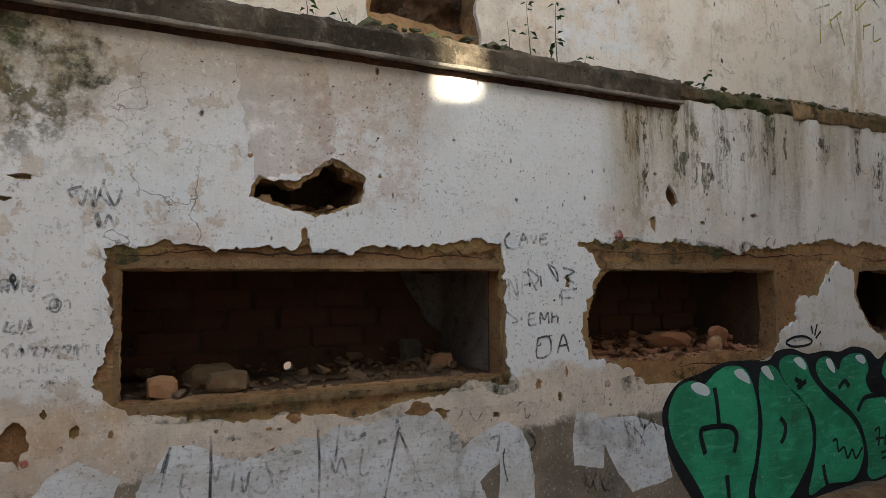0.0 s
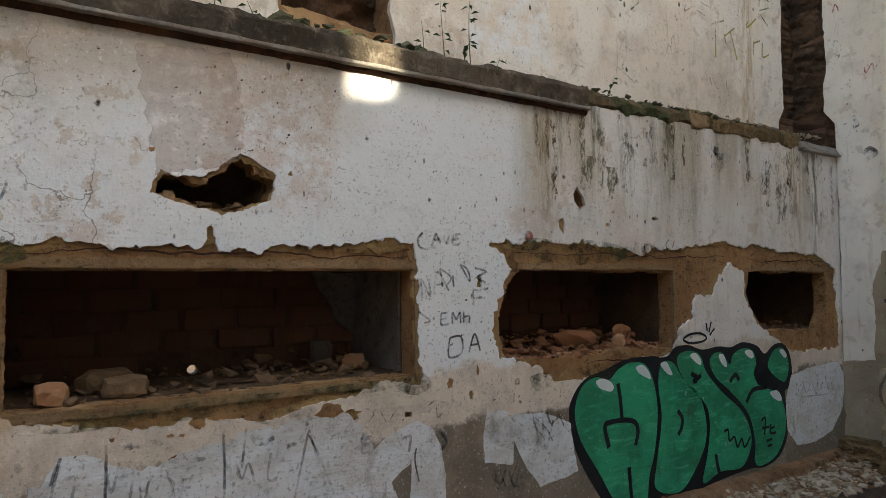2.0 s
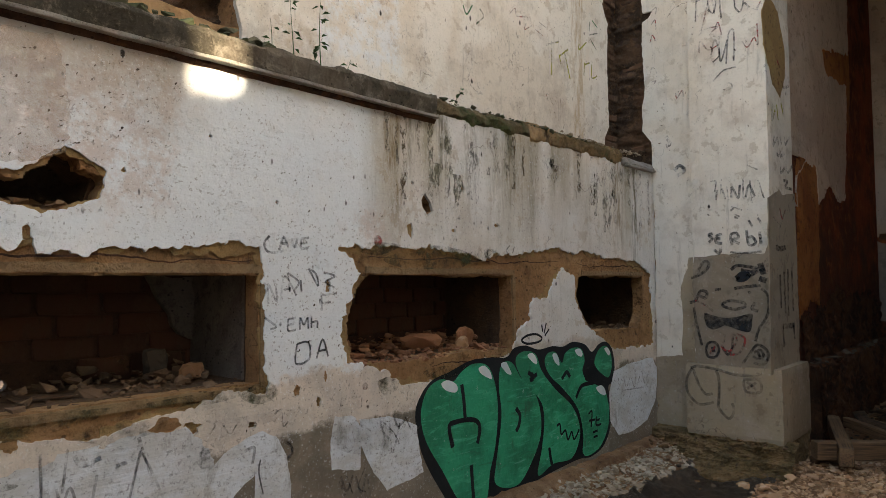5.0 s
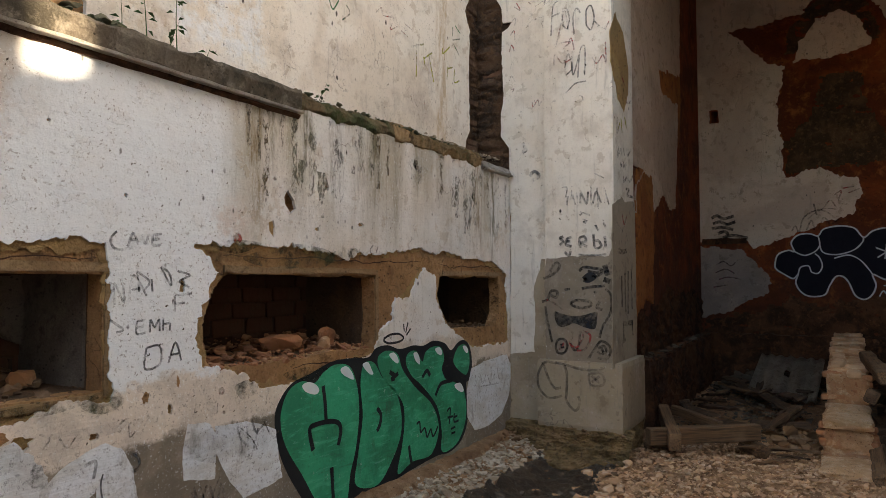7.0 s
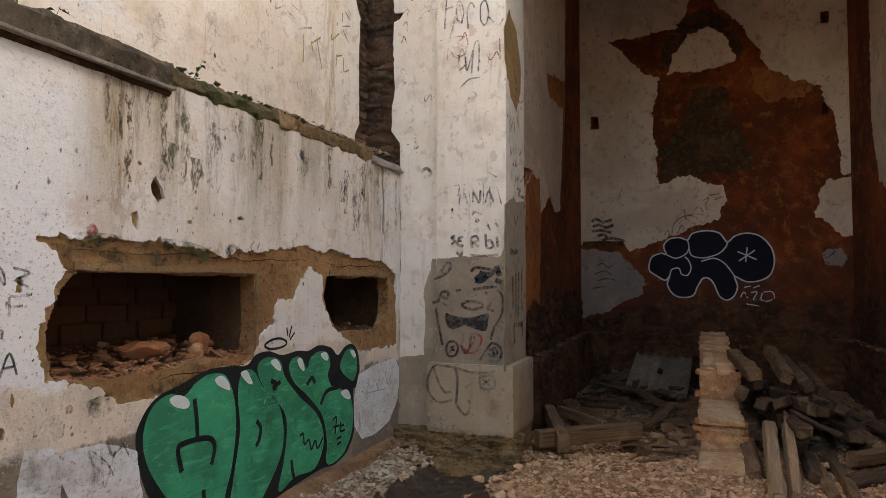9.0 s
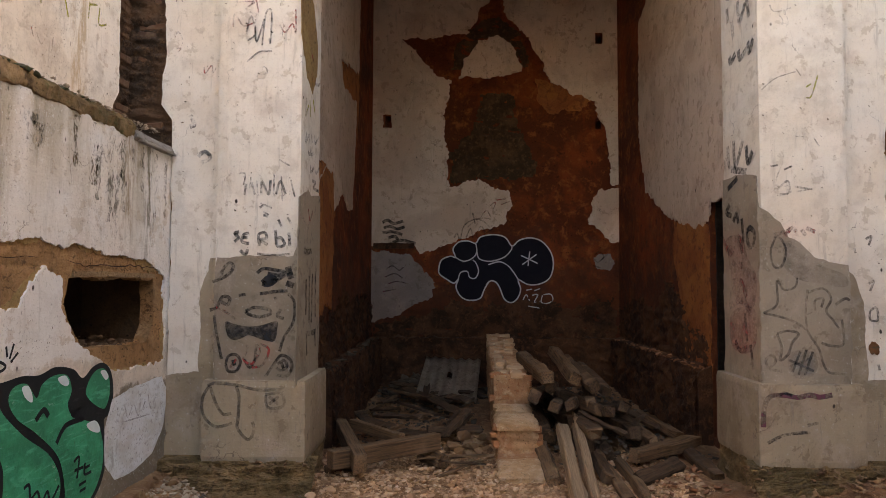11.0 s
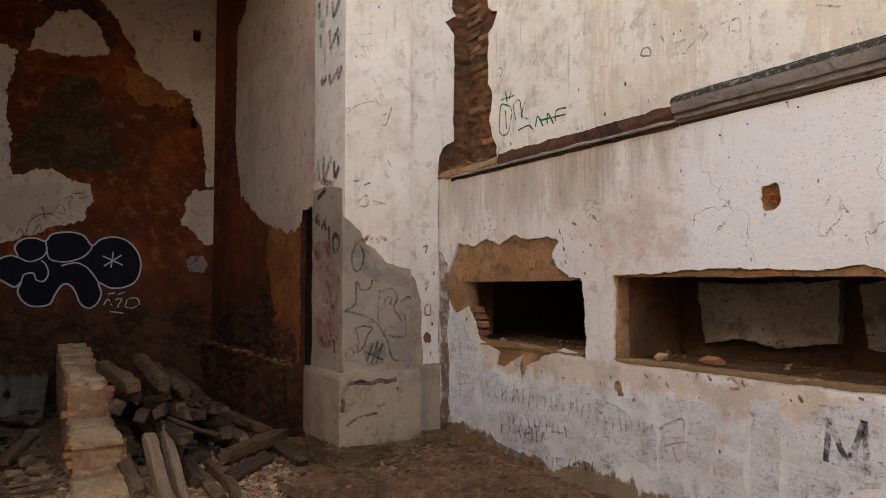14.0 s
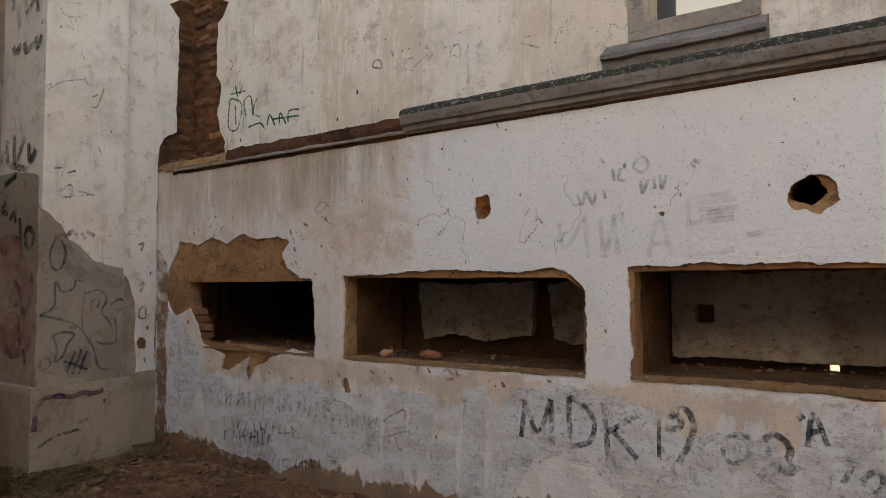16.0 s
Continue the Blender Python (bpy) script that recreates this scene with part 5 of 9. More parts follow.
cornice_s = thing("cornice", "grey moulded cornice with a dark weathered top, partly broken off", "cornice", kind="structure")
part("moulding", profile_bm([(-0.4, 3.09), (0.0, 3.09), (0.0, 3.062), (0.02, 3.062), (0.022, 3.08), (0.05, 3.083), (0.052, 3.118), (0.075, 3.122), (0.09, 3.165), (0.091, 3.188), (-0.4, 3.19)], X0, 4.35, on_b, 0.15, 0.003, 1), M_CORNICE, cornice_s, "grey stepped moulding")
part("weathered_top", profile_bm([(-0.4, 3.191), (0.086, 3.191), (0.07, 3.225), (0.035, 3.25), (-0.4, 3.262)], X0, 4.36, on_b, 0.05, 0.006, 3), M_LICHEN, cornice_s, "blackened lichen-speckled top course")
part("broken_ledge", profile_bm([(-0.4, 3.09), (-0.02, 3.09), (-0.012, 3.14), (-0.04, 3.21), (-0.4, 3.235)], 4.35, 6.45, on_b, 0.03, 0.016, 4), M_DARK_BROWN, cornice_s, "dark bared ledge core")
part("drip_edge", profile_bm([(-0.005, 3.066), (0.04, 3.07), (0.042, 3.088), (-0.005, 3.092)], 4.35, 7.15, on_b, 0.06, 0.005, 9), M_DRIP, cornice_s)
# Dark strips again stand in for shadow, below the south cornice.
part("grime_line", profile_bm([(-0.004, 3.044), (0.004, 3.042), (0.016, 3.056), (0.018, 3.068), (-0.004, 3.07)], 4.35, 7.2, on_b, 0.02, 0.009, 16), M_DARK_BROWN, cornice_s, "dark strip for the shadow under the drip edge")
part("grime_line", profile_bm([(-0.004, 3.044), (0.004, 3.046), (0.012, 3.054), (0.012, 3.064), (-0.004, 3.066)], X0, 4.34, on_b, 0.03, 0.004, 17), M_DARK_BROWN, cornice_s, "dark strip for the shadow under the moulding")
part("broken_ledge", profile_bm([(-0.4, 3.08), (0.0, 3.08), (0.02, 3.11), (-0.02, 3.17), (-0.15, 3.215), (-0.4, 3.23)], 6.45, 7.46, on_b, 0.04, 0.02, 7), M_CORE, cornice_s, "crumbled earth end of the ledge")

# ---- south window ----
window = thing("window_1", "bare window opening with grey render surround and moulded sill", "window", kind="structure")
for name, u0, v0, u1, v1 in (("frame", 2.695, 3.54, 2.80, 5.3), ("frame", 2.0, 3.54, 2.105, 5.3), ("apron", 2.107, 3.54, 2.693, 3.642)):
    slab(name, on_ub, rag(box2(u0, v0, u1, v1), 0.004, 0.1, u0), [], -0.62, 0.012, M_SHEET, window)
part("sill", profile_bm([(-0.3, 3.24), (0.10, 3.24), (0.10, 3.405), (0.135, 3.41), (0.137, 3.44), (0.11, 3.455), (0.0, 3.535), (-0.3, 3.56)], 1.96, 2.95, on_ub, 0.05, 0.006, 2), M_CORNICE, window, "weathered grey moulded sill")

pane = slab("pane", on_ub, box2(2.09, 3.63, 2.71, 5.25), [], -0.30, -0.294, M_PANE, window, "dusty translucent pane, dirty along its foot")
pane.visible_shadow = False

# ---- cement patches on the piers ----
slab("cement_patch", on_pier, rag([(2.84, 2.168), (2.497, 2.186), (2.472, 2.19), (2.186, 2.185), (2.125, 2.341), (2.129, 1.12), (2.842, 1.12)], 0.02, 0.04, 0), [], -0.002, 0.006, M_CEMENT_PATCH, wall_e, "grey cement patch over the old plaster")
slab("cement_patch", on_ja, rag([(7.045, 2.677), (7.373, 2.78), (7.461, 2.74), (7.90, 2.803), (7.90, 1.12), (6.98, 1.12)], 0.02, 0.04, 1), [], -0.002, 0.006, M_CEMENT_PATCH, wall_e, "grey cement patch over the old plaster")
slab("cement_patch", on_end, rag([(2.88, 2.21), (3.004, 2.192), (3.102, 1.872), (3.091, 1.565), (3.089, 1.183), (3.373, 1.143), (3.378, 0.446), (2.88, 0.439)], 0.02, 0.04, 2), [], -0.002, 0.006, M_CEMENT, wall_e, "grey cement patch over the old plaster")
slab("cement_patch", on_pier, rag([(-1.656, 2.614), (-1.737, 2.564), (-1.823, 2.488), (-1.896, 2.357), (-1.984, 2.319), (-2.103, 2.188), (-2.269, 2.136), (-2.386, 2.12), (-2.386, 1.12), (-1.651, 1.12)], 0.02, 0.04, 3), [], -0.002, 0.006, M_CEMENT_PATCH, wall_e, "grey cement patch over the old plaster")
slab("cement_patch", on_end, rag([(-2.42, 2.16), (-2.615, 2.049), (-2.678, 1.819), (-2.691, 1.417), (-2.704, 1.131), (-2.938, 1.135), (-2.939, 0.433), (-2.42, 0.466)], 0.02, 0.04, 4), [], -0.002, 0.006, M_CEMENT, wall_e, "grey cement patch over the old plaster")
slab("cement_patch", on_jb, rag([(7.90, 2.937), (7.611, 2.945), (7.413, 2.918), (7.166, 2.871), (7.10, 1.12), (7.90, 1.12)], 0.02, 0.04, 5), [], -0.002, 0.006, M_CEMENT_PATCH, wall_e, "grey cement patch over the old plaster")
slab("earth_patch", on_ja, rag([(7.02, 4.35), (7.25, 4.62), (7.5, 4.5), (7.72, 4.15), (7.68, 3.9), (7.5, 3.66), (7.3, 3.75), (7.05, 4.05)], 0.03, 0.04, 3), [], -0.002, 0.004, M_OCHRE, wall_e, "ochre undercoat laid bare")

# ---- bricks in the broken wall corners ----
rnd = random.Random(5)
BRICKS = []
for i in range(5):
    bm = worn_box_bm(0.25, 0.11, 0.064, 0.010, 0.014, i * 3.3, 3)
    me = mesh_of("brick", bm, M_BRICK_DARK)
    BRICKS.append(me)
ORANGE_BRICKS = [mesh_of("brick", worn_box_bm(0.25, 0.11, 0.064, 0.010, 0.014, i * 2.7, 3), M_BRICK_ORANGE) for i in range(4)]


def brick(mesh, m, parent):
    ob = new("brick", mesh)
    ob.matrix_world = m
    ob.parent = parent
    return ob


for side, parent in ((1, up_n), (-1, up_s)):
    yw = 3.845 if side > 0 else -3.385
    kinds = BRICKS if side > 0 else ORANGE_BRICKS + BRICKS[:2]
    for i in range(30):
        z = 3.24 + i * 0.076
        for j in range(2):
            off = 0.12 if (i + j) % 2 else 0.0
            if rnd.random() < 0.6:
                continue
            brick(rnd.choice(kinds), pose(7.33 - 0.24 * j + off * 0.4 + rnd.uniform(-0.02, 0.02), yw + side * rnd.uniform(-0.012, 0.02), z, rnd.uniform(-2, 2), rnd.uniform(-1, 1), rnd.uniform(-3, 3)), parent)
        if rnd.random() < 0.45:
            brick(rnd.choice(kinds), pose(7.55 + rnd.uniform(-0.01, 0.02), (yw - side * (0.22 + rnd.uniform(-0.03, 0.03))), z + 0.02, rnd.uniform(-3, 3), rnd.uniform(-3, 3), 90 + rnd.uniform(-4, 4)), parent)

for x, z, yaw in ((6.90, 1.47, 4), (6.87, 1.545, -6), (6.93, 1.62, 5), (6.96, 1.69, -3)):
    brick(rnd.choice(ORANGE_BRICKS), pose(x, -3.02, z, 2, -2, yaw), wall_s)
for k, (u0, v0, u1, v1) in enumerate(((2.99, 1.385, 4.97, 1.408), (0.68, 1.392, 2.70, 1.416), (5.31, 1.395, 6.7, 1.415))):
    slab("niche_edging", on_b, rag(box2(u0, v0, u1, v1), 0.007, 0.025, 80 + k), [], -0.021, 0.004, M_CORE_EDGE, wall_s, "worn earthen sill of the niche")

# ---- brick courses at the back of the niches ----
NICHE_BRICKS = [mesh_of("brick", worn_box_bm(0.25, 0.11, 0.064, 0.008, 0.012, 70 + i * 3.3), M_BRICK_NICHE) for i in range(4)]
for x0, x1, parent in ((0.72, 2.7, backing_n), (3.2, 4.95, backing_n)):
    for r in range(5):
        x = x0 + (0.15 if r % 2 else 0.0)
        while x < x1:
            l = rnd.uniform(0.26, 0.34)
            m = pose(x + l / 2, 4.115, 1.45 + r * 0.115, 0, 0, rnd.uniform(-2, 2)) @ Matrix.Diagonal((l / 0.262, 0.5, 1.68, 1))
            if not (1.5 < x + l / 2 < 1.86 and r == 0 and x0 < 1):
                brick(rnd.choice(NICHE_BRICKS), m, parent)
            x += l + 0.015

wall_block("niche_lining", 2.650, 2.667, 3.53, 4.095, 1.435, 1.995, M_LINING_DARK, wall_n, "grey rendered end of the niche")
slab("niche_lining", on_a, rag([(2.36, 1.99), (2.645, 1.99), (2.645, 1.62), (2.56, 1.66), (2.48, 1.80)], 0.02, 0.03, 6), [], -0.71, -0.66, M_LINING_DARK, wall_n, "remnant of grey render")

# ---- rubble helpers ----
TEMPLATES = []
for i in range(14):
    bm = chunk_bm(1, 1, rnd.uniform(0.45, 0.8), 100 + i, 12, 0.45)
    bm.verts.ensure_lookup_table()
    bm.verts.index_update()
    TEMPLATES.append(([v.co.copy() for v in bm.verts], [[v.index for v in f.verts] for f in bm.faces]))
    bm.free()


def rubble(name, label, category, n, spot, sizes, material, seed, kind="stuff", parent=None):
    """Many broken pieces lying where spot(rnd) says."""
    r = random.Random(seed)
    vs, fs = [], []
    for _ in range(n):
        p = spot(r)
        s = sizes[0] * (sizes[1] / sizes[0]) ** (r.random() ** 2.2)
        tv, tf = r.choice(TEMPLATES)
        m = pose(p[0], p[1], p[2] - s * 0.12, r.uniform(-22, 22), r.uniform(-22, 22), r.uniform(0, 360)) @ Matrix.Diagonal((s * r.uniform(0.8, 1.4), s * r.uniform(0.7, 1.1), s * r.uniform(0.5, 1.0), 1))
        k = len(vs)
        vs += [m @ v for v in tv]
        fs += [[k + i for i in f] for f in tf]
    me = bpy.data.meshes.new(name)
    me.from_pydata(vs, [], fs)
    me.materials.append(material)
    ob = new(name, me)
    if parent:
        ob.parent = parent
    return tagged(ob, label, category, kind=kind)


def on_ground(x0, x1, y0, y1, lift=0.0):
    def spot(r):
        x, y = r.uniform(x0, x1), r.uniform(y0, y1)
        if x0 < 7.0:    # ragged where the spread thins out over the nave floor
            x += (x1 - x) / (x1 - x0) * (0.5 * noise.noise(Vector((x0, y * 1.9, 7))) + 0.25 * noise.noise(Vector((x0, y * 6, 3))) - 0.3 * r.random() ** 2)
        return x, y, ground_height(x, y) + lift
    return spot


def heap(cx, cy, rx, ry, h):
    def spot(r):
        a, q = r.uniform(0, 6.283), math.sqrt(r.random())
        x, y = cx + rx * q * math.cos(a), cy + ry * q * math.sin(a)
        return x, y, ground_height(x, y) + h * (1 - q) * r.random() ** 0.5
    return spot


def shelf(x0, x1, y0, y1, z, h=0.0):
    def spot(r):
        q = r.random()
        return r.uniform(x0, x1), y0 + (y1 - y0) * q, z + h * q * r.random()
    return spot


# ---- rubble on the ground ----
rubble("gravel", "pale crumbs of plaster and brick strewn over the earth", "gravel", 17000, on_ground(5.6, 9.3, -1.4, 2.25), (0.013, 0.07), M_STONE, 1)
rubble("gravel", "thin scatter of crumbs on the trodden earth", "gravel", 3500, on_ground(0.0, 5.7, -2.6, 3.1), (0.012, 0.05), M_STONE_DIRT, 45)
rubble("gravel", "crumbs of earth and plaster along the wall foot", "gravel", 2600, on_ground(3.4, 7.4, 2.85, 3.36), (0.016, 0.08), M_STONE_PALE, 2)
rubble("gravel", "crumbs of earth and plaster along the wall foot", "gravel", 4500, on_ground(3.5, 7.4, -2.9, -0.6), (0.014, 0.06), M_STONE_DIRT, 3)
rubble("rubble", "fist-sized pale stones heaped along the wall foot", "rubble", 260, on_ground(3.6, 7.35, 2.85, 3.33), (0.04, 0.13), M_STONE_PALE, 4)
rubble("rubble", "broken stones lying before the pier footing", "rubble", 140, on_ground(5.0, 7.1, 1.8, 2.9), (0.04, 0.16), M_STONE, 5)
rubble("rubble", "dark damp clods in the trench along the wall", "rubble", 900, on_ground(4.4, 7.1, 2.1, 2.9), (0.02, 0.10), M_STONE_DARK, 44)
rubble("rubble", "dark debris covering the chancel floor", "rubble", 1100, on_ground(9.0, 13.7, 0.5, 2.15), (0.02, 0.11), M_STONE_DARK, 6)
rubble("rubble", "dark debris covering the chancel floor", "rubble", 500, on_ground(8.6, 13.7, -1.9, -0.1), (0.03, 0.14), M_STONE_DARK, 7)
rubble("rubble", "orange brick pieces by the pier foot", "rubble", 80, on_ground(6.8, 8.5, -1.6, -0.7, 0.02), (0.04, 0.14), M_STONE_RED, 8)
rubble("rubble", "crumbled clods of reddish earth banked below the wall", "rubble", 2600, on_ground(3.2, 7.35, -2.85, -1.6, 0.03), (0.012, 0.075), M_CLOD, 61)
rubble("rubble", "broken stones in the corner below the wall", "rubble", 90, on_ground(6.0, 7.3, -2.85, -2.0), (0.04, 0.18), M_STONE_DIRT, 9)
for plane, x0, x1, mat, parent in ((on_b, 2.5, 7.45, M_SOIL_RED, wall_s), (on_a, 2.5, 7.45, M_GROUND, wall_n)):
    part("footing", profile_bm([(-0.1, 0.0), (0.30, 0.0), (0.24, 0.25), (0.13, 0.30), (0.10, 0.345), (0.02, 0.37), (-0.1, 0.38)], x0, x1, plane, 0.05, 0.03, x0 + parent.location.x), mat, parent, "crumbled earth footing")

for y0, y1, k in ((2.02, 3.3, 26), (mirror_y(3.3, -1), mirror_y(2.02, -1), 27)):
    rubble("rubble", "stones and earth slumping from the pier footing", "rubble", 150, lambda r, a=y0, c=y1: (r.uniform(7.24, 7.32), r.uniform(a, c), 0.16 + 0.28 * r.random() ** 0.9), (0.02, 0.07), M_STONE_DIRT, k)
    rubble("rubble", "earth and stones spilled before the pier footing", "rubble", 160, lambda r, a=y0, c=y1: (lambda x, y: (x, y, ground_height(x, y) + 0.06 * max(0, (x - 6.9) / 0.35)))(r.uniform(6.7, 7.3), r.uniform(a, c)), (0.02, 0.10), M_STONE_DIRT, k + 4)
rubble("rubble", "loose stones inside the hole broken in the wall", "rubble", 40, shelf(1.36, 1.82, 3.42, 3.9, 2.29, 0.06), (0.03, 0.12), M_STONE_DIRT, 34)

def footing_bank(y0, y1, seed):
    """A rough layered slope of earth and stones from the foot of the plinth down to the ground."""
    bm = bmesh.new()
    prof = [(7.42, 0.47), (7.33, 0.44), (7.27, 0.40), (7.24, 0.33), (7.17, 0.30), (7.12, 0.24), (7.0, 0.22), (6.86, 0.15)]
    k, rows = int((y1 - y0) / 0.022), []
    for i in range(k + 1):
        y = y0 + (y1 - y0) * i / k
        r = []
        for j in range(45):
            q = j / 44 * (len(prof) - 1)
            a = min(int(q), len(prof) - 2)
            x = prof[a][0] + (prof[a + 1][0] - prof[a][0]) * (q - a)
            z = prof[a][1] + (prof[a + 1][1] - prof[a][1]) * (q - a)
            f, h = Vector((y * 6, q * 1.3, seed)), Vector((y * 17, q * 4, seed + 3))
            w = noise.noise(f) + 0.6 * abs(noise.noise(h)) + 0.35 * noise.noise(h * 2.6)
            r.append(bm.verts.new((x - 0.05 * w * min(1, q), y, z + 0.022 * w * min(1, q))))
        rows.append(r)
    for i in range(k):
        for j in range(44):
            bm.faces.new((rows[i][j], rows[i + 1][j], rows[i + 1][j + 1], rows[i][j + 1]))
    bmesh.ops.recalc_face_normals(bm, faces=bm.faces)
    return tagged(part("soil", bm, M_BANK), "mossy layered earth slumping from the pier footing", "soil", kind="structure")


footing_bank(2.02, 3.36, 3)
footing_bank(-2.9, -1.62, 8)


def soil_sheet(label, material, x0, x1, y0, y1, seed):
    """A ragged-edged spread of earth following the ground."""
    bm = bmesh.new()
    nx, ny = int((x1 - x0) / 0.045), int((y1 - y0) / 0.036)
    rows = []
    for i in range(nx):
        r = []
        for j in range(ny):
            x, y = x0 + i * 0.045, y0 + j * 0.036
            edge = min((x - x0 - 0.3 + 0.55 * noise.noise(Vector((seed, y * 2.2, 1)))) / 0.5, (x1 - x) / 0.2, (y - y0) / 0.3, (y1 - y) / 0.15, 1.0) + 0.33 * noise.noise(Vector((x * 3, y * 3, seed))) - 0.2 * abs(noise.noise(Vector((x * 9, y * 9, seed))))
            r.append(bm.verts.new((x, y, ground_height(x, y) + (0.022 if edge > 0.35 else -0.03) + 0.03 * noise.noise(Vector((x * 14, y * 14, seed))) + 0.035 * abs(noise.noise(Vector((x * 5, y * 7, seed + 4)))))))
        rows.append(r)
    for i in range(nx - 1):
        for j in range(ny - 1):
            bm.faces.new((rows[i][j], rows[i + 1][j], rows[i + 1][j + 1], rows[i][j + 1]))
    return tagged(part("soil", bm, material, smooth=True), label, "soil", kind="structure")


soil_sheet("dark damp soil in a shallow trench along the wall", M_SOIL, 4.0, 7.15, 2.02, 2.95, 2)
soil_sheet("reddish earth banked along the wall foot", M_SOIL_RED, 3.0, 7.4, -2.9, -1.0, 5)

# ---- rubble in the niches ----
def stone(name, label, size, at_, yaw, material, seed, category="stone"):
    ob = part(name, chunk_bm(*size, seed, 26, 0.55), material, None)
    ob.matrix_world = pose(*at_, 0, 0, yaw)
    return tagged(ob, label, category, "loose stones in the niches")


stone("broken_brick", "squarish broken orange brick on the niche sill", (0.15, 0.12, 0.11), (0.95, 3.50, 1.425), 10, M_BRICKBAT, 31, "brick")
stone("stone", "large tan stone lying in the niche", (0.21, 0.16, 0.105), (1.25, 3.58, 1.425), -12, M_STONE_TAN, 32)
stone("stone", "flat tan stone leaning behind another in the niche", (0.27, 0.14, 0.12), (1.20, 3.76, 1.425), 8, M_STONE_TAN, 33)
stone("broken_brick", "broken orange brick among niche rubble", (0.16, 0.10, 0.09), (2.50, 3.78, 1.44), 25, M_BRICKBAT, 34, "brick")
stone("stone", "grey flat stone propped in the niche", (0.14, 0.05, 0.17), (2.36, 3.92, 1.44), -15, M_STONE_DARK, 35)
stone("tile_piece", "rounded piece of clay tile on the niche rubble", (0.24, 0.07, 0.16), (4.62, 3.62, 1.46), 10, M_STONE_RED, 36, "tile")
stone("stone", "wide flat stone on the niche rubble", (0.36, 0.2, 0.11), (4.22, 3.70, 1.47), 4, M_STONE_RED, 37)
stone("stone", "small block on the niche rubble", (0.13, 0.1, 0.1), (4.5, 3.55, 1.45), 30, M_STONE, 38)
stone("broken_brick", "flat broken brick on the niche floor", (0.2, 0.1, 0.06), (4.28, -3.12, 1.415), 6, M_STONE_RED, 39, "brick")
stone("stone", "small stone on the niche floor", (0.1, 0.08, 0.06), (4.62, -3.02, 1.415), 6, M_STONE, 40)
stone("stone", "small white stone on the niche sill", (0.07, 0.06, 0.05), (6.45, -3.0, 1.43), 6, M_STONE, 41)
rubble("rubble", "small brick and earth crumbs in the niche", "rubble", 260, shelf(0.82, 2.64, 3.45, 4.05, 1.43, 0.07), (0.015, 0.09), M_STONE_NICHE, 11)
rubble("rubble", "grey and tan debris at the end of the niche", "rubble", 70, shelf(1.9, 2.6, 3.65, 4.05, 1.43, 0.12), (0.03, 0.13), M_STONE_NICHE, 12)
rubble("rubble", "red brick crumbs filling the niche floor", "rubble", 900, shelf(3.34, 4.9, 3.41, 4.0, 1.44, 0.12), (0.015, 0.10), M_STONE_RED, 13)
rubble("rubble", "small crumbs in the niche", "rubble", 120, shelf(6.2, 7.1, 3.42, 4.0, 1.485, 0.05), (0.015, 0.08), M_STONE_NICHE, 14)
for x0, x1, z, k in ((5.35, 6.8, 1.43, 15), (3.05, 4.9, 1.413, 16), (0.8, 2.6, 1.423, 17)):
    rubble("rubble", "thin scatter of crumbs on the niche floor", "rubble", 130, shelf(x0, x1, -2.96, -3.6, z, 0.03), (0.01, 0.05), M_STONE_DIRT, k)
bm = profile_bm([(0.0, 0.0), (0.12, 0.006), (0.13, 0.012), (0.0, 0.008)], 0.0, 0.5, lambda u, v, d: Vector((u, d, v)), 0.04, 0.012, 3)
scrap = part("scrap_sheet", bm, M_WOOD_DARK)
scrap.matrix_world = pose(1.62, 3.62, 1.437, 0, 0, 6)
tagged(scrap, "bent dark strip of roofing felt in the niche", "scrap")

# ---- low brick wall in the chancel ----
brick_wall = thing("brick_wall", "ruined low wall of pale orange handmade bricks, stepping down", "wall")
TERRACES = ((9.6, 13.9, 0.89, 1.06), (8.5, 9.62, 0.52, 0.53), (7.6, 8.52, 0.24, 0.25), (6.9, 7.62, 0.14, 0.15))


def wall_mid(x):
    return 0.22 - (x - 8) * 0.022


BODIES = []
for k, (x0, x1, z0, z1) in enumerate(TERRACES):
    bm = bmesh.new()
    bmesh.ops.create_cube(bm, size=1.0)
    bmesh.ops.subdivide_edges(bm, edges=bm.edges, cuts=11, use_grid_fill=True)
    bmesh.ops.subdivide_edges(bm, edges=[e for e in bm.edges if abs((e.verts[0].co - e.verts[1].co).x) > 0.04], cuts=5 if k == 0 else 1)
    for v in bm.verts:
        t = v.co.x + 0.5
        x = x0 + (x1 - x0) * t
        top = z0 + (z1 - z0) * t - 0.015
        z = -0.1 + (v.co.z + 0.5) * (top + 0.1)
        y = wall_mid(x) + v.co.y * 0.40
        layer = noise.noise(Vector((z * 26, k * 3.0, x * 0.8)))
        f = Vector((x * 9, y * 9, z * 12 + k))
        h = Vector((x * 27, y * 27, z * 30 + k))
        n3 = Vector((noise.noise(f), noise.noise(f + Vector((5, 2, 1))), 0.7 * noise.noise(f + Vector((1, 7, 3)))))
        n4 = Vector((noise.noise(h), noise.noise(h + Vector((5, 2, 1))), noise.noise(h + Vector((1, 7, 3)))))
        side = 1 if v.co.y > 0.45 else -1 if v.co.y < -0.45 else 0
        v.co = Vector((x - (0.022 * layer if t < 0.02 else 0), y + side * 0.018 * layer, z)) + n3 * 0.026 + n4 * 0.013
    bmesh.ops.recalc_face_normals(bm, faces=bm.faces)
    BODIES.append(part("masonry_body", bm, M_BRICK_BODY, brick_wall, "crumbling tan brick masonry"))
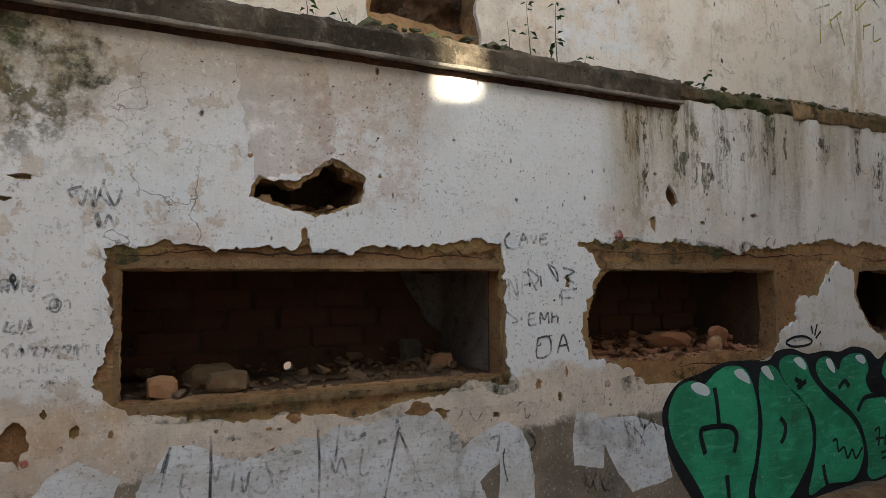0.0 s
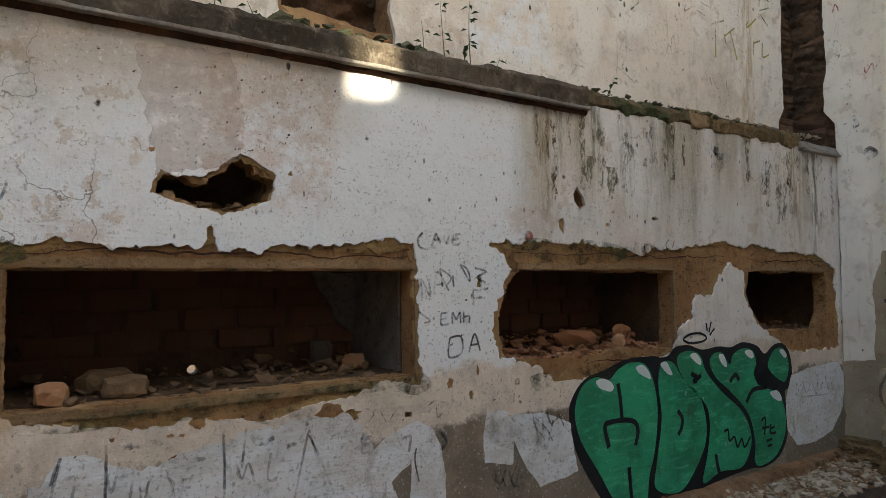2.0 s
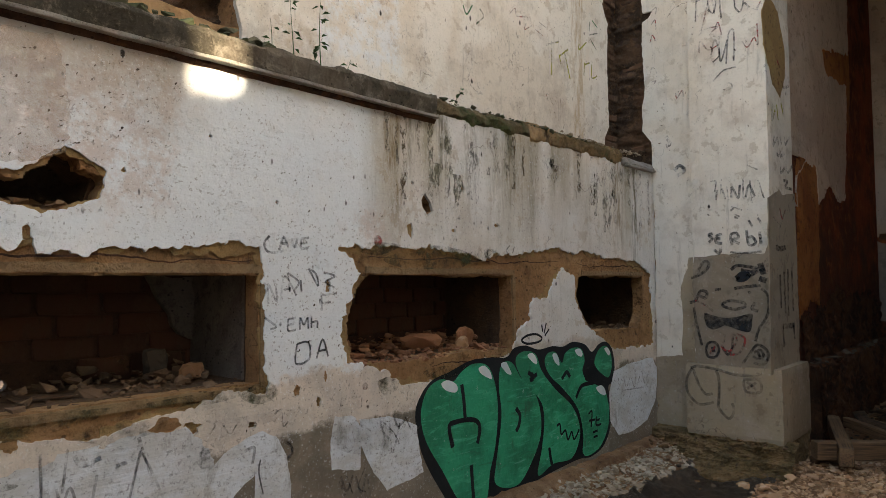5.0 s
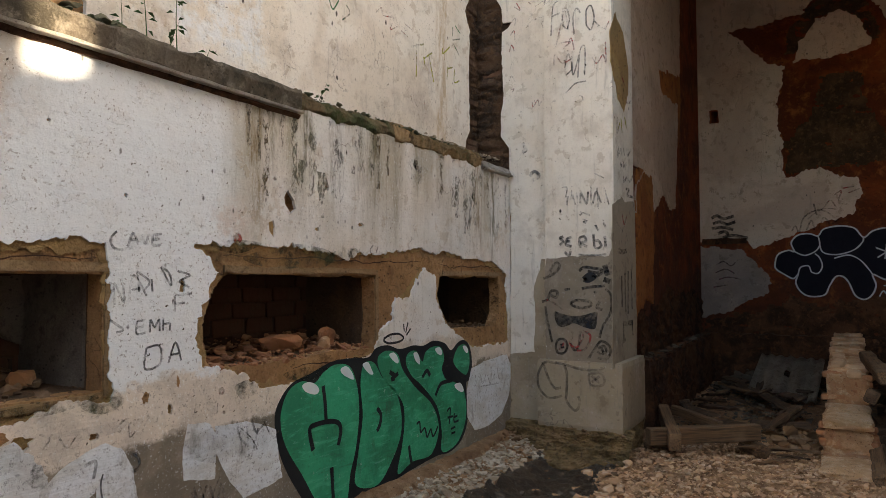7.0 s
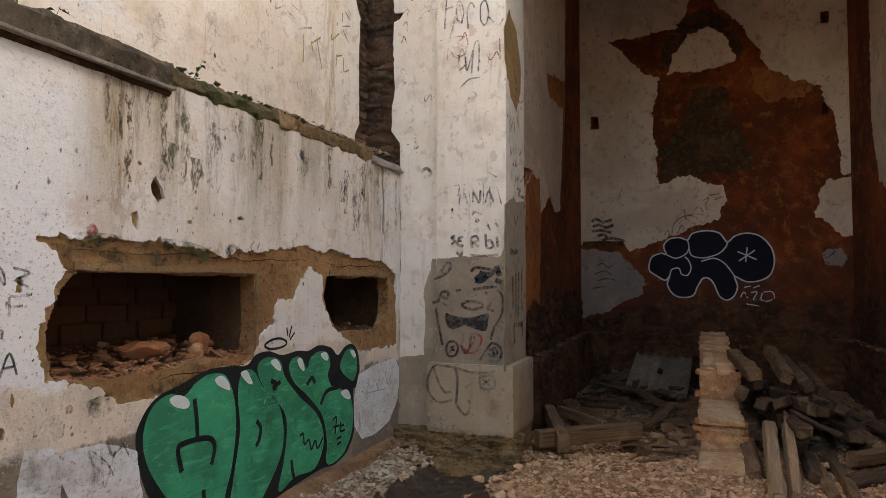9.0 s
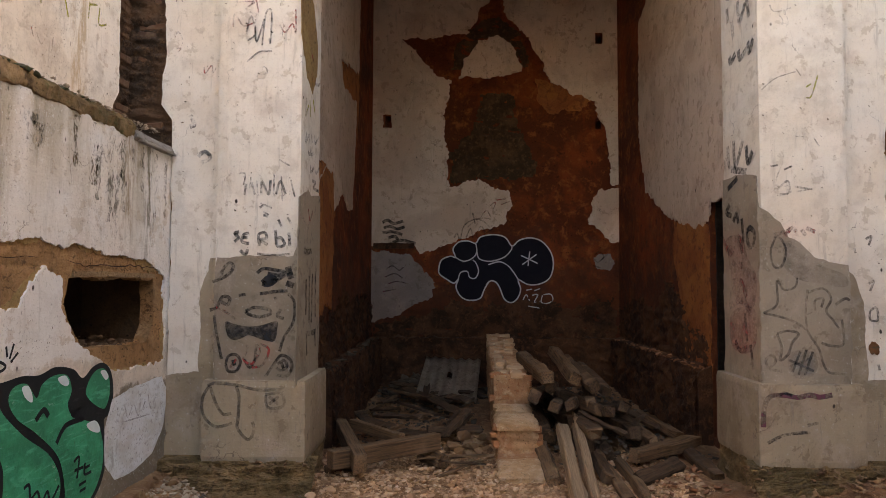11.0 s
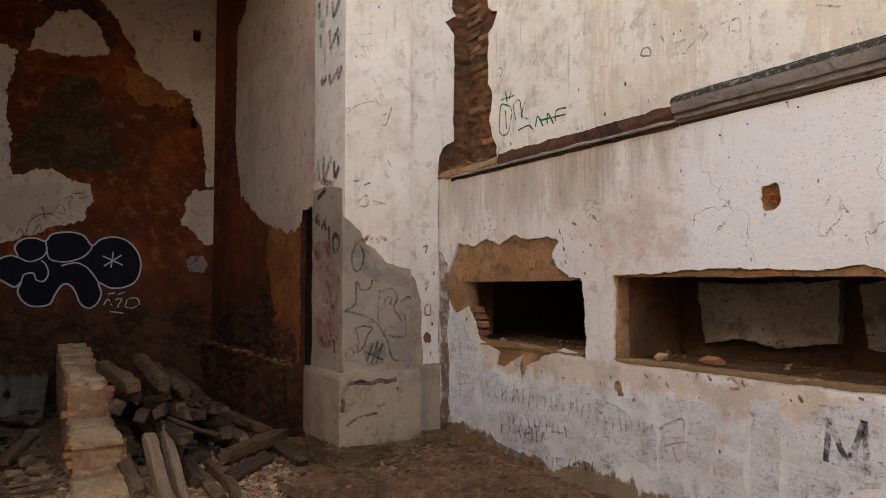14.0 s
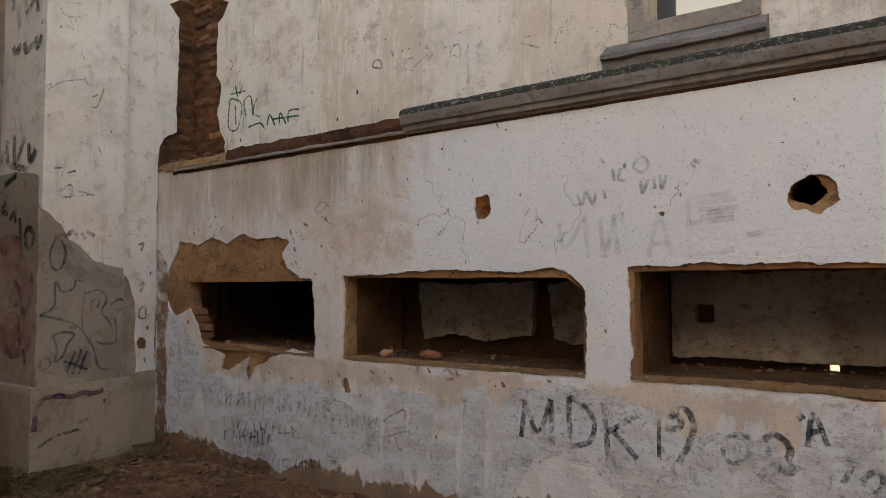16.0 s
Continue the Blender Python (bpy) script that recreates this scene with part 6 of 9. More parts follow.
WB = [mesh_of("brick", worn_box_bm(0.25, 0.13, 0.07, 0.016, 0.03, 40 + i * 2.1, 3), M_BRICK) for i in range(7)]
WB_RED = [mesh_of("brick", worn_box_bm(0.25, 0.13, 0.07, 0.014, 0.022, 60 + i * 2.1, 3), M_BRICK_FACE) for i in range(5)]
for k, (x0, x1, z0, z1) in enumerate(TERRACES[:3]):
    x = x0 + 0.10
    while x < x1 - 0.05:
        z = z0 + (z1 - z0) * (x - x0) / (x1 - x0)
        for s in (-1, 1):
            if k == 0 and rnd.random() < 0.62:
                brick(rnd.choice(WB), pose(x + rnd.uniform(-0.03, 0.03), wall_mid(x) + s * (0.09 + rnd.uniform(-0.02, 0.02)), z - 0.055 + rnd.uniform(-0.02, 0.015), rnd.uniform(-6, 6), rnd.uniform(-6, 6), rnd.choice((0, 90)) + rnd.uniform(-9, 9)), BODIES[k])
        x += 0.19
    drop = z0 - (TERRACES[k + 1][3] if k < 3 else 0.2)
    for r in range(int(drop / 0.078)):
        for s in (-0.135, 0.0, 0.135):
            if rnd.random() < 0.92:
                brick(rnd.choice(WB_RED), pose(x0 + 0.085 + rnd.uniform(-0.03, 0.03), wall_mid(x0) + s + rnd.uniform(-0.02, 0.02), z0 - 0.075 - 0.078 * r, rnd.uniform(-5, 5), rnd.uniform(-5, 5), 90 + rnd.uniform(-10, 10)), BODIES[k])
    x = x0 + 0.2
    while x < min(x1, x0 + 2.6) - 0.1:
        z = z0 + (z1 - z0) * (x - x0) / (x1 - x0)
        for r in range(4):
            for s in (-1, 1):
                if rnd.random() < 0.45 and z - 0.075 * (r + 1) > 0.2:
                    brick(rnd.choice(WB), pose(x + 0.13 * (r % 2) + rnd.uniform(-0.02, 0.02), wall_mid(x) + s * (0.125 + rnd.uniform(-0.012, 0.012)), z - 0.085 - 0.078 * r, rnd.uniform(-3, 3), rnd.uniform(-3, 3), rnd.uniform(-4, 4)), BODIES[k])
        x += 0.27

for k, (x, top, l, w, h) in enumerate(((8.76, 0.56, 0.60, 0.44, 0.085), (9.33, 0.575, 0.44, 0.42, 0.07), (7.90, 0.285, 0.66, 0.46, 0.11), (7.08, 0.19, 0.5, 0.40, 0.1))):
    bm = lumpy_box_bm(l, w * 0.94, h, 15, 0.03, 90 + k)
    for v in bm.verts:
        q = max(abs(v.co.x) / (l / 2), abs(v.co.y) / (w / 2))
        if v.co.z > h * 0.5:
            v.co.z -= 0.30 * h * max(0.0, q - 0.7) / 0.3
    bmesh.ops.translate(bm, verts=bm.verts, vec=(x, wall_mid(x), top - h))
    part("capping_block", bm, M_BRICK_CAP, brick_wall, "rounded worn block capping the stepped wall")

# ---- timbers ----
TIMBERS = [
    ((10.8, -0.06, 1.0), (9.0, -0.14, 0.94), 0.16, 0.16),
    ((11.0, -0.53, 1.03), (9.0, -0.43, 0.92), 0.16, 0.16),
    ((10.8, -0.68, 0.91), (8.9, -0.73, 0.86), 0.14, 0.14),
    ((11.0, -0.9, 0.81), (9.2, -0.86, 0.78), 0.12, 0.12),
    ((10.5, -0.26, 0.57), (8.9, -0.0, 0.77), 0.15, 0.15),
    ((10.5, -0.48, 0.61), (8.9, -0.2, 0.82), 0.12, 0.12),
    ((10.4, -0.5, 0.41), (8.6, -0.17, 0.68), 0.13, 0.13),
    ((10.4, -0.79, 0.52), (8.6, -0.38, 0.73), 0.12, 0.12),
    ((10.5, -1.03, 0.36), (8.7, -0.72, 0.65), 0.13, 0.13),
    ((10.6, -1.24, 0.38), (8.8, -0.9, 0.64), 0.13, 0.13),
    ((8.9, -0.42, 0.51), (8.3, -0.56, 0.49), 0.17, 0.14),
    ((8.4, -0.21, 0.54), (6.75, -0.11, 0.27), 0.13, 0.12),
    ((8.6, -0.07, 0.28), (7.5, -0.04, 0.26), 0.15, 0.12),
    ((8.9, -0.43, 0.52), (7.0, -0.26, 0.23), 0.09, 0.12),
    ((8.5, -0.56, 0.23), (7.6, -0.5, 0.24), 0.13, 0.1),
    ((8.7, -0.65, 0.19), (7.0, -0.57, 0.23), 0.1, 0.1),
    ((8.8, -0.84, 0.14), (7.1, -0.69, 0.25), 0.1, 0.1),
    ((7.7, -0.77, 0.21), (8.2, -1.31, 0.22), 0.16, 0.14),
    ((8.4, -0.93, 0.25), (9.0, -1.76, 0.28), 0.17, 0.14),
    ((8.7, -1.27, 0.31), (10.2, -1.25, 0.31), 0.13, 0.13),
    ((8.9, -1.63, 0.2), (7.9, -1.6, 0.19), 0.14, 0.12),
    ((10.6, -1.57, 0.27), (9.4, -1.7, 0.23), 0.12, 0.1),
    ((7.74, 1.98, 0.355), (8.52, 1.02, 0.355), 0.135, 0.19),
    ((9.18, 2.13, 0.36), (7.58, 1.68, 0.36), 0.135, 0.19),
    ((9.2, 2.01, 0.385), (8.47, 1.38, 0.385), 0.08, 0.12),
    ((7.9, 2.03, 0.21), (8.1, 1.85, 0.15), 0.14, 0.12),
    ((11.5, 1.73, 0.23), (10.2, 0.96, 0.27), 0.1, 0.04),
    ((7.9, 1.03, 0.16), (8.4, 0.59, 0.19), 0.06, 0.03),
    ((8.3, 1.21, 0.23), (8.6, 0.47, 0.2), 0.09, 0.03),
    ((8.2, 0.98, 0.23), (8.3, 0.54, 0.18), 0.07, 0.02),
    ((12.2, 1.88, 0.3), (11.6, 1.24, 0.27), 0.12, 0.04),
    ((10.8, 2.12, 0.17), (12.0, 1.77, 0.24), 0.1, 0.05),
    ((9.0, 0.94, 0.31), (9.6, 0.69, 0.46), 0.14, 0.05),
    ((8.72, 1.2, 0.19), (8.32, 0.98, 0.2), 0.15, 0.17),
]
TRUSS = (23, 24, 25)    # straight members of a fallen roof truss


def timber(a, b, w, h, seed):
    a, b = Vector(a), Vector(b)
    l = (b - a).length
    bm = worn_box_bm(l, w, h, 0.008, 0.007, seed, 7) if seed in TRUSS else worn_box_bm(l, w, h, min(w, h) * 0.12, 0.02, seed, 7)
    thick = min(w, h) > 0.085
    if seed not in TRUSS:
        for v in bm.verts:
            if abs(v.co.x) > l * 0.47:
                v.co.x += 0.07 * noise.noise(v.co * 23 + Vector((seed, 0, 3)))
                v.co.z += 0.02 * noise.noise(v.co * 19 + Vector((2, seed, 5)))
    ob = part("timber_beam" if thick else "wooden_board", bm, M_WOOD_PALE if seed in (12, 14) else M_WOOD if seed in TRUSS else M_WOOD if seed % 3 and not 4 <= seed <= 11 and not 60 <= seed < 70 else M_WOOD_DARK)
    x = (b - a).normalized()
    y = Vector((0, 0, 1)).cross(x).normalized()
    z = x.cross(y)
    m = Matrix((x, y, z)).transposed().to_4x4()
    m.translation = (a + b) / 2
    ob.matrix_world = m @ pose(0, 0, -h / 2, 0 if seed in TRUSS else (seed * 37) % 61 - 30 if thick and a.y < 0.4 else (seed * 37) % 37 - 18)
    big = "squared member of a fallen roof truss" if seed in TRUSS else "weathered squared timber beam" if thick else "splintered weathered board"
    return tagged(ob, big + (" lying on the chancel rubble" if a.y > 0.4 else " heaped beside the brick wall"), "beam" if thick else "board", "fallen timbers")


for i, (a, b, w, h) in enumerate(TIMBERS):
    j1, j2 = [Vector((rnd.uniform(-0.12, 0.12), rnd.uniform(-0.04, 0.04), rnd.uniform(-0.03, 0.03))) * (1 if i < 11 else 0.0 if i + 1 in TRUSS else 0.2) for _ in range(2)]
    timber(Vector(a) + j1, Vector(b) + j2, w * 0.88, h * 0.88, i + 1)
# Inner heap beams: dark wood puts the shade of the gaps into colour.
for i, (x, y, z, yaw, l, w) in enumerate(((9.5, -0.35, 0.50, 5, 1.5, 0.15), (9.6, -0.62, 0.46, -4, 1.7, 0.14), (9.8, -0.95, 0.36, 8, 1.8, 0.14), (9.7, -0.2, 0.34, -3, 1.8, 0.15), (9.9, -1.15, 0.22, 3, 1.9, 0.15), (9.6, -0.5, 0.26, 2, 1.9, 0.17),
                                         (9.5, -0.85, 0.2, -6, 1.8, 0.16), (9.4, -0.55, 0.62, 14, 1.2, 0.13), (9.6, -0.75, 0.66, -9, 1.3, 0.13))):
    d = Vector((math.cos(radians(yaw)), math.sin(radians(yaw)), 0)) * l / 2
    timber(Vector((x, y, z)) - d, Vector((x, y, z)) + d, w, w, 60 + i)

r2 = random.Random(77)
for i in range(22):
    x, y = r2.uniform(9.2, 12.6), r2.uniform(0.75, 2.0)
    a, l = radians(r2.uniform(-35, 100)), r2.uniform(0.5, 1.3)
    d = Vector((math.cos(a), math.sin(a), r2.uniform(-0.16, 0.16))) * l / 2
    c = Vector((x, y, ground_height(x, y) + 0.10 + r2.uniform(0, 0.16)))
    if c.y + d.y < 2.2 and c.y - d.y < 2.2 and c.y + d.y > 0.5 and c.y - d.y > 0.5:
        timber(c - d, c + d, r2.uniform(0.06, 0.14), r2.uniform(0.018, 0.04), 90 + 3 * i)
for i in range(16):
    x, y = r2.uniform(8.6, 10.6), r2.uniform(-1.5, -0.1)
    a, l = radians(r2.uniform(-40, 40)), r2.uniform(0.4, 0.9)
    d = Vector((math.cos(a), math.sin(a), r2.uniform(-0.25, 0.25))) * l / 2
    c = Vector((x, y, 0.30 + 0.42 * max(0, 1 - abs(y + 0.5) / 0.9) * r2.random()))
    timber(c - d, c + d, r2.uniform(0.05, 0.11), r2.uniform(0.025, 0.06), 90 + 3 * i)
rubble("rubble", "dark splintered debris between the heaped beams", "rubble", 420, heap(9.6, -0.65, 1.3, 0.75, 0.5), (0.03, 0.16), M_STONE_DARK, 71)
rubble("rubble", "broken tiles and bricks beside the low wall", "rubble", 46, heap(9.2, 0.72, 0.5, 0.25, 0.22), (0.08, 0.26), M_STONE_DIRT, 72)
rubble("rubble", "earth and stones lying on the chancel footing ledge", "rubble", 120, lambda r: (r.uniform(9.5, 13.6), -2.1 + r.uniform(0.0, 0.14), 0.98), (0.03, 0.12), M_STONE_RED, 73)
rubble("rubble", "earth and stones lying on the chancel footing ledge", "rubble", 90, lambda r: (r.uniform(9.2, 13.6), 2.38 - r.uniform(0.0, 0.14), 0.98), (0.03, 0.14), M_STONE_DARK, 74)

# ---- corrugated sheet ----
bm = bmesh.new()
rows = []
for i in range(9):
    r = []
    for j in range(61):
        u, v = j / 60 * 0.92, i / 8 * 1.5
        zz = 0.018 * math.cos(u / 0.146 * 2 * math.pi)
        vv = v + (0.05 * noise.noise(Vector((u * 5, 0, 1))) if i in (0, 8) else 0)
        if i == 0 and u < 0.14:
            vv += 0.32
        r.append(bm.verts.new((u, vv, zz)))
    rows.append(r)
for i in range(8):
    for j in range(60):
        if not (i == 4 and 27 <= j <= 31):
            bm.faces.new((rows[i][j], rows[i][j + 1], rows[i + 1][j + 1], rows[i + 1][j]))
bmesh.ops.solidify(bm, geom=bm.faces, thickness=0.008)
sheet = part("corrugated_sheet", bm, M_ROOFSHEET, smooth=True)
o, ux, vx = Vector((11.68, 1.46, 0.24)), Vector((0.02, -1, -0.03)).normalized(), Vector((1.42, -0.24, 0.5)).normalized()
nz = ux.cross(vx)
m = Matrix((ux, vx, nz)).transposed().to_4x4()
m.translation = o
sheet.matrix_world = m
tagged(sheet, "grey corrugated fibre-cement roofing sheet leaning on debris", "roofing sheet")
rubble("rubble", "dark debris under the roofing sheet", "rubble", 350, heap(12.9, 1.2, 0.9, 0.9, 0.5), (0.05, 0.25), M_STONE_DARK, 21)

# ---- weeds on the ledge ----
def weed(x, y, h, n, seed):
    r = random.Random(seed)
    w = thing("weed", "thin green weed with small leaves growing from the ledge", "plant", "weeds on the ledge")
    bm = bmesh.new()
    tip = None
    prev = None
    for i in range(7):
        t = i / 6
        c = Vector((x + 0.04 * math.sin(t * 2 + seed), y - 0.05 * t, 3.21 + h * t))
        ring = [bm.verts.new(c + Vector((math.cos(a), math.sin(a), 0)) * 0.004 * (1.2 - t)) for a in (0, 2.1, 4.2)]
        if prev:
            for k in range(3):
                bm.faces.new((prev[k], prev[(k + 1) % 3], ring[(k + 1) % 3], ring[k]))
        prev = ring
    stem = part("stem", bm, M_LEAF, w)
    for i in range(n):
        t = r.uniform(0.15, 1.0)
        c = Vector((x + 0.04 * math.sin(t * 2 + seed), y - 0.05 * t, 3.21 + h * t))
        a, l = r.uniform(0, 6.28), r.uniform(0.03, 0.065)
        d = Vector((math.cos(a), math.sin(a), r.uniform(-0.5, 0.4))).normalized()
        s = d.cross(Vector((0, 0, 1))).normalized() * l * 0.28
        bm = bmesh.new()
        q = [c + d * 0.012, c + d * (0.012 + l * 0.5) + s + Vector((0, 0, 0.006)), c + d * (0.012 + l) + Vector((0, 0, -0.01)), c + d * (0.012 + l * 0.5) - s + Vector((0, 0, 0.006)), c]
        vv = [bm.verts.new(p) for p in q]
        bm.faces.new(vv[:3])
        bm.faces.new((vv[0], vv[2], vv[3]))
        bmesh.ops.solidify(bm, geom=bm.faces, thickness=0.001)
        part("leaf", bm, M_LEAF, stem)


for x, y, h, n, k in ((2.84, 3.62, 0.28, 9, 1), (3.0, 3.6, 0.42, 10, 2), (3.22, 3.58, 0.5, 12, 3), (3.14, 3.5, 0.2, 8, 4), (4.5, 3.6, 0.22, 7, 5), (3.35, 3.55, 0.14, 7, 6), (1.55, 3.45, 0.12, 9, 7), (1.75, 3.45, 0.10, 7, 8)):
    weed(x, y, h, n, k)
rubble("rubble", "dark earth and stones slumped on the ledge below the blocked window", "rubble", 160, shelf(2.0, 2.9, 3.42, 3.75, 3.22, 0.2), (0.04, 0.16), M_MOSS_STONE, 22)
rubble("rubble", "crumbs of white plaster on the broken ledge", "rubble", 260, shelf(5.6, 7.2, 3.35, 3.6, 3.235, 0.05), (0.012, 0.06), M_STONE_PALE, 23)
rubble("rubble", "mossy crumbs on the broken ledge", "rubble", 320, shelf(4.0, 6.3, 3.37, 3.6, 3.225, 0.03), (0.015, 0.06), M_MOSS_STONE, 24)
rubble("rubble", "earth crumbs at the broken end of the ledge", "rubble", 90, shelf(6.5, 7.4, -2.95, -3.25, 3.2, 0.05), (0.02, 0.08), M_STONE_RED, 25)

# ---- moss and damp on the plaster ----
stain = thing("moss_patch", "green-black moss and damp stains on the old wall", "moss", kind="structure")
for pts, mat, d in (([(3.55, 2.10), (3.8, 2.16), (4.1, 2.17), (4.2, 2.10), (4.0, 2.04), (3.7, 2.05)], M_MOSSPATCH, 0.006), ([(1.75, 1.30), (1.9, 1.36), (2.12, 1.37), (2.16, 1.29), (1.95, 1.25)], M_DAMP, 0.005), ([(1.3, 1.36), (1.5, 1.41), (1.9, 1.41), (1.8, 1.36), (1.5, 1.33)], M_MOSSPATCH, 0.005),
                    ([(3.5, 1.34), (3.62, 1.36), (3.68, 1.29), (3.56, 1.25)], M_MOSSPATCH, 0.004), ([(0.66, 1.5), (0.76, 1.56), (0.77, 1.7), (0.70, 1.72)], M_DAMP, 0.005), ([(2.55, 1.38), (2.7, 1.44), (2.78, 1.36), (2.66, 1.32)], M_MOSSPATCH, 0.004),
                    ([(0.85, 1.385), (1.2, 1.40), (1.5, 1.39), (1.2, 1.34), (0.95, 1.34)], M_MOSSPATCH, 0.005), ([(2.0, 1.40), (2.4, 1.42), (2.66, 1.41), (2.4, 1.36)], M_MOSSPATCH, 0.005), ([(3.3, 2.16), (3.45, 2.2), (3.7, 2.19), (3.5, 2.12)], M_MOSSPATCH, 0.006), ([(4.3, 2.1), (4.5, 2.19), (4.75, 2.18), (4.6, 2.08)], M_MOSSPATCH, 0.006), ([(3.9, 1.36), (4.2, 1.38), (4.4, 1.33), (4.1, 1.29)], M_MOSSPATCH, 0.005), ([(0.7, 2.06), (0.8, 2.1), (0.86, 2.05), (0.78, 2.02)], M_MOSSPATCH, 0.005), ([(4.35, 2.16), (4.5, 2.2), (4.7, 2.17), (4.5, 2.12)], M_DAMP, 0.005), ([(3.85, 2.15), (4.02, 2.2), (4.34, 2.17), (4.4, 2.10), (4.22, 2.035), (4.02, 2.06)], M_MOSSPATCH, 0.0075), ([(3.2, 2.10), (3.45, 2.15), (3.66, 2.16), (3.5, 2.10), (3.3, 2.06)], M_DAMP, 0.0075)):
    part("stain", blob_bm(on_a, pts, d), mat, stain)
for i, (u, v, a, c) in enumerate(((1.516, 1.318, 0.035, 0.037), (2.158, 1.30, 0.073, 0.046), (1.17, 1.285, 0.013, 0.009), (1.40, 1.272, 0.018, 0.008), (1.45, 1.268, 0.018, 0.008), (0.75, 1.32, 0.012, 0.02), (2.9, 1.36, 0.02, 0.03), (3.1, 1.42, 0.012, 0.03))):
    part("chip", blob_bm(on_a, pit(u, v, a, c, 60 + i), 0.003, raw=True), M_CORE, stain, "brown earth where the plaster has chipped")

def chip_marks(label, plane, n, spot, sizes, material, seed, d=0.0035):
    """Many small dark nicks where the skin of the plaster has come off."""
    r = random.Random(seed)
    vs, fs = [], []
    for _ in range(n):
        u, v = spot(r)
        a = sizes[0] * (sizes[1] / sizes[0]) ** (r.random() ** 2.0)
        b, turn, m = a * r.uniform(0.2, 0.6), r.uniform(0.2, 1.3), r.randint(5, 8)
        k = len(vs)
        for i in range(m):
            t = i * 2 * math.pi / m + r.uniform(-0.25, 0.25)
            x, y = a * math.cos(t) * r.uniform(0.6, 1.1), b * math.sin(t) * r.uniform(0.6, 1.1)
            vs.append(plane(u + x * math.cos(turn) - y * math.sin(turn), v + x * math.sin(turn) + y * math.cos(turn), d))
        fs.append(list(range(k, k + m)))
    me = bpy.data.meshes.new("chip_marks")
    me.from_pydata(vs, [], fs)
    me.materials.append(material)
    ob = new("chip_marks", me)
    ob.parent = stain
    ob["label"] = label


def cloud(boxes):
    """Places spread over weighted rectangles."""
    def spot(r):
        u0, v0, u1, v1 = r.choice(boxes)
        return r.uniform(u0, u1), r.uniform(v0, v1)
    return spot


NICKS = "small dark nicks in the plaster"
chip_marks(NICKS, on_a, 240, cloud([(0.4, 2.15, 5.0, 3.0), (1.1, 2.4, 2.3, 3.0), (1.5, 2.5, 2.2, 3.02), (3.5, 2.15, 7.2, 3.0), (2.7, 2.1, 3.9, 2.6)]), (0.004, 0.012), M_NICK, 1)
chip_marks(NICKS, on_a, 160, cloud([(0.4, 1.05, 3.6, 1.36), (2.7, 1.4, 3.2, 2.15), (5.3, 1.45, 5.9, 1.75), (3.2, 0.9, 3.9, 1.3)]), (0.003, 0.012), M_NICK, 2)
chip_marks(NICKS, on_b, 120, cloud([(0.5, 2.1, 5.2, 3.0), (3.5, 2.1, 7.4, 3.04), (4.2, 2.4, 7.4, 3.04), (5.2, 2.45, 7.4, 3.04), (2.7, 1.1, 7.0, 1.38)]), (0.004, 0.015), M_NICK, 3)
chip_marks(NICKS, on_ua, 110, cloud([(2.8, 3.3, 7.0, 5.2), (5.2, 3.4, 7.1, 5.2)]), (0.004, 0.014), M_NICK, 4)
chip_marks(NICKS, on_ub, 110, cloud([(2.9, 3.3, 6.9, 5.2), (3.0, 3.6, 5.0, 4.6)]), (0.004, 0.015), M_NICK, 5)
chip_marks(NICKS, on_pier, 60, cloud([(2.16, 2.2, 2.82, 4.9)]), (0.004, 0.014), M_NICK, 6, 0.006)
chip_marks(NICKS, on_pier, 60, cloud([(-2.36, 2.4, -1.70, 4.9)]), (0.004, 0.014), M_NICK, 7, 0.006)
chip_marks(NICKS, on_end, 36, cloud([(2.9, 2.2, 3.34, 4.8)]), (0.004, 0.014), M_NICK, 8)
chip_marks(NICKS, on_end, 40, cloud([(-2.85, 1.3, -2.45, 4.8), (-2.9, 2.2, -2.75, 3.2)]), (0.004, 0.016), M_NICK, 9)
chip_marks("brown spots of bare earth", on_b, 60, cloud([(2.7, 1.15, 6.8, 1.4), (5.0, 2.0, 5.6, 2.5), (6.4, 2.4, 7.4, 2.6)]), (0.012, 0.04), M_CORE, 10)
for k, (plane, pts, mat) in enumerate((
        (on_a, [(1.232, 2.985), (1.44, 2.999), (1.67, 3.02), (1.712, 2.73), (1.71, 2.53), (1.62, 2.50), (1.55, 2.46), (1.33, 2.41), (1.29, 2.62)], M_PINKCOAT),
        (on_a, [(0.3, 2.7), (0.55, 2.62), (0.62, 2.72), (0.75, 2.80), (0.82, 3.0), (0.3, 3.05)], M_MOSSPATCH),
        (on_a, [(0.3, 2.95), (0.8, 2.96), (1.2, 3.0), (1.2, 3.05), (0.3, 3.06)], M_DAMP))):
    part("stain", blob_bm(plane, rag(pts, 0.03, 0.02, 70 + k), 0.0009, raw=True), mat, stain)


def drip(u, top, foot, width, material, k):
    """A water run that frays downwards."""
    pts, n_ = [], max(6, int((top - foot) / 0.025))
    for s_ in (1, -1):
        side_ = []
        for i in range(n_ + 1):
            t = i / n_
            v = top + (foot - top) * t
            w = width * (0.9 - 0.35 * t + 0.9 * noise.noise(Vector((u * 9, v * 13, k + s_)))) * 0.9
            side_.append((u + 0.012 * noise.noise(Vector((u, v * 5, 3))) + s_ * max(0.003, w), v))
        pts += side_ if s_ > 0 else side_[::-1]
    part("stain", blob_bm(on_a, pts, 0.0015 + 0.0006 * (k % 4), raw=True), material, stain)


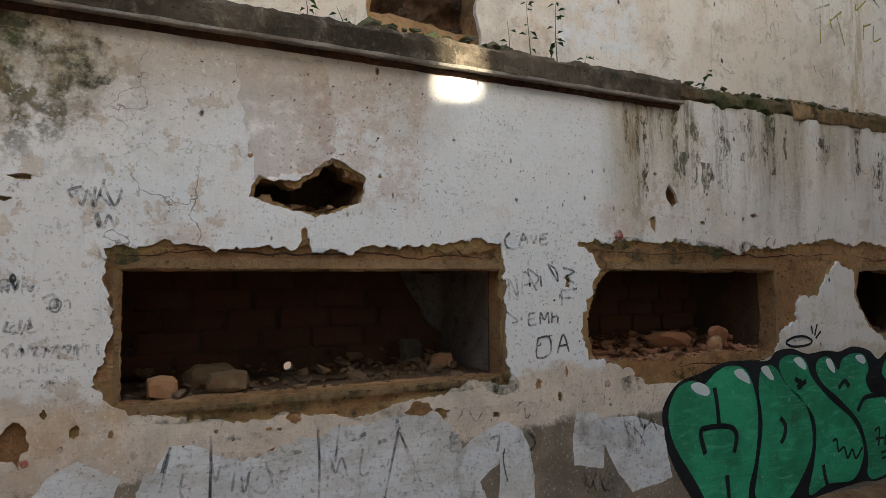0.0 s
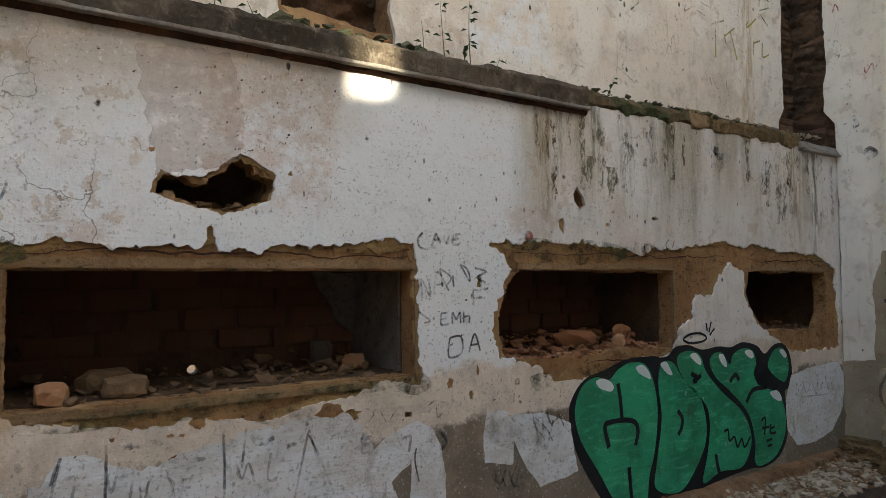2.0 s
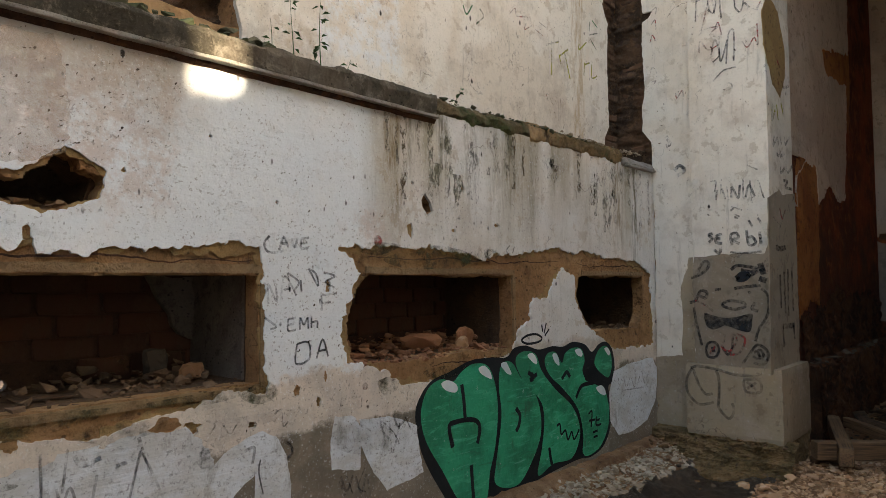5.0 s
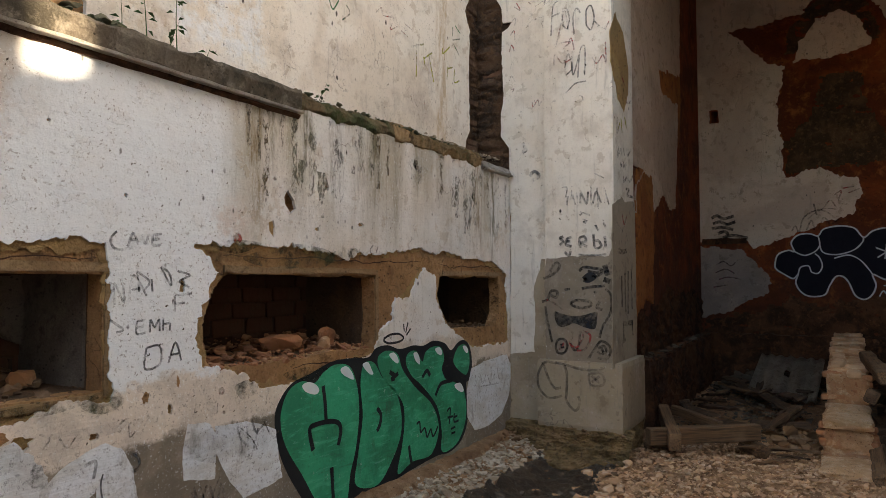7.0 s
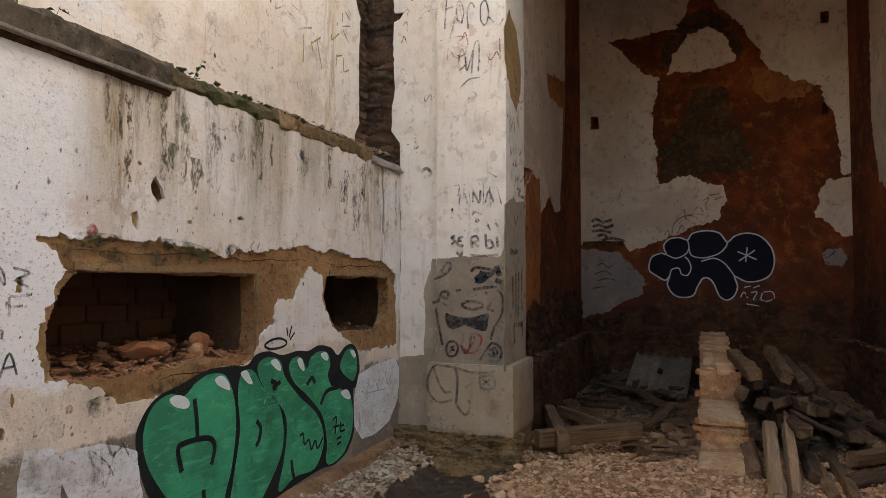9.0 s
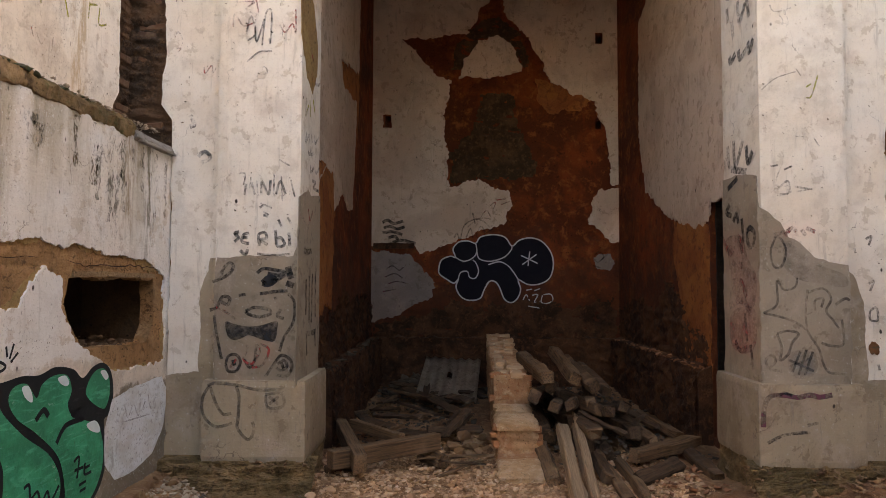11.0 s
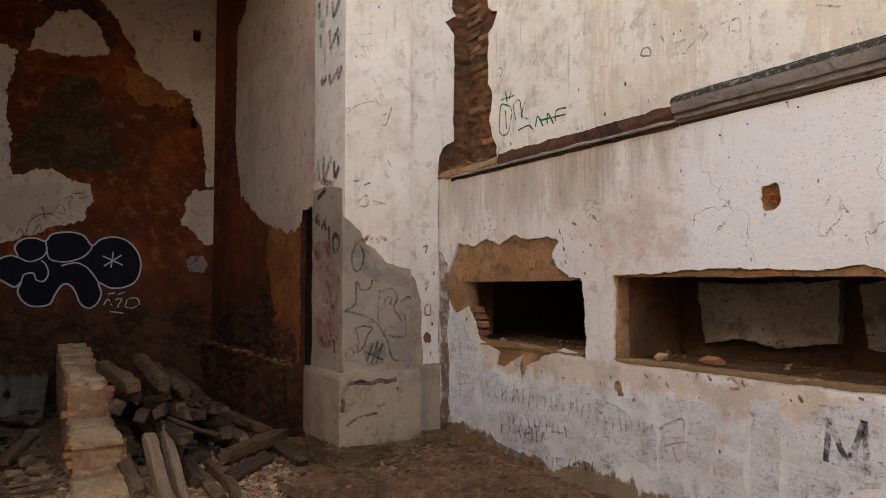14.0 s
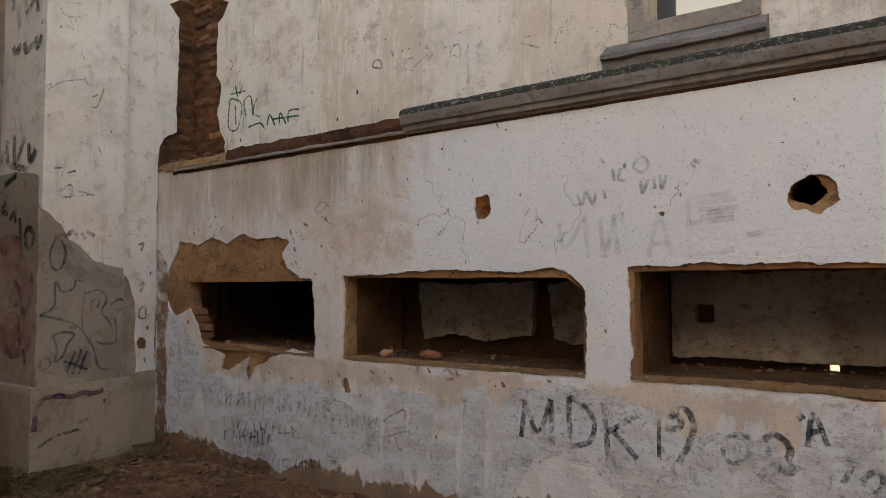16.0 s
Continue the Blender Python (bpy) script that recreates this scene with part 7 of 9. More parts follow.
DRIPS = [
    (3.589, 3.071, 2.78, 0.025, 0), (3.674, 3.085, 2.651, 0.021, 0), (3.74, 3.066, 2.492, 0.042, 1), (3.992, 3.108, 2.531, 0.039, 2), (4.044, 2.767, 2.527, 0.051, 2), (4.162, 3.037, 2.525, 0.059, 2),
    (4.263, 2.712, 2.394, 0.054, 2), (4.342, 3.09, 2.994, 0.024, 0), (4.42, 2.973, 2.545, 0.05, 0), (4.483, 3.002, 2.521, 0.039, 0), (4.626, 3.001, 2.749, 0.053, 0), (4.708, 3.09, 2.778, 0.068, 0)]
DRIPS += [
    (4.867, 3.09, 2.752, 0.042, 0), (4.952, 3.09, 2.673, 0.036, 1), (5.469, 2.985, 2.812, 0.065, 0), (5.549, 2.938, 2.787, 0.075, 0), (6.178, 3.09, 2.645, 0.058, 1), (6.24, 2.94, 2.549, 0.049, 2)]
DRIPS += [
    (6.402, 3.061, 2.405, 0.07, 0), (6.502, 3.02, 2.291, 0.062, 0), (6.596, 3.057, 2.503, 0.063, 2), (6.899, 3.064, 2.699, 0.045, 0), (7.137, 3.051, 2.45, 0.047, 0), (7.342, 3.08, 2.347, 0.037, 0),
    (3.882, 3.071, 2.748, 0.022, 0), (4.104, 3.067, 2.695, 0.023, 0), (5.083, 3.09, 2.795, 0.03, 1), (5.273, 3.09, 2.883, 0.032, 0), (5.945, 3.09, 2.736, 0.036, 1), (6.734, 3.046, 2.804, 0.043, 0), (3.501, 3.078, 2.937, 0.02, 0)]
for k, (u, top, foot, width, kind_) in enumerate(DRIPS):
    drip(u, top, foot, width, (M_RUN_BLACK, M_RUN_BROWN, M_RUN_GREEN)[kind_], k)

# ---- graffiti ----
g = thing("graffiti", "green bubble-letter piece with thick black outline sprayed on the plaster", "graffiti", "graffiti on the walls")
part("outline", blob_bm(on_a, [(3.829, 1.078), (3.875, 1.201), (3.988, 1.293), (4.161, 1.332), (4.384, 1.388), (4.597, 1.392), (4.82, 1.376), (4.924, 1.437), (5.083, 1.445), (5.255, 1.401), (5.464, 1.412), (5.625, 1.396), (5.794, 1.425), (5.996, 1.386), (6.112, 1.313), (6.238, 1.372), (6.378, 1.384), (6.49, 1.305), (6.533, 1.139), (6.486, 1.005), (6.406, 0.961), (6.453, 0.768), (6.416, 0.569), (6.282, 0.437), (6.065, 0.388), (5.831, 0.407), (5.265, 0.373), (4.993, 0.334), (4.785, 0.339), (4.52, 0.293), (4.254, 0.347), (4.046, 0.583), (3.885, 0.841)], 0.003), M_BLACK, g)
part("fill", blob_bm(on_a, [(3.88, 1.097), (3.949, 1.245), (4.082, 1.293), (4.202, 1.264), (4.3, 1.326), (4.433, 1.365), (4.595, 1.33), (4.682, 1.176), (4.707, 0.974), (4.668, 0.725), (4.606, 0.567), (4.543, 0.357), (4.295, 0.405), (4.086, 0.68), (3.923, 0.912)], 0.006), M_GREEN, g)
part("fill", blob_bm(on_a, [(4.745, 1.307), (4.819, 1.348), (4.911, 1.315), (5.011, 1.198), (5.192, 1.067), (5.275, 0.877), (5.263, 0.698), (5.146, 0.536), (4.982, 0.403), (4.81, 0.402), (4.664, 0.474), (4.687, 0.638), (4.751, 0.941), (4.722, 1.172)], 0.006), M_GREEN, g)
part("fill", blob_bm(on_a, [(4.948, 1.297), (4.96, 1.378), (5.081, 1.403), (5.219, 1.361), (5.299, 1.224), (5.501, 1.051), (5.741, 0.891), (5.864, 0.725), (5.868, 0.58), (5.736, 0.441), (5.449, 0.451), (5.226, 0.404), (5.284, 0.604), (5.323, 0.81), (5.279, 0.982), (5.058, 1.155)], 0.006), M_GREEN, g)
part("fill", blob_bm(on_a, [(5.343, 1.282), (5.382, 1.356), (5.504, 1.36), (5.602, 1.262), (5.655, 1.337), (5.78, 1.374), (5.923, 1.352), (5.977, 1.25), (5.937, 1.161), (6.009, 1.066), (6.188, 1.006), (6.34, 0.934), (6.406, 0.74), (6.365, 0.576), (6.22, 0.446), (6.006, 0.408), (5.92, 0.46), (5.933, 0.603), (5.852, 0.839), (5.62, 1.04), (5.427, 1.167)], 0.006), M_GREEN, g)
part("fill", blob_bm(on_a, [(6.15, 1.22), (6.236, 1.325), (6.363, 1.347), (6.45, 1.283), (6.475, 1.161), (6.424, 1.062), (6.348, 1.066), (6.207, 1.145)], 0.006), M_GREEN, g)
lines("line", on_a, [[(4.191, 0.817), (4.155, 0.96), (4.219, 0.984), (4.372, 0.978), (4.463, 0.948), (4.487, 0.884), (4.459, 0.795)], [(4.29, 1.234), (4.311, 1.129), (4.324, 0.998)], [(4.388, 0.658), (4.397, 0.548), (4.413, 0.382)], [(4.932, 0.977), (4.982, 0.918), (4.969, 0.847), (4.93, 0.803)], [(5.1, 1.234), (5.187, 1.188)], [(5.148, 1.227), (5.156, 1.155)], [(5.122, 1.17), (5.223, 1.209)], [(5.387, 0.595), (5.404, 0.51), (5.432, 0.435)], [(5.596, 1.127), (5.67, 1.177), (5.724, 1.128)], [(5.954, 1.14), (6.102, 1.114), (5.987, 1.091), (6.128, 1.039), (5.919, 1.033), (5.817, 0.94)]], 0.035, 0.009, M_BLACK, g)
lines("line", on_a, [[(5.504, 0.75), (5.553, 0.756), (5.571, 0.67), (5.637, 0.692), (5.677, 0.608), (5.736, 0.663), (5.777, 0.593), (5.861, 0.665)], [(6.024, 0.77), (6.085, 0.785), (6.066, 0.65)], [(6.033, 0.71), (6.141, 0.706)], [(6.161, 0.73), (6.157, 0.654), (6.243, 0.649)], [(6.159, 0.694), (6.221, 0.696)], [(6.093, 0.597), (6.179, 0.602)], [(6.103, 0.553), (6.176, 0.556)]], 0.02, 0.009, M_BLACK, g)
part("highlight", blob_bm(on_a, [(4.078, 1.264), (4.14, 1.28), (4.218, 1.252), (4.249, 1.211), (4.216, 1.187), (4.119, 1.216)], 0.009), M_HILITE, g)
part("highlight", blob_bm(on_a, [(4.483, 1.328), (4.552, 1.339), (4.615, 1.289), (4.636, 1.236), (4.592, 1.246), (4.507, 1.287)], 0.009), M_HILITE, g)
part("highlight", blob_bm(on_a, [(4.745, 1.327), (4.81, 1.342), (4.854, 1.29), (4.88, 1.244), (4.825, 1.254)], 0.009), M_HILITE, g)
part("highlight", blob_bm(on_a, [(5.095, 1.369), (5.164, 1.38), (5.222, 1.33), (5.221, 1.288), (5.152, 1.317)], 0.009), M_HILITE, g)
part("highlight", blob_bm(on_a, [(5.455, 1.344), (5.514, 1.347), (5.555, 1.287), (5.553, 1.244), (5.49, 1.28)], 0.009), M_HILITE, g)
part("highlight", blob_bm(on_a, [(5.813, 1.352), (5.894, 1.357), (5.939, 1.311), (5.914, 1.287), (5.846, 1.311)], 0.009), M_HILITE, g)
part("highlight", blob_bm(on_a, [(6.33, 1.325), (6.394, 1.328), (6.443, 1.277), (6.403, 1.259)], 0.009), M_HILITE, g)
part("highlight", blob_bm(on_a, [(6.168, 0.988), (6.28, 0.991), (6.346, 0.923), (6.319, 0.899), (6.215, 0.937)], 0.009), M_HILITE, g)
lines("halo", on_a, [[(5.026, 1.49), (5.111, 1.524), (5.235, 1.524), (5.31, 1.489), (5.258, 1.462), (5.108, 1.458)]], 0.018, 0.004, M_BLACK, g, True)
lines("halo", on_a, [[(5.322, 1.538), (5.309, 1.6)], [(5.342, 1.525), (5.377, 1.609)], [(5.352, 1.506), (5.417, 1.555)]], 0.016, 0.004, M_BLACK, g)
g = thing("graffiti", "large white painted lettering low on the stained wall", "graffiti", "graffiti on the walls")
part("fill", blob_bm(on_a, rag([(0.86, 1.155), (1.19, 1.17), (1.31, 1.15), (1.75, 1.22), (2.05, 1.265), (2.27, 1.28), (2.4, 1.15), (2.6, 0.62), (2.0, 0.6), (1.3, 0.7), (0.8, 0.8)], 0.03, 0.02, 12), 0.0012, raw=True), M_WASH, g)
part("fill", blob_bm(on_a, rag([(0.46, 1.081), (0.523, 1.168), (0.628, 1.229), (0.793, 1.138), (0.755, 1.035), (0.633, 0.918)], 0.01, 0.02, 15), 0.002, raw=True), M_WASH2, g)
part("fill", blob_bm(on_a, rag([(0.813, 0.948), (0.971, 1.242), (1.063, 1.244), (1.199, 1.165), (1.176, 1.085), (1.136, 1.009), (1.162, 0.825)], 0.01, 0.02, 16), 0.0032, raw=True), M_WASH2, g)
part("fill", blob_bm(on_a, rag([(1.178, 0.855), (1.192, 1.05), (1.306, 1.16), (1.444, 1.117), (1.614, 1.096), (1.697, 1.246), (1.871, 1.256), (1.822, 1.106), (1.91, 0.984), (1.87, 0.735)], 0.01, 0.02, 17), 0.0044, raw=True), M_WASH2, g)
part("fill", blob_bm(on_a, rag([(1.88, 1.056), (1.969, 1.141), (2.04, 1.197), (2.171, 1.203), (2.268, 1.121), (2.366, 1.029), (2.459, 1.1), (2.585, 1.157), (2.682, 1.18), (2.774, 1.14), (2.839, 1.025), (2.867, 0.867), (2.865, 0.738), (2.865, 0.488), (2.63, 0.524), (2.63, 0.774), (2.64, 0.958), (2.582, 0.93), (2.518, 0.879), (2.545, 0.787), (2.565, 0.537), (1.85, 0.642), (1.85, 0.892)], 0.008, 0.02, 18), 0.0056, raw=True), M_WASH2, g)
part("fill", blob_bm(on_a, rag([(3.164, 1.184), (3.303, 1.167), (3.387, 1.07), (3.353, 0.835), (3.144, 0.875), (3.128, 1.032)], 0.01, 0.02, 20), 0.002, raw=True), M_WASH2, g)
part("fill", blob_bm(on_a, rag([(3.36, 1.139), (3.596, 1.116), (3.844, 1.022), (3.899, 0.711), (3.771, 0.694), (3.57, 0.666), (3.455, 0.817), (3.371, 0.961)], 0.01, 0.02, 21), 0.0032, raw=True), M_WASH2, g)
lines("line", on_a, [[(1.147, 1.254), (1.144, 0.999)], [(0.979, 1.241), (0.943, 1.054)], [(1.632, 1.262), (1.638, 0.925)], [(2.043, 1.191), (1.97, 0.874)], [(2.053, 1.19), (2.168, 0.845)], [(1.735, 1.26), (1.716, 1.083)], [(1.142, 1.205), (1.168, 1.07), (1.199, 1.198)], [(1.273, 1.139), (1.291, 1.002), (1.323, 1.133)], [(1.392, 1.107), (1.427, 0.982)]], 0.012, 0.005, M_FAINT, g)
lines("line", on_a, [[(2.343, 1.159), (2.342, 1.042)], [(2.343, 1.149), (2.399, 1.133)], [(2.343, 1.101), (2.388, 1.099)], [(2.782, 1.112), (2.845, 1.095), (2.869, 1.04), (2.831, 1.003)], [(3.535, 1.099), (3.562, 0.938)], [(3.596, 1.093), (3.621, 0.886), (3.687, 1.061)], [(3.198, 0.808), (3.238, 0.715)], [(3.41, 0.8), (3.436, 0.664)]], 0.016, 0.005, M_FAINT, g)
g = thing("graffiti", "whitewashed patch with faint pencil scrawl on grey render", "graffiti", "graffiti on the walls")
part("fill", blob_bm(on_a, rag([(6.523, 1.096), (6.803, 1.138), (7.35, 1.161), (7.471, 1.005), (7.408, 0.722), (7.207, 0.535), (6.881, 0.473), (6.58, 0.494), (6.425, 0.649), (6.416, 0.91)], 0.01, 0.02, 22), 0.0044, raw=True), M_WASH2, g)
lines("line", on_a, [[(6.602, 1.022), (6.598, 0.922), (6.692, 1.029), (6.758, 0.921), (6.833, 0.998)], [(6.869, 0.994), (6.938, 0.901), (7.054, 0.993)], [(7.094, 1.042), (7.164, 0.911), (7.248, 1.027)], [(6.652, 0.9), (6.937, 0.884), (7.24, 0.867)]], 0.012, 0.005, M_FAINT, g)
g = thing("graffiti", "dark scratched capital letters on the white limewash", "graffiti", "graffiti on the walls")
lines("line", on_a, [[(2.716, 1.844), (2.713, 1.949), (2.767, 1.854), (2.756, 1.97)], [(2.792, 1.864), (2.819, 1.991), (2.895, 1.884)], [(2.811, 1.916), (2.87, 1.927)], [(2.837, 2.008), (2.851, 1.906)], [(2.837, 2.008), (2.909, 1.959), (2.883, 1.916)], [(2.922, 1.969), (2.929, 1.905)], [(2.976, 2.034), (3.029, 2.002), (3.042, 1.936), (2.976, 2.034)], [(3.083, 2.013), (3.166, 1.991), (3.096, 1.958), (3.164, 1.924)], [(3.068, 1.882), (3.071, 1.794)], [(3.068, 1.882), (3.178, 1.891)], [(3.072, 1.838), (3.135, 1.841)]], 0.012, 0.003, M_SPRAY, g)
lines("line", on_a, [[(2.842, 1.757), (2.841, 1.694), (2.892, 1.696)], [(2.842, 1.757), (2.888, 1.76)], [(2.841, 1.725), (2.88, 1.728)], [(2.918, 1.695), (2.919, 1.759), (2.945, 1.722), (2.972, 1.758), (2.976, 1.697)], [(2.998, 1.763), (2.997, 1.699)], [(2.998, 1.731), (3.038, 1.734), (3.037, 1.697)], [(2.899, 1.617), (2.892, 1.511), (2.981, 1.528), (2.977, 1.62), (2.899, 1.617)], [(3.034, 1.525), (3.077, 1.631), (3.116, 1.531)], [(3.049, 1.567), (3.103, 1.571)], [(2.691, 1.772), (2.74, 1.739), (2.765, 1.717), (2.727, 1.708)]], 0.012, 0.003, M_SPRAY, g)
lines("line", on_a, [[(2.721, 2.207), (2.688, 2.168), (2.703, 2.127), (2.745, 2.117), (2.809, 2.129)], [(2.783, 2.132), (2.81, 2.203), (2.84, 2.151)], [(2.796, 2.167), (2.83, 2.172)], [(2.861, 2.198), (2.881, 2.151), (2.9, 2.199)], [(2.926, 2.2), (2.925, 2.148), (2.978, 2.153)], [(2.926, 2.2), (2.979, 2.208)], [(2.926, 2.174), (2.965, 2.179)]], 0.014, 0.003, M_SPRAY, g)
g = thing("graffiti", "faint pencil scribbles on the white limewash", "graffiti", "graffiti on the walls")
lines("line", on_a, [[(0.609, 2.325), (0.631, 2.264), (0.651, 2.328), (0.673, 2.258)], [(0.679, 2.345), (0.673, 2.25), (0.713, 2.379)], [(0.693, 2.314), (0.736, 2.268)], [(0.707, 2.363), (0.751, 2.269), (0.779, 2.335)], [(0.596, 2.293), (0.582, 2.324), (0.63, 2.342)], [(0.491, 2.18), (0.524, 2.166), (0.505, 2.112), (0.478, 2.165)], [(0.544, 2.198), (0.565, 2.136), (0.584, 2.191)], [(0.599, 2.106), (0.626, 2.138)], [(0.681, 2.187), (0.687, 2.234), (0.709, 2.172), (0.73, 2.228), (0.752, 2.173)]], 0.012, 0.003, M_FAINT, g)
lines("line", on_a, [[(0.38, 1.915), (0.386, 1.96), (0.405, 1.922), (0.417, 1.96)], [(0.431, 1.93), (0.433, 1.967), (0.456, 1.929), (0.475, 1.959)], [(0.496, 1.883), (0.536, 1.898), (0.55, 1.852), (0.51, 1.845)], [(0.382, 1.796), (0.371, 1.76), (0.409, 1.758)], [(0.421, 1.758), (0.427, 1.802)], [(0.434, 1.765), (0.459, 1.771), (0.452, 1.801)], [(0.372, 1.678), (0.397, 1.707), (0.41, 1.661)], [(0.422, 1.705), (0.436, 1.66)], [(0.454, 1.704), (0.481, 1.657)], [(0.5, 1.694), (0.527, 1.67)], [(0.553, 1.699), (0.56, 1.638)], [(0.573, 1.69), (0.6, 1.689), (0.58, 1.644)], [(0.62, 1.696), (0.628, 1.641)], [(0.64, 1.695), (0.668, 1.686), (0.648, 1.656), (0.676, 1.639)], [(0.696, 1.692), (0.701, 1.645)]], 0.012, 0.003, M_FAINT, g)
lines("line", on_a, [[(0.374, 1.605), (0.411, 1.617)], [(0.437, 1.615), (0.476, 1.598)], [(0.501, 1.611), (0.541, 1.593), (0.588, 1.606)], [(0.438, 1.556), (0.476, 1.56), (0.503, 1.536)], [(0.515, 1.557), (0.549, 1.54)]], 0.012, 0.003, M_FAINT, g)
g = thing("graffiti", "black and red sprayed tags high on the cream pier", "graffiti", "graffiti on the walls")
lines("line", on_pier, [[(2.755, 4.451), (2.735, 4.733), (2.683, 4.797)], [(2.743, 4.648), (2.658, 4.668)], [(2.622, 4.513), (2.633, 4.663), (2.594, 4.705), (2.558, 4.599), (2.584, 4.494), (2.634, 4.54)], [(2.51, 4.419), (2.52, 4.592), (2.482, 4.682), (2.445, 4.626)], [(2.385, 4.493), (2.383, 4.638), (2.334, 4.676), (2.304, 4.55), (2.337, 4.435), (2.385, 4.493)], [(2.3, 4.513), (2.252, 4.455)], [(2.603, 3.836), (2.502, 3.919), (2.392, 3.927)], [(2.613, 4.094), (2.574, 4.234), (2.538, 4.082), (2.601, 4.019)], [(2.537, 4.204), (2.526, 4.007), (2.462, 4.203)], [(2.477, 3.976), (2.449, 4.25), (2.4, 4.266), (2.408, 3.989)]], 0.015, 0.01, M_SPRAY, g)
lines("line", on_pier, [[(2.713, 4.307), (2.66, 4.495), (2.607, 4.683), (2.572, 4.479)], [(2.7, 4.354), (2.548, 4.352), (2.624, 4.292), (2.511, 4.236)], [(2.728, 4.137), (2.714, 4.246), (2.638, 4.147), (2.537, 4.179)], [(2.328, 4.157), (2.281, 4.089), (2.22, 4.163), (2.19, 4.075), (2.194, 4.29)], [(2.156, 4.485), (2.193, 4.408)], [(2.573, 4.332), (2.542, 4.388), (2.511, 4.26)]], 0.0135, 0.01, M_REDSPRAY, g)
lines("line", on_pier, [[(2.504, 3.774), (2.454, 3.791), (2.43, 3.752), (2.48, 3.722), (2.499, 3.761), (2.455, 3.743)], [(2.651, 2.882), (2.601, 2.878), (2.614, 2.783)], [(2.551, 2.851), (2.565, 2.708)], [(2.502, 2.824), (2.491, 2.692)], [(2.355, 2.885), (2.357, 2.696)], [(2.295, 2.858), (2.286, 2.669)], [(2.224, 2.853), (2.179, 2.686)], [(2.318, 3.001), (2.223, 2.946)], [(2.467, 2.631), (2.371, 2.591)], [(2.444, 2.559), (2.395, 2.533)]], 0.0135, 0.01, M_CHARCOAL, g)
g = thing("graffiti", "red sprayed column of letters on the cream end wall", "graffiti", "graffiti on the walls")
lines("line", on_end, [[(3.304, 4.991), (3.233, 4.936), (3.275, 5.026)], [(3.334, 4.835), (3.29, 4.854), (3.297, 4.774)], [(3.349, 4.676), (3.306, 4.722), (3.298, 4.613)], [(3.365, 4.49), (3.336, 4.566), (3.307, 4.494)], [(3.352, 4.3), (3.323, 4.376), (3.3, 4.292)], [(3.367, 4.168), (3.338, 4.217), (3.295, 4.144)], [(3.359, 4.06), (3.31, 4.066), (3.339, 4.03)], [(3.133, 5.009), (3.105, 4.977)], [(3.1, 3.892), (3.086, 3.837), (3.03, 3.909), (3.017, 3.841), (2.989, 3.89)]], 0.012, 0.01, M_REDSPRAY, g)
lines("line", on_end, [[(3.134, 3.084), (3.078, 3.131), (3.024, 3.075), (3.107, 3.029)], [(3.215, 3.458), (3.174, 3.375), (3.216, 3.353)]], 0.0375, 0.01, M_CHARCOAL, g)
g = thing("graffiti", "small coloured marker scribbles on the narrow pier side", "graffiti", "graffiti on the walls")
lines("line", on_ja, [[(7.265, 3.267), (7.218, 3.164), (7.352, 3.258), (7.393, 3.192)], [(7.443, 3.285), (7.485, 3.218)], [(7.582, 3.308), (7.597, 3.236), (7.755, 3.324)], [(7.319, 3.108), (7.389, 3.094)], [(7.436, 3.15), (7.434, 3.101), (7.574, 3.146)], [(7.429, 3.003), (7.426, 2.942), (7.566, 3.009)], [(7.614, 3.028), (7.659, 2.971), (7.809, 3.053)], [(7.513, 2.88), (7.654, 2.883), (7.557, 2.823), (7.796, 2.824)], [(7.474, 3.904), (7.482, 3.874)]], 0.03, 0.01, M_SPRAY, g)
lines("line", on_ja, [[(7.236, 3.559), (7.212, 3.4), (7.321, 3.517)], [(7.368, 3.575), (7.406, 3.436)], [(7.505, 3.615), (7.574, 3.518)]], 0.03, 0.01, M_OLIVE, g)
lines("line", on_ja, [[(7.434, 4.005), (7.522, 3.953)], [(7.442, 3.81), (7.457, 3.74)], [(7.563, 3.839), (7.607, 3.786), (7.783, 3.839)], [(7.364, 2.611), (7.431, 2.52), (7.546, 2.614)]], 0.03, 0.01, M_REDSPRAY, g)
lines("line", on_ja, [[(7.316, 1.996), (7.319, 1.69)], [(7.442, 2.021), (7.449, 1.638)], [(7.563, 2.046), (7.54, 1.61)], [(7.687, 2.072), (7.702, 1.652)], [(7.354, 1.524), (7.371, 1.334)], [(7.354, 1.524), (7.724, 1.515)], [(7.695, 1.517), (7.716, 1.38)], [(7.216, 2.241), (7.346, 2.233), (7.527, 2.252)]], 0.05, 0.01, M_CHARCOAL, g)
g = thing("graffiti", "red and black marker scribbles on the pier side", "graffiti", "graffiti on the walls")
lines("line", on_jb, [[(7.878, 2.37), (7.724, 2.247), (7.54, 2.378), (7.47, 2.236)], [(7.687, 2.16), (7.47, 2.126)], [(7.651, 2.019), (7.615, 1.823), (7.506, 1.99), (7.402, 1.853)], [(7.266, 2.067), (7.201, 1.987)], [(7.764, 1.764), (7.472, 1.825), (7.335, 1.72)]], 0.06, 0.01, M_REDSPRAY, g)
lines("line", on_jb, [[(7.723, 2.69), (7.799, 2.625), (7.686, 2.586)], [(7.649, 2.526), (7.575, 2.59), (7.539, 2.503)], [(7.468, 2.539), (7.434, 2.33)], [(7.365, 2.421), (7.297, 2.444), (7.211, 2.384), (7.264, 2.294), (7.345, 2.312), (7.365, 2.421)], [(7.76, 2.838), (7.537, 2.909)]], 0.05, 0.01, M_SPRAY, g)
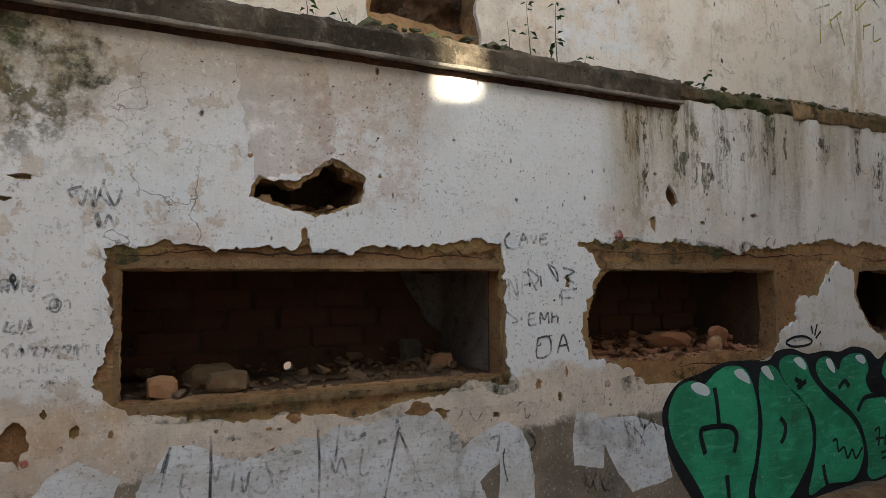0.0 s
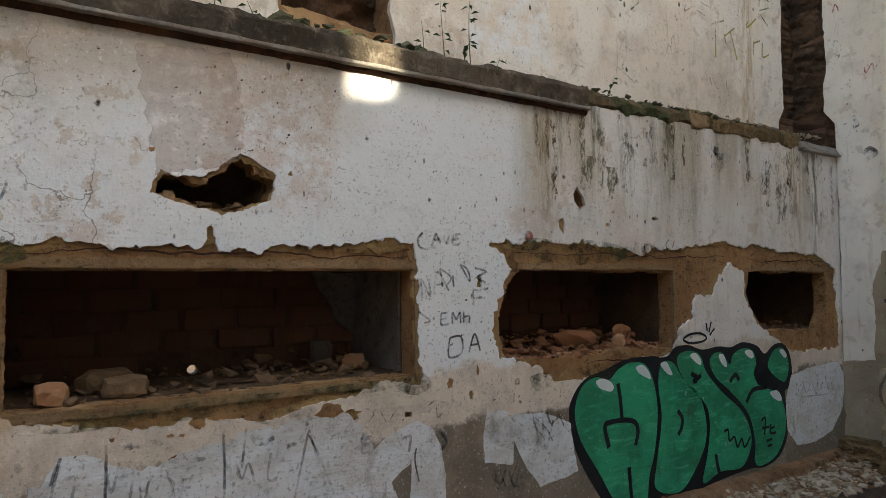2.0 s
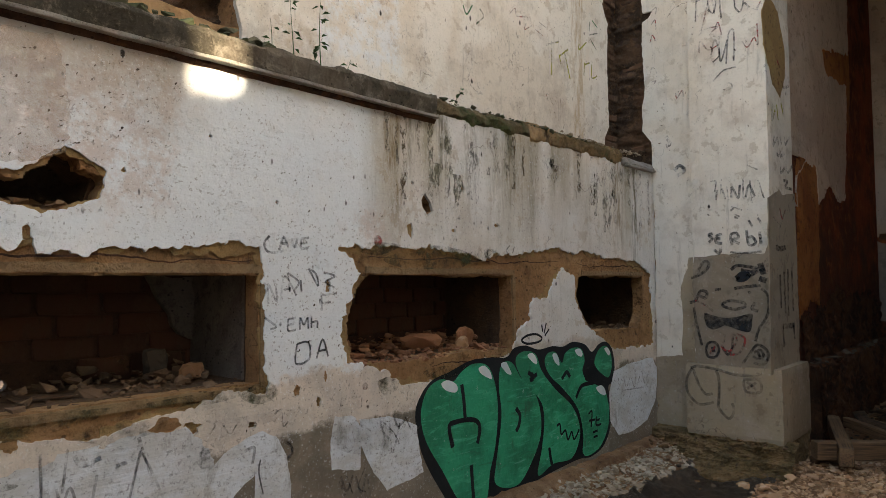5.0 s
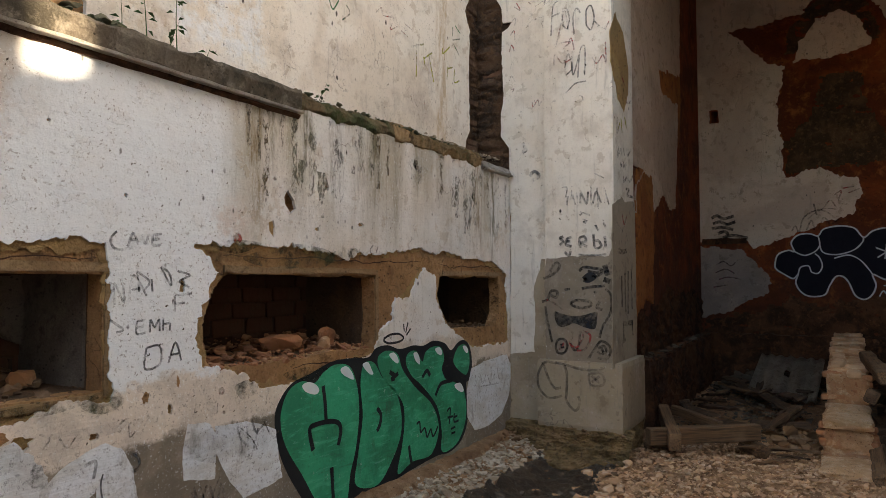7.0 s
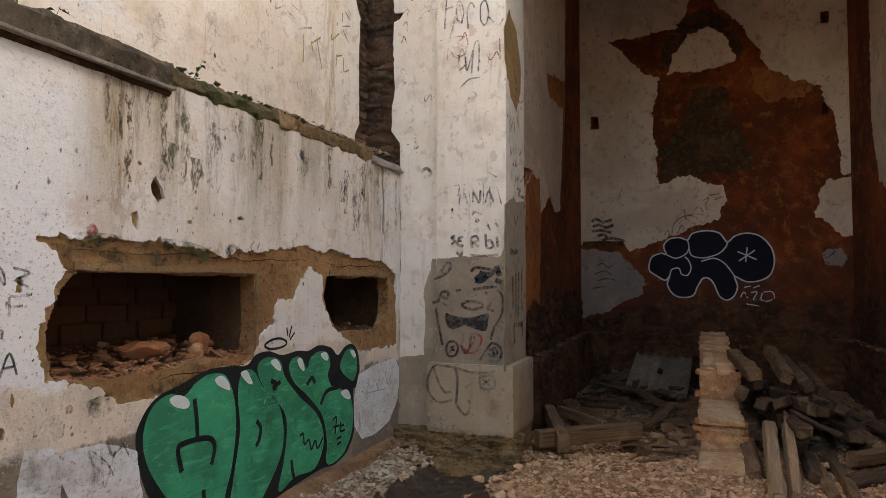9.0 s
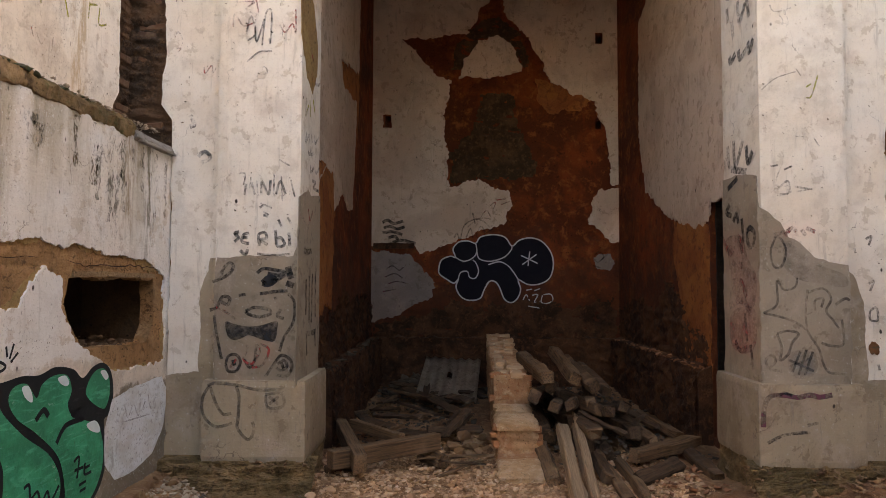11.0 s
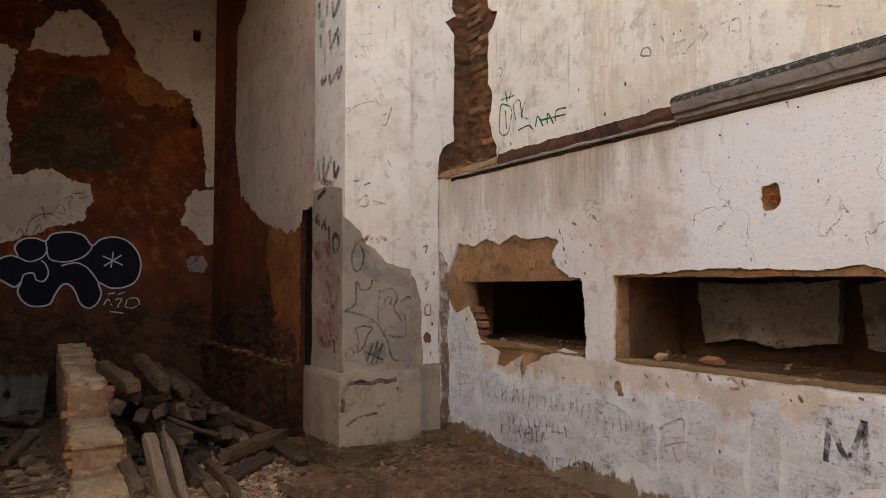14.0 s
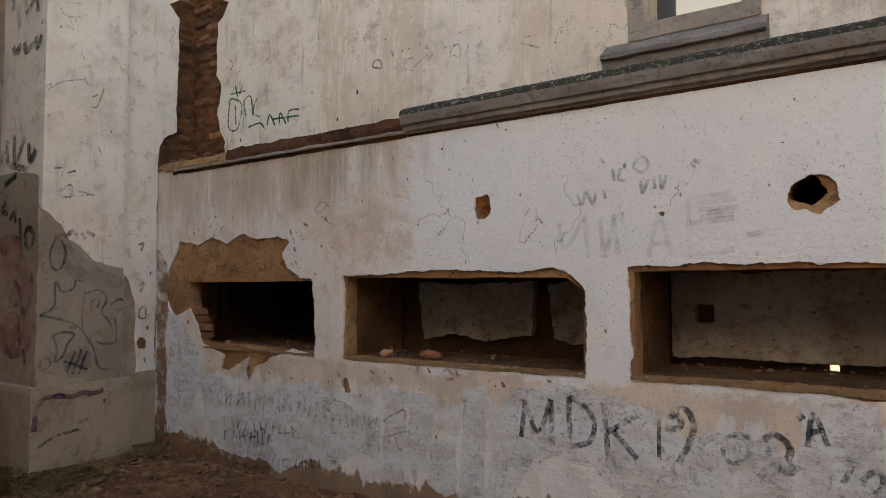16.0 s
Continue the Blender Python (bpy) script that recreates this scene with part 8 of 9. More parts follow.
lines("line", on_jb, [[(7.437, 1.717), (7.404, 1.476)], [(7.653, 1.46), (7.545, 1.385), (7.405, 1.422)], [(7.337, 1.454), (7.304, 1.324)]], 0.05, 0.01, M_CHARCOAL, g)
lines("line", on_jb, [[(7.743, 4.857), (7.73, 4.646), (7.604, 4.587)], [(7.535, 4.828), (7.536, 4.642)], [(7.403, 4.748), (7.371, 4.592), (7.244, 4.71)], [(7.709, 4.516), (7.688, 4.374)], [(7.605, 4.373), (7.572, 4.175)], [(7.47, 4.485), (7.438, 4.29), (7.309, 4.401)], [(7.277, 4.441), (7.247, 4.252)], [(7.675, 4.046), (7.641, 3.983), (7.539, 4.033)], [(7.472, 4.04), (7.44, 3.952), (7.311, 3.992)], [(7.279, 4.046), (7.249, 3.948), (7.169, 4.037)], [(7.748, 3.232), (7.714, 3.013)], [(7.61, 3.26), (7.577, 3.019), (7.411, 3.224)], [(7.348, 3.161), (7.318, 3.005), (7.224, 3.09)], [(7.679, 3.008), (7.349, 2.934)]], 0.06, 0.01, M_CHARCOAL, g)
g = thing("graffiti", "pale olive and black marks high on the pier", "graffiti", "graffiti on the walls")
lines("line", on_pier, [[(-2.061, 3.513), (-2.103, 3.529), (-2.16, 3.7)], [(-2.103, 3.63), (-2.061, 3.601)]], 0.012, 0.01, M_OLIVE, g)
lines("line", on_pier, [[(-1.776, 4.299), (-1.817, 4.241), (-1.954, 4.273)], [(-1.817, 4.355), (-1.955, 4.387)], [(-1.692, 3.578), (-1.814, 3.677), (-1.979, 3.732)], [(-1.979, 3.757), (-2.02, 3.698)], [(-1.961, 3.191), (-2.03, 3.184)], [(-2.114, 3.177), (-2.156, 3.105)], [(-1.837, 2.935), (-1.796, 2.786), (-1.918, 2.742)], [(-1.782, 2.748), (-1.904, 2.779), (-1.918, 2.718)], [(-1.972, 2.732), (-2.097, 2.751)]], 0.0105, 0.01, M_FAINT, g)
g = thing("graffiti", "large hand-drawn charcoal letters and numbers on limewash", "graffiti", "graffiti on the walls")
lines("line", on_b, [[(3.425, 0.98), (3.396, 1.227)], [(3.396, 1.227), (3.308, 1.021), (3.214, 1.237)], [(3.214, 1.237), (3.207, 0.954)]], 0.034, 0.009, M_CHARCOAL, g)
lines("line", on_b, [[(3.092, 1.266), (3.093, 0.971)], [(3.092, 1.266), (2.984, 1.214), (2.93, 1.119), (2.965, 1.006), (3.09, 0.964)]], 0.034, 0.009, M_CHARCOAL, g)
lines("line", on_b, [[(2.87, 1.25), (2.847, 0.939)], [(2.665, 1.198), (2.851, 1.076)], [(2.812, 1.089), (2.672, 0.945)]], 0.034, 0.009, M_CHARCOAL, g)
lines("line", on_b, [[(2.543, 1.184), (2.546, 0.973)]], 0.024, 0.009, M_CHARCOAL, g)
lines("line", on_b, [[(2.509, 1.138), (2.433, 1.148), (2.418, 1.185), (2.444, 1.225), (2.48, 1.192)], [(2.48, 1.192), (2.458, 1.238), (2.389, 1.253), (2.352, 1.166), (2.381, 1.063), (2.438, 0.955)]], 0.036, 0.009, M_CHARCOAL, g)
lines("line", on_b, [[(2.187, 1.12), (2.201, 1.049), (2.172, 1), (2.111, 1.004), (2.061, 1.072), (2.065, 1.138), (2.124, 1.149), (2.187, 1.12)]], 0.026, 0.009, M_CHARCOAL, g)
lines("line", on_b, [[(2.143, 1.147), (2.112, 1.137), (2.064, 1.144)], [(2, 1.134), (1.947, 1.168), (1.892, 1.137), (1.872, 1.089), (1.89, 1.048)], [(1.99, 1.096), (1.962, 1.061)]], 0.036, 0.009, M_CHARCOAL, g)
lines("line", on_b, [[(2.024, 0.933), (1.964, 1.022), (1.931, 1.002), (1.967, 0.918)], [(1.871, 1.115), (1.879, 1.05), (1.864, 0.988)], [(2.328, 1.099), (2.289, 1.091), (2.25, 1.117)]], 0.034, 0.009, M_FAINT, g)
g = thing("graffiti", "rows of smeared dark pencil marks over limewash patches", "graffiti", "graffiti on the walls")
lines("line", on_b, [[(6.694, 1.051), (6.671, 0.917)], [(6.599, 1.065), (6.561, 0.904)], [(6.595, 1.018), (6.502, 0.993)], [(6.471, 1.047), (6.469, 0.926)], [(6.361, 1.044), (6.359, 0.908)], [(6.371, 0.945), (6.299, 1.014)], [(6.284, 1.051), (6.309, 0.906)], [(6.182, 1.054), (6.214, 0.904)], [(6.207, 0.922), (6.13, 1.042)], [(6.141, 1.034), (6.122, 0.919)], [(6.057, 1.051), (6.056, 0.921)], [(5.956, 1.044), (5.984, 0.901)], [(5.862, 1.056), (5.871, 0.905)], [(5.765, 1.04), (5.768, 0.927)], [(5.694, 1.056), (5.677, 0.909)], [(5.618, 1.052), (5.64, 0.926)], [(5.637, 0.944), (5.569, 1.048)], [(5.562, 1.04), (5.533, 0.925)], [(5.453, 1.033), (5.453, 0.923)], [(5.462, 0.967), (5.421, 1.024)], [(5.381, 1.054), (5.39, 0.932)]], 0.017, 0.009, M_FAINT2, g)
lines("line", on_b, [[(5.306, 1.036), (5.337, 0.921)], [(5.246, 1.042), (5.255, 0.918)], [(5.165, 1.046), (5.165, 0.914)], [(5.174, 1.005), (5.106, 0.983)], [(5.086, 0.967), (5.06, 0.867)], [(5.08, 0.904), (5.025, 0.966)], [(5.002, 0.964), (5, 0.876)], [(4.94, 0.982), (4.915, 0.873)], [(4.873, 0.971), (4.871, 0.885)], [(4.882, 0.942), (4.835, 0.921)], [(4.821, 0.969), (4.814, 0.896)], [(4.751, 0.985), (4.741, 0.879)], [(4.754, 0.961), (4.709, 0.917)], [(4.706, 0.985), (4.696, 0.879)], [(4.709, 0.899), (4.669, 0.953)], [(4.625, 0.986), (4.646, 0.898)], [(4.643, 0.933), (4.605, 0.913)], [(6.393, 0.811), (6.365, 0.704)], [(6.281, 0.819), (6.269, 0.723)], [(6.206, 0.811), (6.194, 0.721)], [(6.209, 0.722), (6.158, 0.815)]], 0.017, 0.009, M_FAINT2, g)
lines("line", on_b, [[(6.077, 0.799), (6.105, 0.721)], [(5.997, 0.806), (5.975, 0.715)], [(5.912, 0.818), (5.898, 0.736)], [(5.916, 0.759), (5.86, 0.748)], [(5.832, 0.812), (5.859, 0.712)], [(5.747, 0.831), (5.753, 0.721)], [(5.76, 0.789), (5.693, 0.778)], [(5.663, 0.817), (5.689, 0.734)], [(5.686, 0.741), (5.627, 0.756)], [(5.617, 0.816), (5.597, 0.724)], [(5.617, 0.748), (5.545, 0.758)], [(5.532, 0.816), (5.503, 0.726)], [(5.526, 0.797), (5.478, 0.779)], [(6.38, 0.681), (6.375, 0.608)], [(6.387, 0.675), (6.334, 0.689)], [(6.25, 0.712), (6.275, 0.6)], [(6.276, 0.664), (6.212, 0.639)], [(6.179, 0.711), (6.167, 0.615)], [(6.186, 0.647), (6.108, 0.674)], [(6.123, 0.709), (6.097, 0.611)], [(6.022, 0.711), (6.043, 0.618)]], 0.017, 0.009, M_FAINT2, g)
lines("line", on_b, [[(6.043, 0.662), (5.971, 0.681)], [(5.943, 0.726), (5.939, 0.624)], [(5.884, 0.724), (5.88, 0.619)], [(5.794, 0.72), (5.821, 0.64)], [(5.749, 0.53), (5.772, 0.431)], [(5.669, 0.541), (5.682, 0.468)], [(5.636, 0.539), (5.612, 0.479)], [(5.632, 0.537), (5.56, 0.542)], [(5.557, 0.566), (5.58, 0.459)], [(5.468, 0.565), (5.496, 0.47)], [(5.49, 0.499), (5.433, 0.513)], [(5.417, 0.562), (5.433, 0.5)], [(5.436, 0.523), (5.368, 0.562)], [(5.377, 0.575), (5.361, 0.49)], [(5.377, 0.547), (5.324, 0.556)], [(5.312, 0.585), (5.288, 0.494)], [(5.309, 0.522), (5.267, 0.535)], [(5.216, 0.598), (5.225, 0.515)], [(5.148, 0.615), (5.127, 0.521)], [(5.069, 0.611), (5.066, 0.545)], [(5.078, 0.597), (5.023, 0.597)]], 0.017, 0.009, M_FAINT2, g)
lines("line", on_b, [[(5.009, 0.612), (5.018, 0.547)]], 0.017, 0.009, M_FAINT2, g)
part("smudge", blob_bm(on_b, [(6.376, 0.686), (6.113, 0.731), (5.794, 0.727), (5.811, 0.635), (6.111, 0.581), (6.355, 0.57)], 0.0055), M_SMUDGE, g)
part("smudge", blob_bm(on_b, [(4.957, 1.123), (4.711, 1.127), (4.684, 1.07), (4.873, 1.06)], 0.0055), M_SMUDGE, g)
part("smudge", blob_bm(on_b, [(4.122, 1.139), (3.902, 1.136), (3.915, 0.93), (4.101, 0.977)], 0.0055), M_SMUDGE, g)
part("smudge", blob_bm(on_b, [(6.375, 0.567), (5.794, 0.637), (5.81, 0.445), (6.296, 0.413)], 0.0055), M_SMUDGE, g)
lines("line", on_b, [[(4.581, 0.954), (4.48, 1.015), (4.369, 1.056), (4.382, 0.941), (4.481, 0.919)], [(4.557, 0.841), (4.334, 0.91), (4.408, 0.767), (4.456, 0.855)], [(7.136, 1.054), (7.044, 0.934), (7.065, 0.855)], [(7.089, 0.968), (6.87, 1.001)]], 0.014, 0.009, M_PINKSMEAR, g)
lines("line", on_b, [[(4.246, 1.379), (4.259, 1.321)], [(4.165, 1.375), (4.142, 1.34)], [(4.029, 1.358), (3.985, 1.37), (3.942, 1.319), (4.008, 1.305)], [(3.92, 1.375), (3.91, 1.322)], [(3.953, 1.337), (3.877, 1.346)], [(4.683, 1.258), (4.67, 1.249)], [(4.503, 1.283), (4.478, 1.256)], [(5.883, 1.158), (5.866, 1.142)], [(5.418, 1.219), (5.387, 1.167)]], 0.02, 0.009, M_REDSPRAY, g)
g = thing("graffiti", "overlapping rectangles of brushed limewash on the lower wall", "graffiti", "graffiti on the walls")
part("fill", blob_bm(on_b, rag([(4.567, 1.19), (4.478, 1.188), (4.356, 1.171), (4.371, 0.848), (4.362, 0.512), (4.559, 0.552), (4.577, 0.78)], 0.025, 0.02, 28), 0.0056, raw=True), M_WASH, g)
part("fill", blob_bm(on_b, rag([(4.319, 1.194), (4.121, 1.176), (4.125, 0.883), (4.29, 0.562), (4.359, 0.775)], 0.025, 0.02, 29), 0.0068, raw=True), M_WASH, g)
part("fill", blob_bm(on_b, rag([(4.159, 0.86), (4.057, 0.878), (3.931, 0.889), (3.927, 0.539), (4.04, 0.5), (4.151, 0.551)], 0.025, 0.02, 30), 0.002, raw=True), M_WASH, g)
part("fill", blob_bm(on_b, rag([(3.879, 1.254), (3.774, 1.267), (3.662, 1.274), (3.698, 0.874), (3.714, 0.529), (3.91, 0.525), (3.894, 0.88)], 0.025, 0.02, 31), 0.0032, raw=True), M_WASH, g)
part("fill", blob_bm(on_b, rag([(6.787, 1.134), (6.421, 1.162), (6.303, 1.004), (5.661, 1.11), (5.371, 1.179), (5.1, 1.14), (4.792, 0.989), (4.607, 0.971), (4.584, 0.625), (4.793, 0.709), (4.958, 0.604), (5.159, 0.551), (5.371, 0.623), (5.658, 0.404), (5.896, 0.499), (6.147, 0.437), (6.412, 0.443), (6.614, 0.68)], 0.025, 0.02, 32), 0.0044, raw=True), M_WASH, g)
part("fill", blob_bm(on_b, rag([(7.29, 1.60), (7.17, 1.72), (7.03, 1.66), (6.92, 1.50), (6.72, 1.36), (6.664, 1.267), (6.784, 0.958), (7.036, 0.525), (7.215, 0.449), (7.271, 0.912), (7.22, 1.40)], 0.04, 0.02, 33), 0.0056, raw=True), M_WASH, g)
part("stain", blob_bm(on_b, rag([(7.43, 2.32), (7.29, 2.2), (7.24, 1.85), (7.31, 1.5), (7.25, 1.15), (7.28, 0.8), (7.18, 0.45), (7.43, 0.43)], 0.03, 0.02, 37), 0.0068, raw=True), M_TANSTAIN, g)
part("stain", blob_bm(on_b, rag([(7.43, 0.52), (7.0, 0.60), (6.6, 0.55), (6.2, 0.50), (5.8, 0.46), (5.8, 0.34), (6.6, 0.30), (7.43, 0.36)], 0.03, 0.02, 38), 0.0075, raw=True), M_TANSTAIN, g)
part("fill", blob_bm(on_b, rag([(3.442, 1.273), (3.185, 1.33), (2.933, 1.306), (2.686, 1.255), (2.599, 1.221), (2.601, 1.132), (2.461, 1.108), (2.161, 1.151), (2.13, 0.967), (2.209, 0.79), (2.761, 0.676), (2.943, 0.885), (3.16, 0.897), (3.321, 0.822), (3.591, 0.505), (3.711, 0.48), (3.6, 1.119)], 0.025, 0.02, 34), 0.0068, raw=True), M_WASH, g)
part("fill", blob_bm(on_b, rag([(2.15, 1.112), (1.938, 1.124), (1.856, 0.926), (1.87, 0.835), (2.136, 0.778)], 0.025, 0.02, 35), 0.002, raw=True), M_WASH, g)
part("fill", blob_bm(on_b, rag([(1.824, 1.382), (1.612, 1.386), (1.472, 1.358), (1.398, 0.89), (1.777, 0.823), (1.833, 1.096)], 0.025, 0.02, 36), 0.0032, raw=True), M_WASH, g)
g = thing("graffiti", "small charcoal ticks on the white upper plaster", "graffiti", "graffiti on the walls")
lines("line", on_b, [[(2.741, 2.326), (2.729, 2.382)], [(2.549, 2.403), (2.495, 2.395)], [(3.585, 3.036), (3.571, 2.996)], [(2.863, 2.725), (2.84, 2.688)], [(3.353, 2.435), (3.381, 2.4)], [(2.057, 2.862), (2.058, 2.831)]], 0.014, 0.008, M_CHARCOAL, g)
g = thing("graffiti", "green sprayed tag on the upper wall above the ledge", "graffiti", "graffiti on the walls")
lines("line", on_ub, [[(6.762, 3.94), (6.727, 3.826)], [(6.829, 3.866), (6.595, 3.865)], [(6.662, 3.921), (6.694, 3.841)], [(6.842, 3.803), (6.86, 3.545), (6.724, 3.503), (6.66, 3.728), (6.795, 3.816), (6.842, 3.803)], [(6.76, 3.745), (6.745, 3.549)], [(6.593, 3.61), (6.627, 3.765), (6.529, 3.789), (6.496, 3.594)], [(6.433, 3.772), (6.496, 3.636), (6.4, 3.578)], [(6.559, 3.498), (6.4, 3.515), (6.337, 3.464)], [(6.294, 3.478), (6.258, 3.575), (6.184, 3.461)], [(6.124, 3.472), (6.113, 3.571), (6.036, 3.458)], [(6.007, 3.473), (5.996, 3.571), (5.864, 3.568)], [(6.215, 3.527), (5.864, 3.509)]], 0.018, 0.004, M_GREENSPRAY, g)
lines("line", on_ub, [[(4.966, 3.843), (4.989, 3.794), (4.897, 3.767), (4.91, 3.831), (4.966, 3.843)], [(4.792, 3.893), (4.761, 3.833)], [(4.651, 3.791), (4.566, 3.788)], [(4.545, 3.715), (4.482, 3.752)], [(4.44, 3.845), (4.379, 3.78), (4.42, 3.738)], [(4.259, 3.802), (4.2, 3.804), (4.209, 3.707)], [(4.181, 3.799), (4.123, 3.802), (4.117, 3.703), (4.182, 3.734)], [(3.558, 3.741), (3.461, 3.731)], [(3.592, 3.704), (3.447, 3.638)], [(6.868, 4.224), (6.798, 4.165), (6.846, 4.11)], [(5.107, 4.077), (5.059, 4.028)]], 0.015, 0.004, M_FAINT, g)
g = thing("graffiti", "olive and green sprayed tags on the upper wall", "graffiti", "graffiti on the walls")
lines("line", on_ua, [[(6.01, 4.188), (6.237, 4.281)], [(6.106, 4.248), (6.097, 3.919)], [(6.232, 4.132), (6.403, 4.247)], [(6.263, 4.065), (6.233, 4.151)], [(6.334, 4.193), (6.428, 3.952)], [(6.615, 4.355), (6.613, 4.297), (6.762, 4.41)], [(6.717, 4.186), (6.698, 4.047)], [(6.717, 4.167), (6.828, 4.211)], [(6.865, 4.2), (6.86, 4.061), (6.975, 4.105)]], 0.0165, 0.004, M_OLIVE, g)
lines("line", on_ua, [[(6.829, 4.643), (6.825, 4.544)], [(6.883, 4.677), (6.995, 4.628)], [(6.824, 4.504), (6.992, 4.567)], [(6.838, 4.468), (6.97, 4.382)], [(4.787, 4.203), (4.834, 4.138), (4.908, 4.237)], [(5.006, 4.233), (5.055, 4.182), (4.954, 4.091)]], 0.0135, 0.004, M_GREENSPRAY, g)
lines("line", on_ua, [[(5.426, 4.316), (5.511, 4.391), (5.538, 4.33), (5.711, 4.36), (5.65, 4.239), (5.769, 4.305)], [(5.997, 3.719), (6.026, 3.653)], [(6.059, 3.695), (6.12, 3.635), (6.188, 3.738)], [(6.253, 3.732), (6.236, 3.601)], [(5.828, 4.285), (5.949, 4.263)], [(5.891, 4.373), (6.014, 4.352)]], 0.0105, 0.004, M_REDSPRAY, g)
g = thing("graffiti", "dark charcoal letter strokes over the white lettering", "graffiti", "graffiti on the walls")
lines("line", on_a, [[(1.145, 1.268), (1.148, 1.162), (1.145, 0.999)], [(1.626, 1.257), (1.638, 1.1), (1.632, 0.925)], [(2.04, 1.199), (2.007, 1.053), (1.969, 0.874)], [(2.04, 1.199), (2.098, 1.087), (2.182, 0.879)], [(0.983, 1.24), (0.959, 1.185), (0.948, 1.136)], [(1.033, 1.124), (1.022, 1.049), (1.047, 0.993)], [(1.33, 1.112), (1.303, 1.061), (1.344, 1.001), (1.399, 1.007), (1.412, 1.073), (1.357, 1.108)], [(1.454, 1.082), (1.447, 0.986)], [(1.454, 1.075), (1.496, 1.076)], [(1.454, 1.04), (1.489, 1.038)], [(1.693, 1.107), (1.716, 1.033), (1.746, 1.101), (1.777, 1.01)], [(1.854, 1.131), (1.839, 1.016), (1.886, 1.002)], [(1.25, 1.109), (1.237, 1.017)]], 0.012, 0.008, M_FAINT2, g)
lines("line", on_a, [[(1.761, 1.229), (1.792, 1.182), (1.87, 1.202)], [(1.209, 1.247), (1.249, 1.253), (1.289, 1.241)], [(1.329, 1.258), (1.37, 1.243)], [(1.381, 1.221), (1.411, 1.211)], [(2.032, 1.26), (2.048, 1.198)], [(1.934, 1.151), (1.982, 1.16)]], 0.02, 0.008, M_FAINT, g)
part("smudge", blob_bm(on_a, [(0.823, 1.238), (0.84, 1.244), (0.85, 1.218), (0.829, 1.208)], 0.0085), M_SMUDGE, g)
part("smudge", blob_bm(on_a, [(0.887, 1.22), (0.905, 1.23), (0.899, 1.199), (0.885, 1.195)], 0.0085), M_SMUDGE, g)
part("smudge", blob_bm(on_a, [(0.968, 1.236), (0.985, 1.244), (0.979, 1.183), (0.948, 1.136), (0.953, 1.186)], 0.0085), M_SMUDGE, g)
part("smudge", blob_bm(on_a, [(0.859, 1.16), (0.936, 1.157), (0.942, 1.098), (0.901, 1.066), (0.854, 1.086)], 0.0085), M_SMUDGE, g)
part("smudge", blob_bm(on_a, [(1.184, 1.131), (1.263, 1.181), (1.343, 1.178), (1.289, 1.157), (1.211, 1.114)], 0.0085), M_SMUDGE, g)
part("smudge", blob_bm(on_a, [(1.405, 1.168), (1.467, 1.174), (1.553, 1.155), (1.51, 1.141), (1.419, 1.149)], 0.0085), M_MOSSPATCH, g)
part("smudge", blob_bm(on_a, [(1.203, 1.241), (1.242, 1.257), (1.282, 1.25), (1.249, 1.236), (1.216, 1.226)], 0.0085), M_SMUDGE, g)
part("smudge", blob_bm(on_a, [(1.322, 1.264), (1.37, 1.263), (1.373, 1.236), (1.336, 1.236)], 0.0085), M_SMUDGE, g)
part("smudge", blob_bm(on_a, [(0.429, 1.247), (0.454, 1.252), (0.461, 1.231), (0.441, 1.222)], 0.0085), M_REDSPRAY, g)
part("smudge", blob_bm(on_a, [(0.56, 1.284), (0.575, 1.292), (0.58, 1.272), (0.565, 1.264)], 0.0085), M_REDSPRAY, g)
part("smudge", blob_bm(on_a, [(0.548, 1.199), (0.564, 1.205), (0.562, 1.185)], 0.0085), M_REDSPRAY, g)
g = thing("graffiti", "scratched marks and small red dab on the lower wall", "graffiti", "graffiti on the walls")
lines("line", on_a, [[(3.367, 1.263), (3.363, 1.21)], [(3.215, 1.288), (3.203, 1.233)], [(2.924, 1.266), (2.888, 1.223)], [(2.669, 1.035), (2.659, 0.971), (2.686, 0.853)], [(2.801, 1.26), (2.81, 1.184), (2.841, 1.206)], [(2.751, 1.256), (2.791, 1.277), (2.842, 1.261)], [(2.362, 1.283), (2.407, 1.255), (2.38, 1.218)], [(2.444, 1.267), (2.49, 1.199), (2.537, 1.251)], [(2.343, 1.12), (2.406, 1.129), (2.461, 1.115)], [(3.251, 0.826), (3.293, 0.716)], [(3.388, 0.843), (3.339, 0.744), (3.396, 0.701)], [(3.535, 1.095), (3.63, 1.012), (3.677, 0.934)], [(3.731, 1.094), (3.779, 1.015)]], 0.009, 0.008, M_CHARCOAL, g)
lines("line", on_a, [[(2.334, 1.137), (2.334, 1.074)], [(2.334, 1.134), (2.397, 1.133)], [(2.334, 1.105), (2.384, 1.103)], [(2.819, 1.1), (2.859, 1.07), (2.869, 1.028), (2.838, 1.006)], [(3.206, 0.832), (3.249, 0.74), (3.296, 0.82)], [(3.318, 0.809), (3.361, 0.706), (3.398, 0.807)], [(3.512, 1.133), (3.533, 1.041), (3.592, 0.98)], [(3.632, 1.122), (3.667, 1.045), (3.73, 1.075)], [(2.574, 1.094), (2.631, 1.104), (2.621, 1.024)]], 0.016, 0.008, M_FAINT2, g)
part("dab", blob_bm(on_a, [(3.371, 1.339), (3.399, 1.35), (3.417, 1.325), (3.398, 1.305), (3.375, 1.316)], 0.0085), M_REDSPRAY, g)
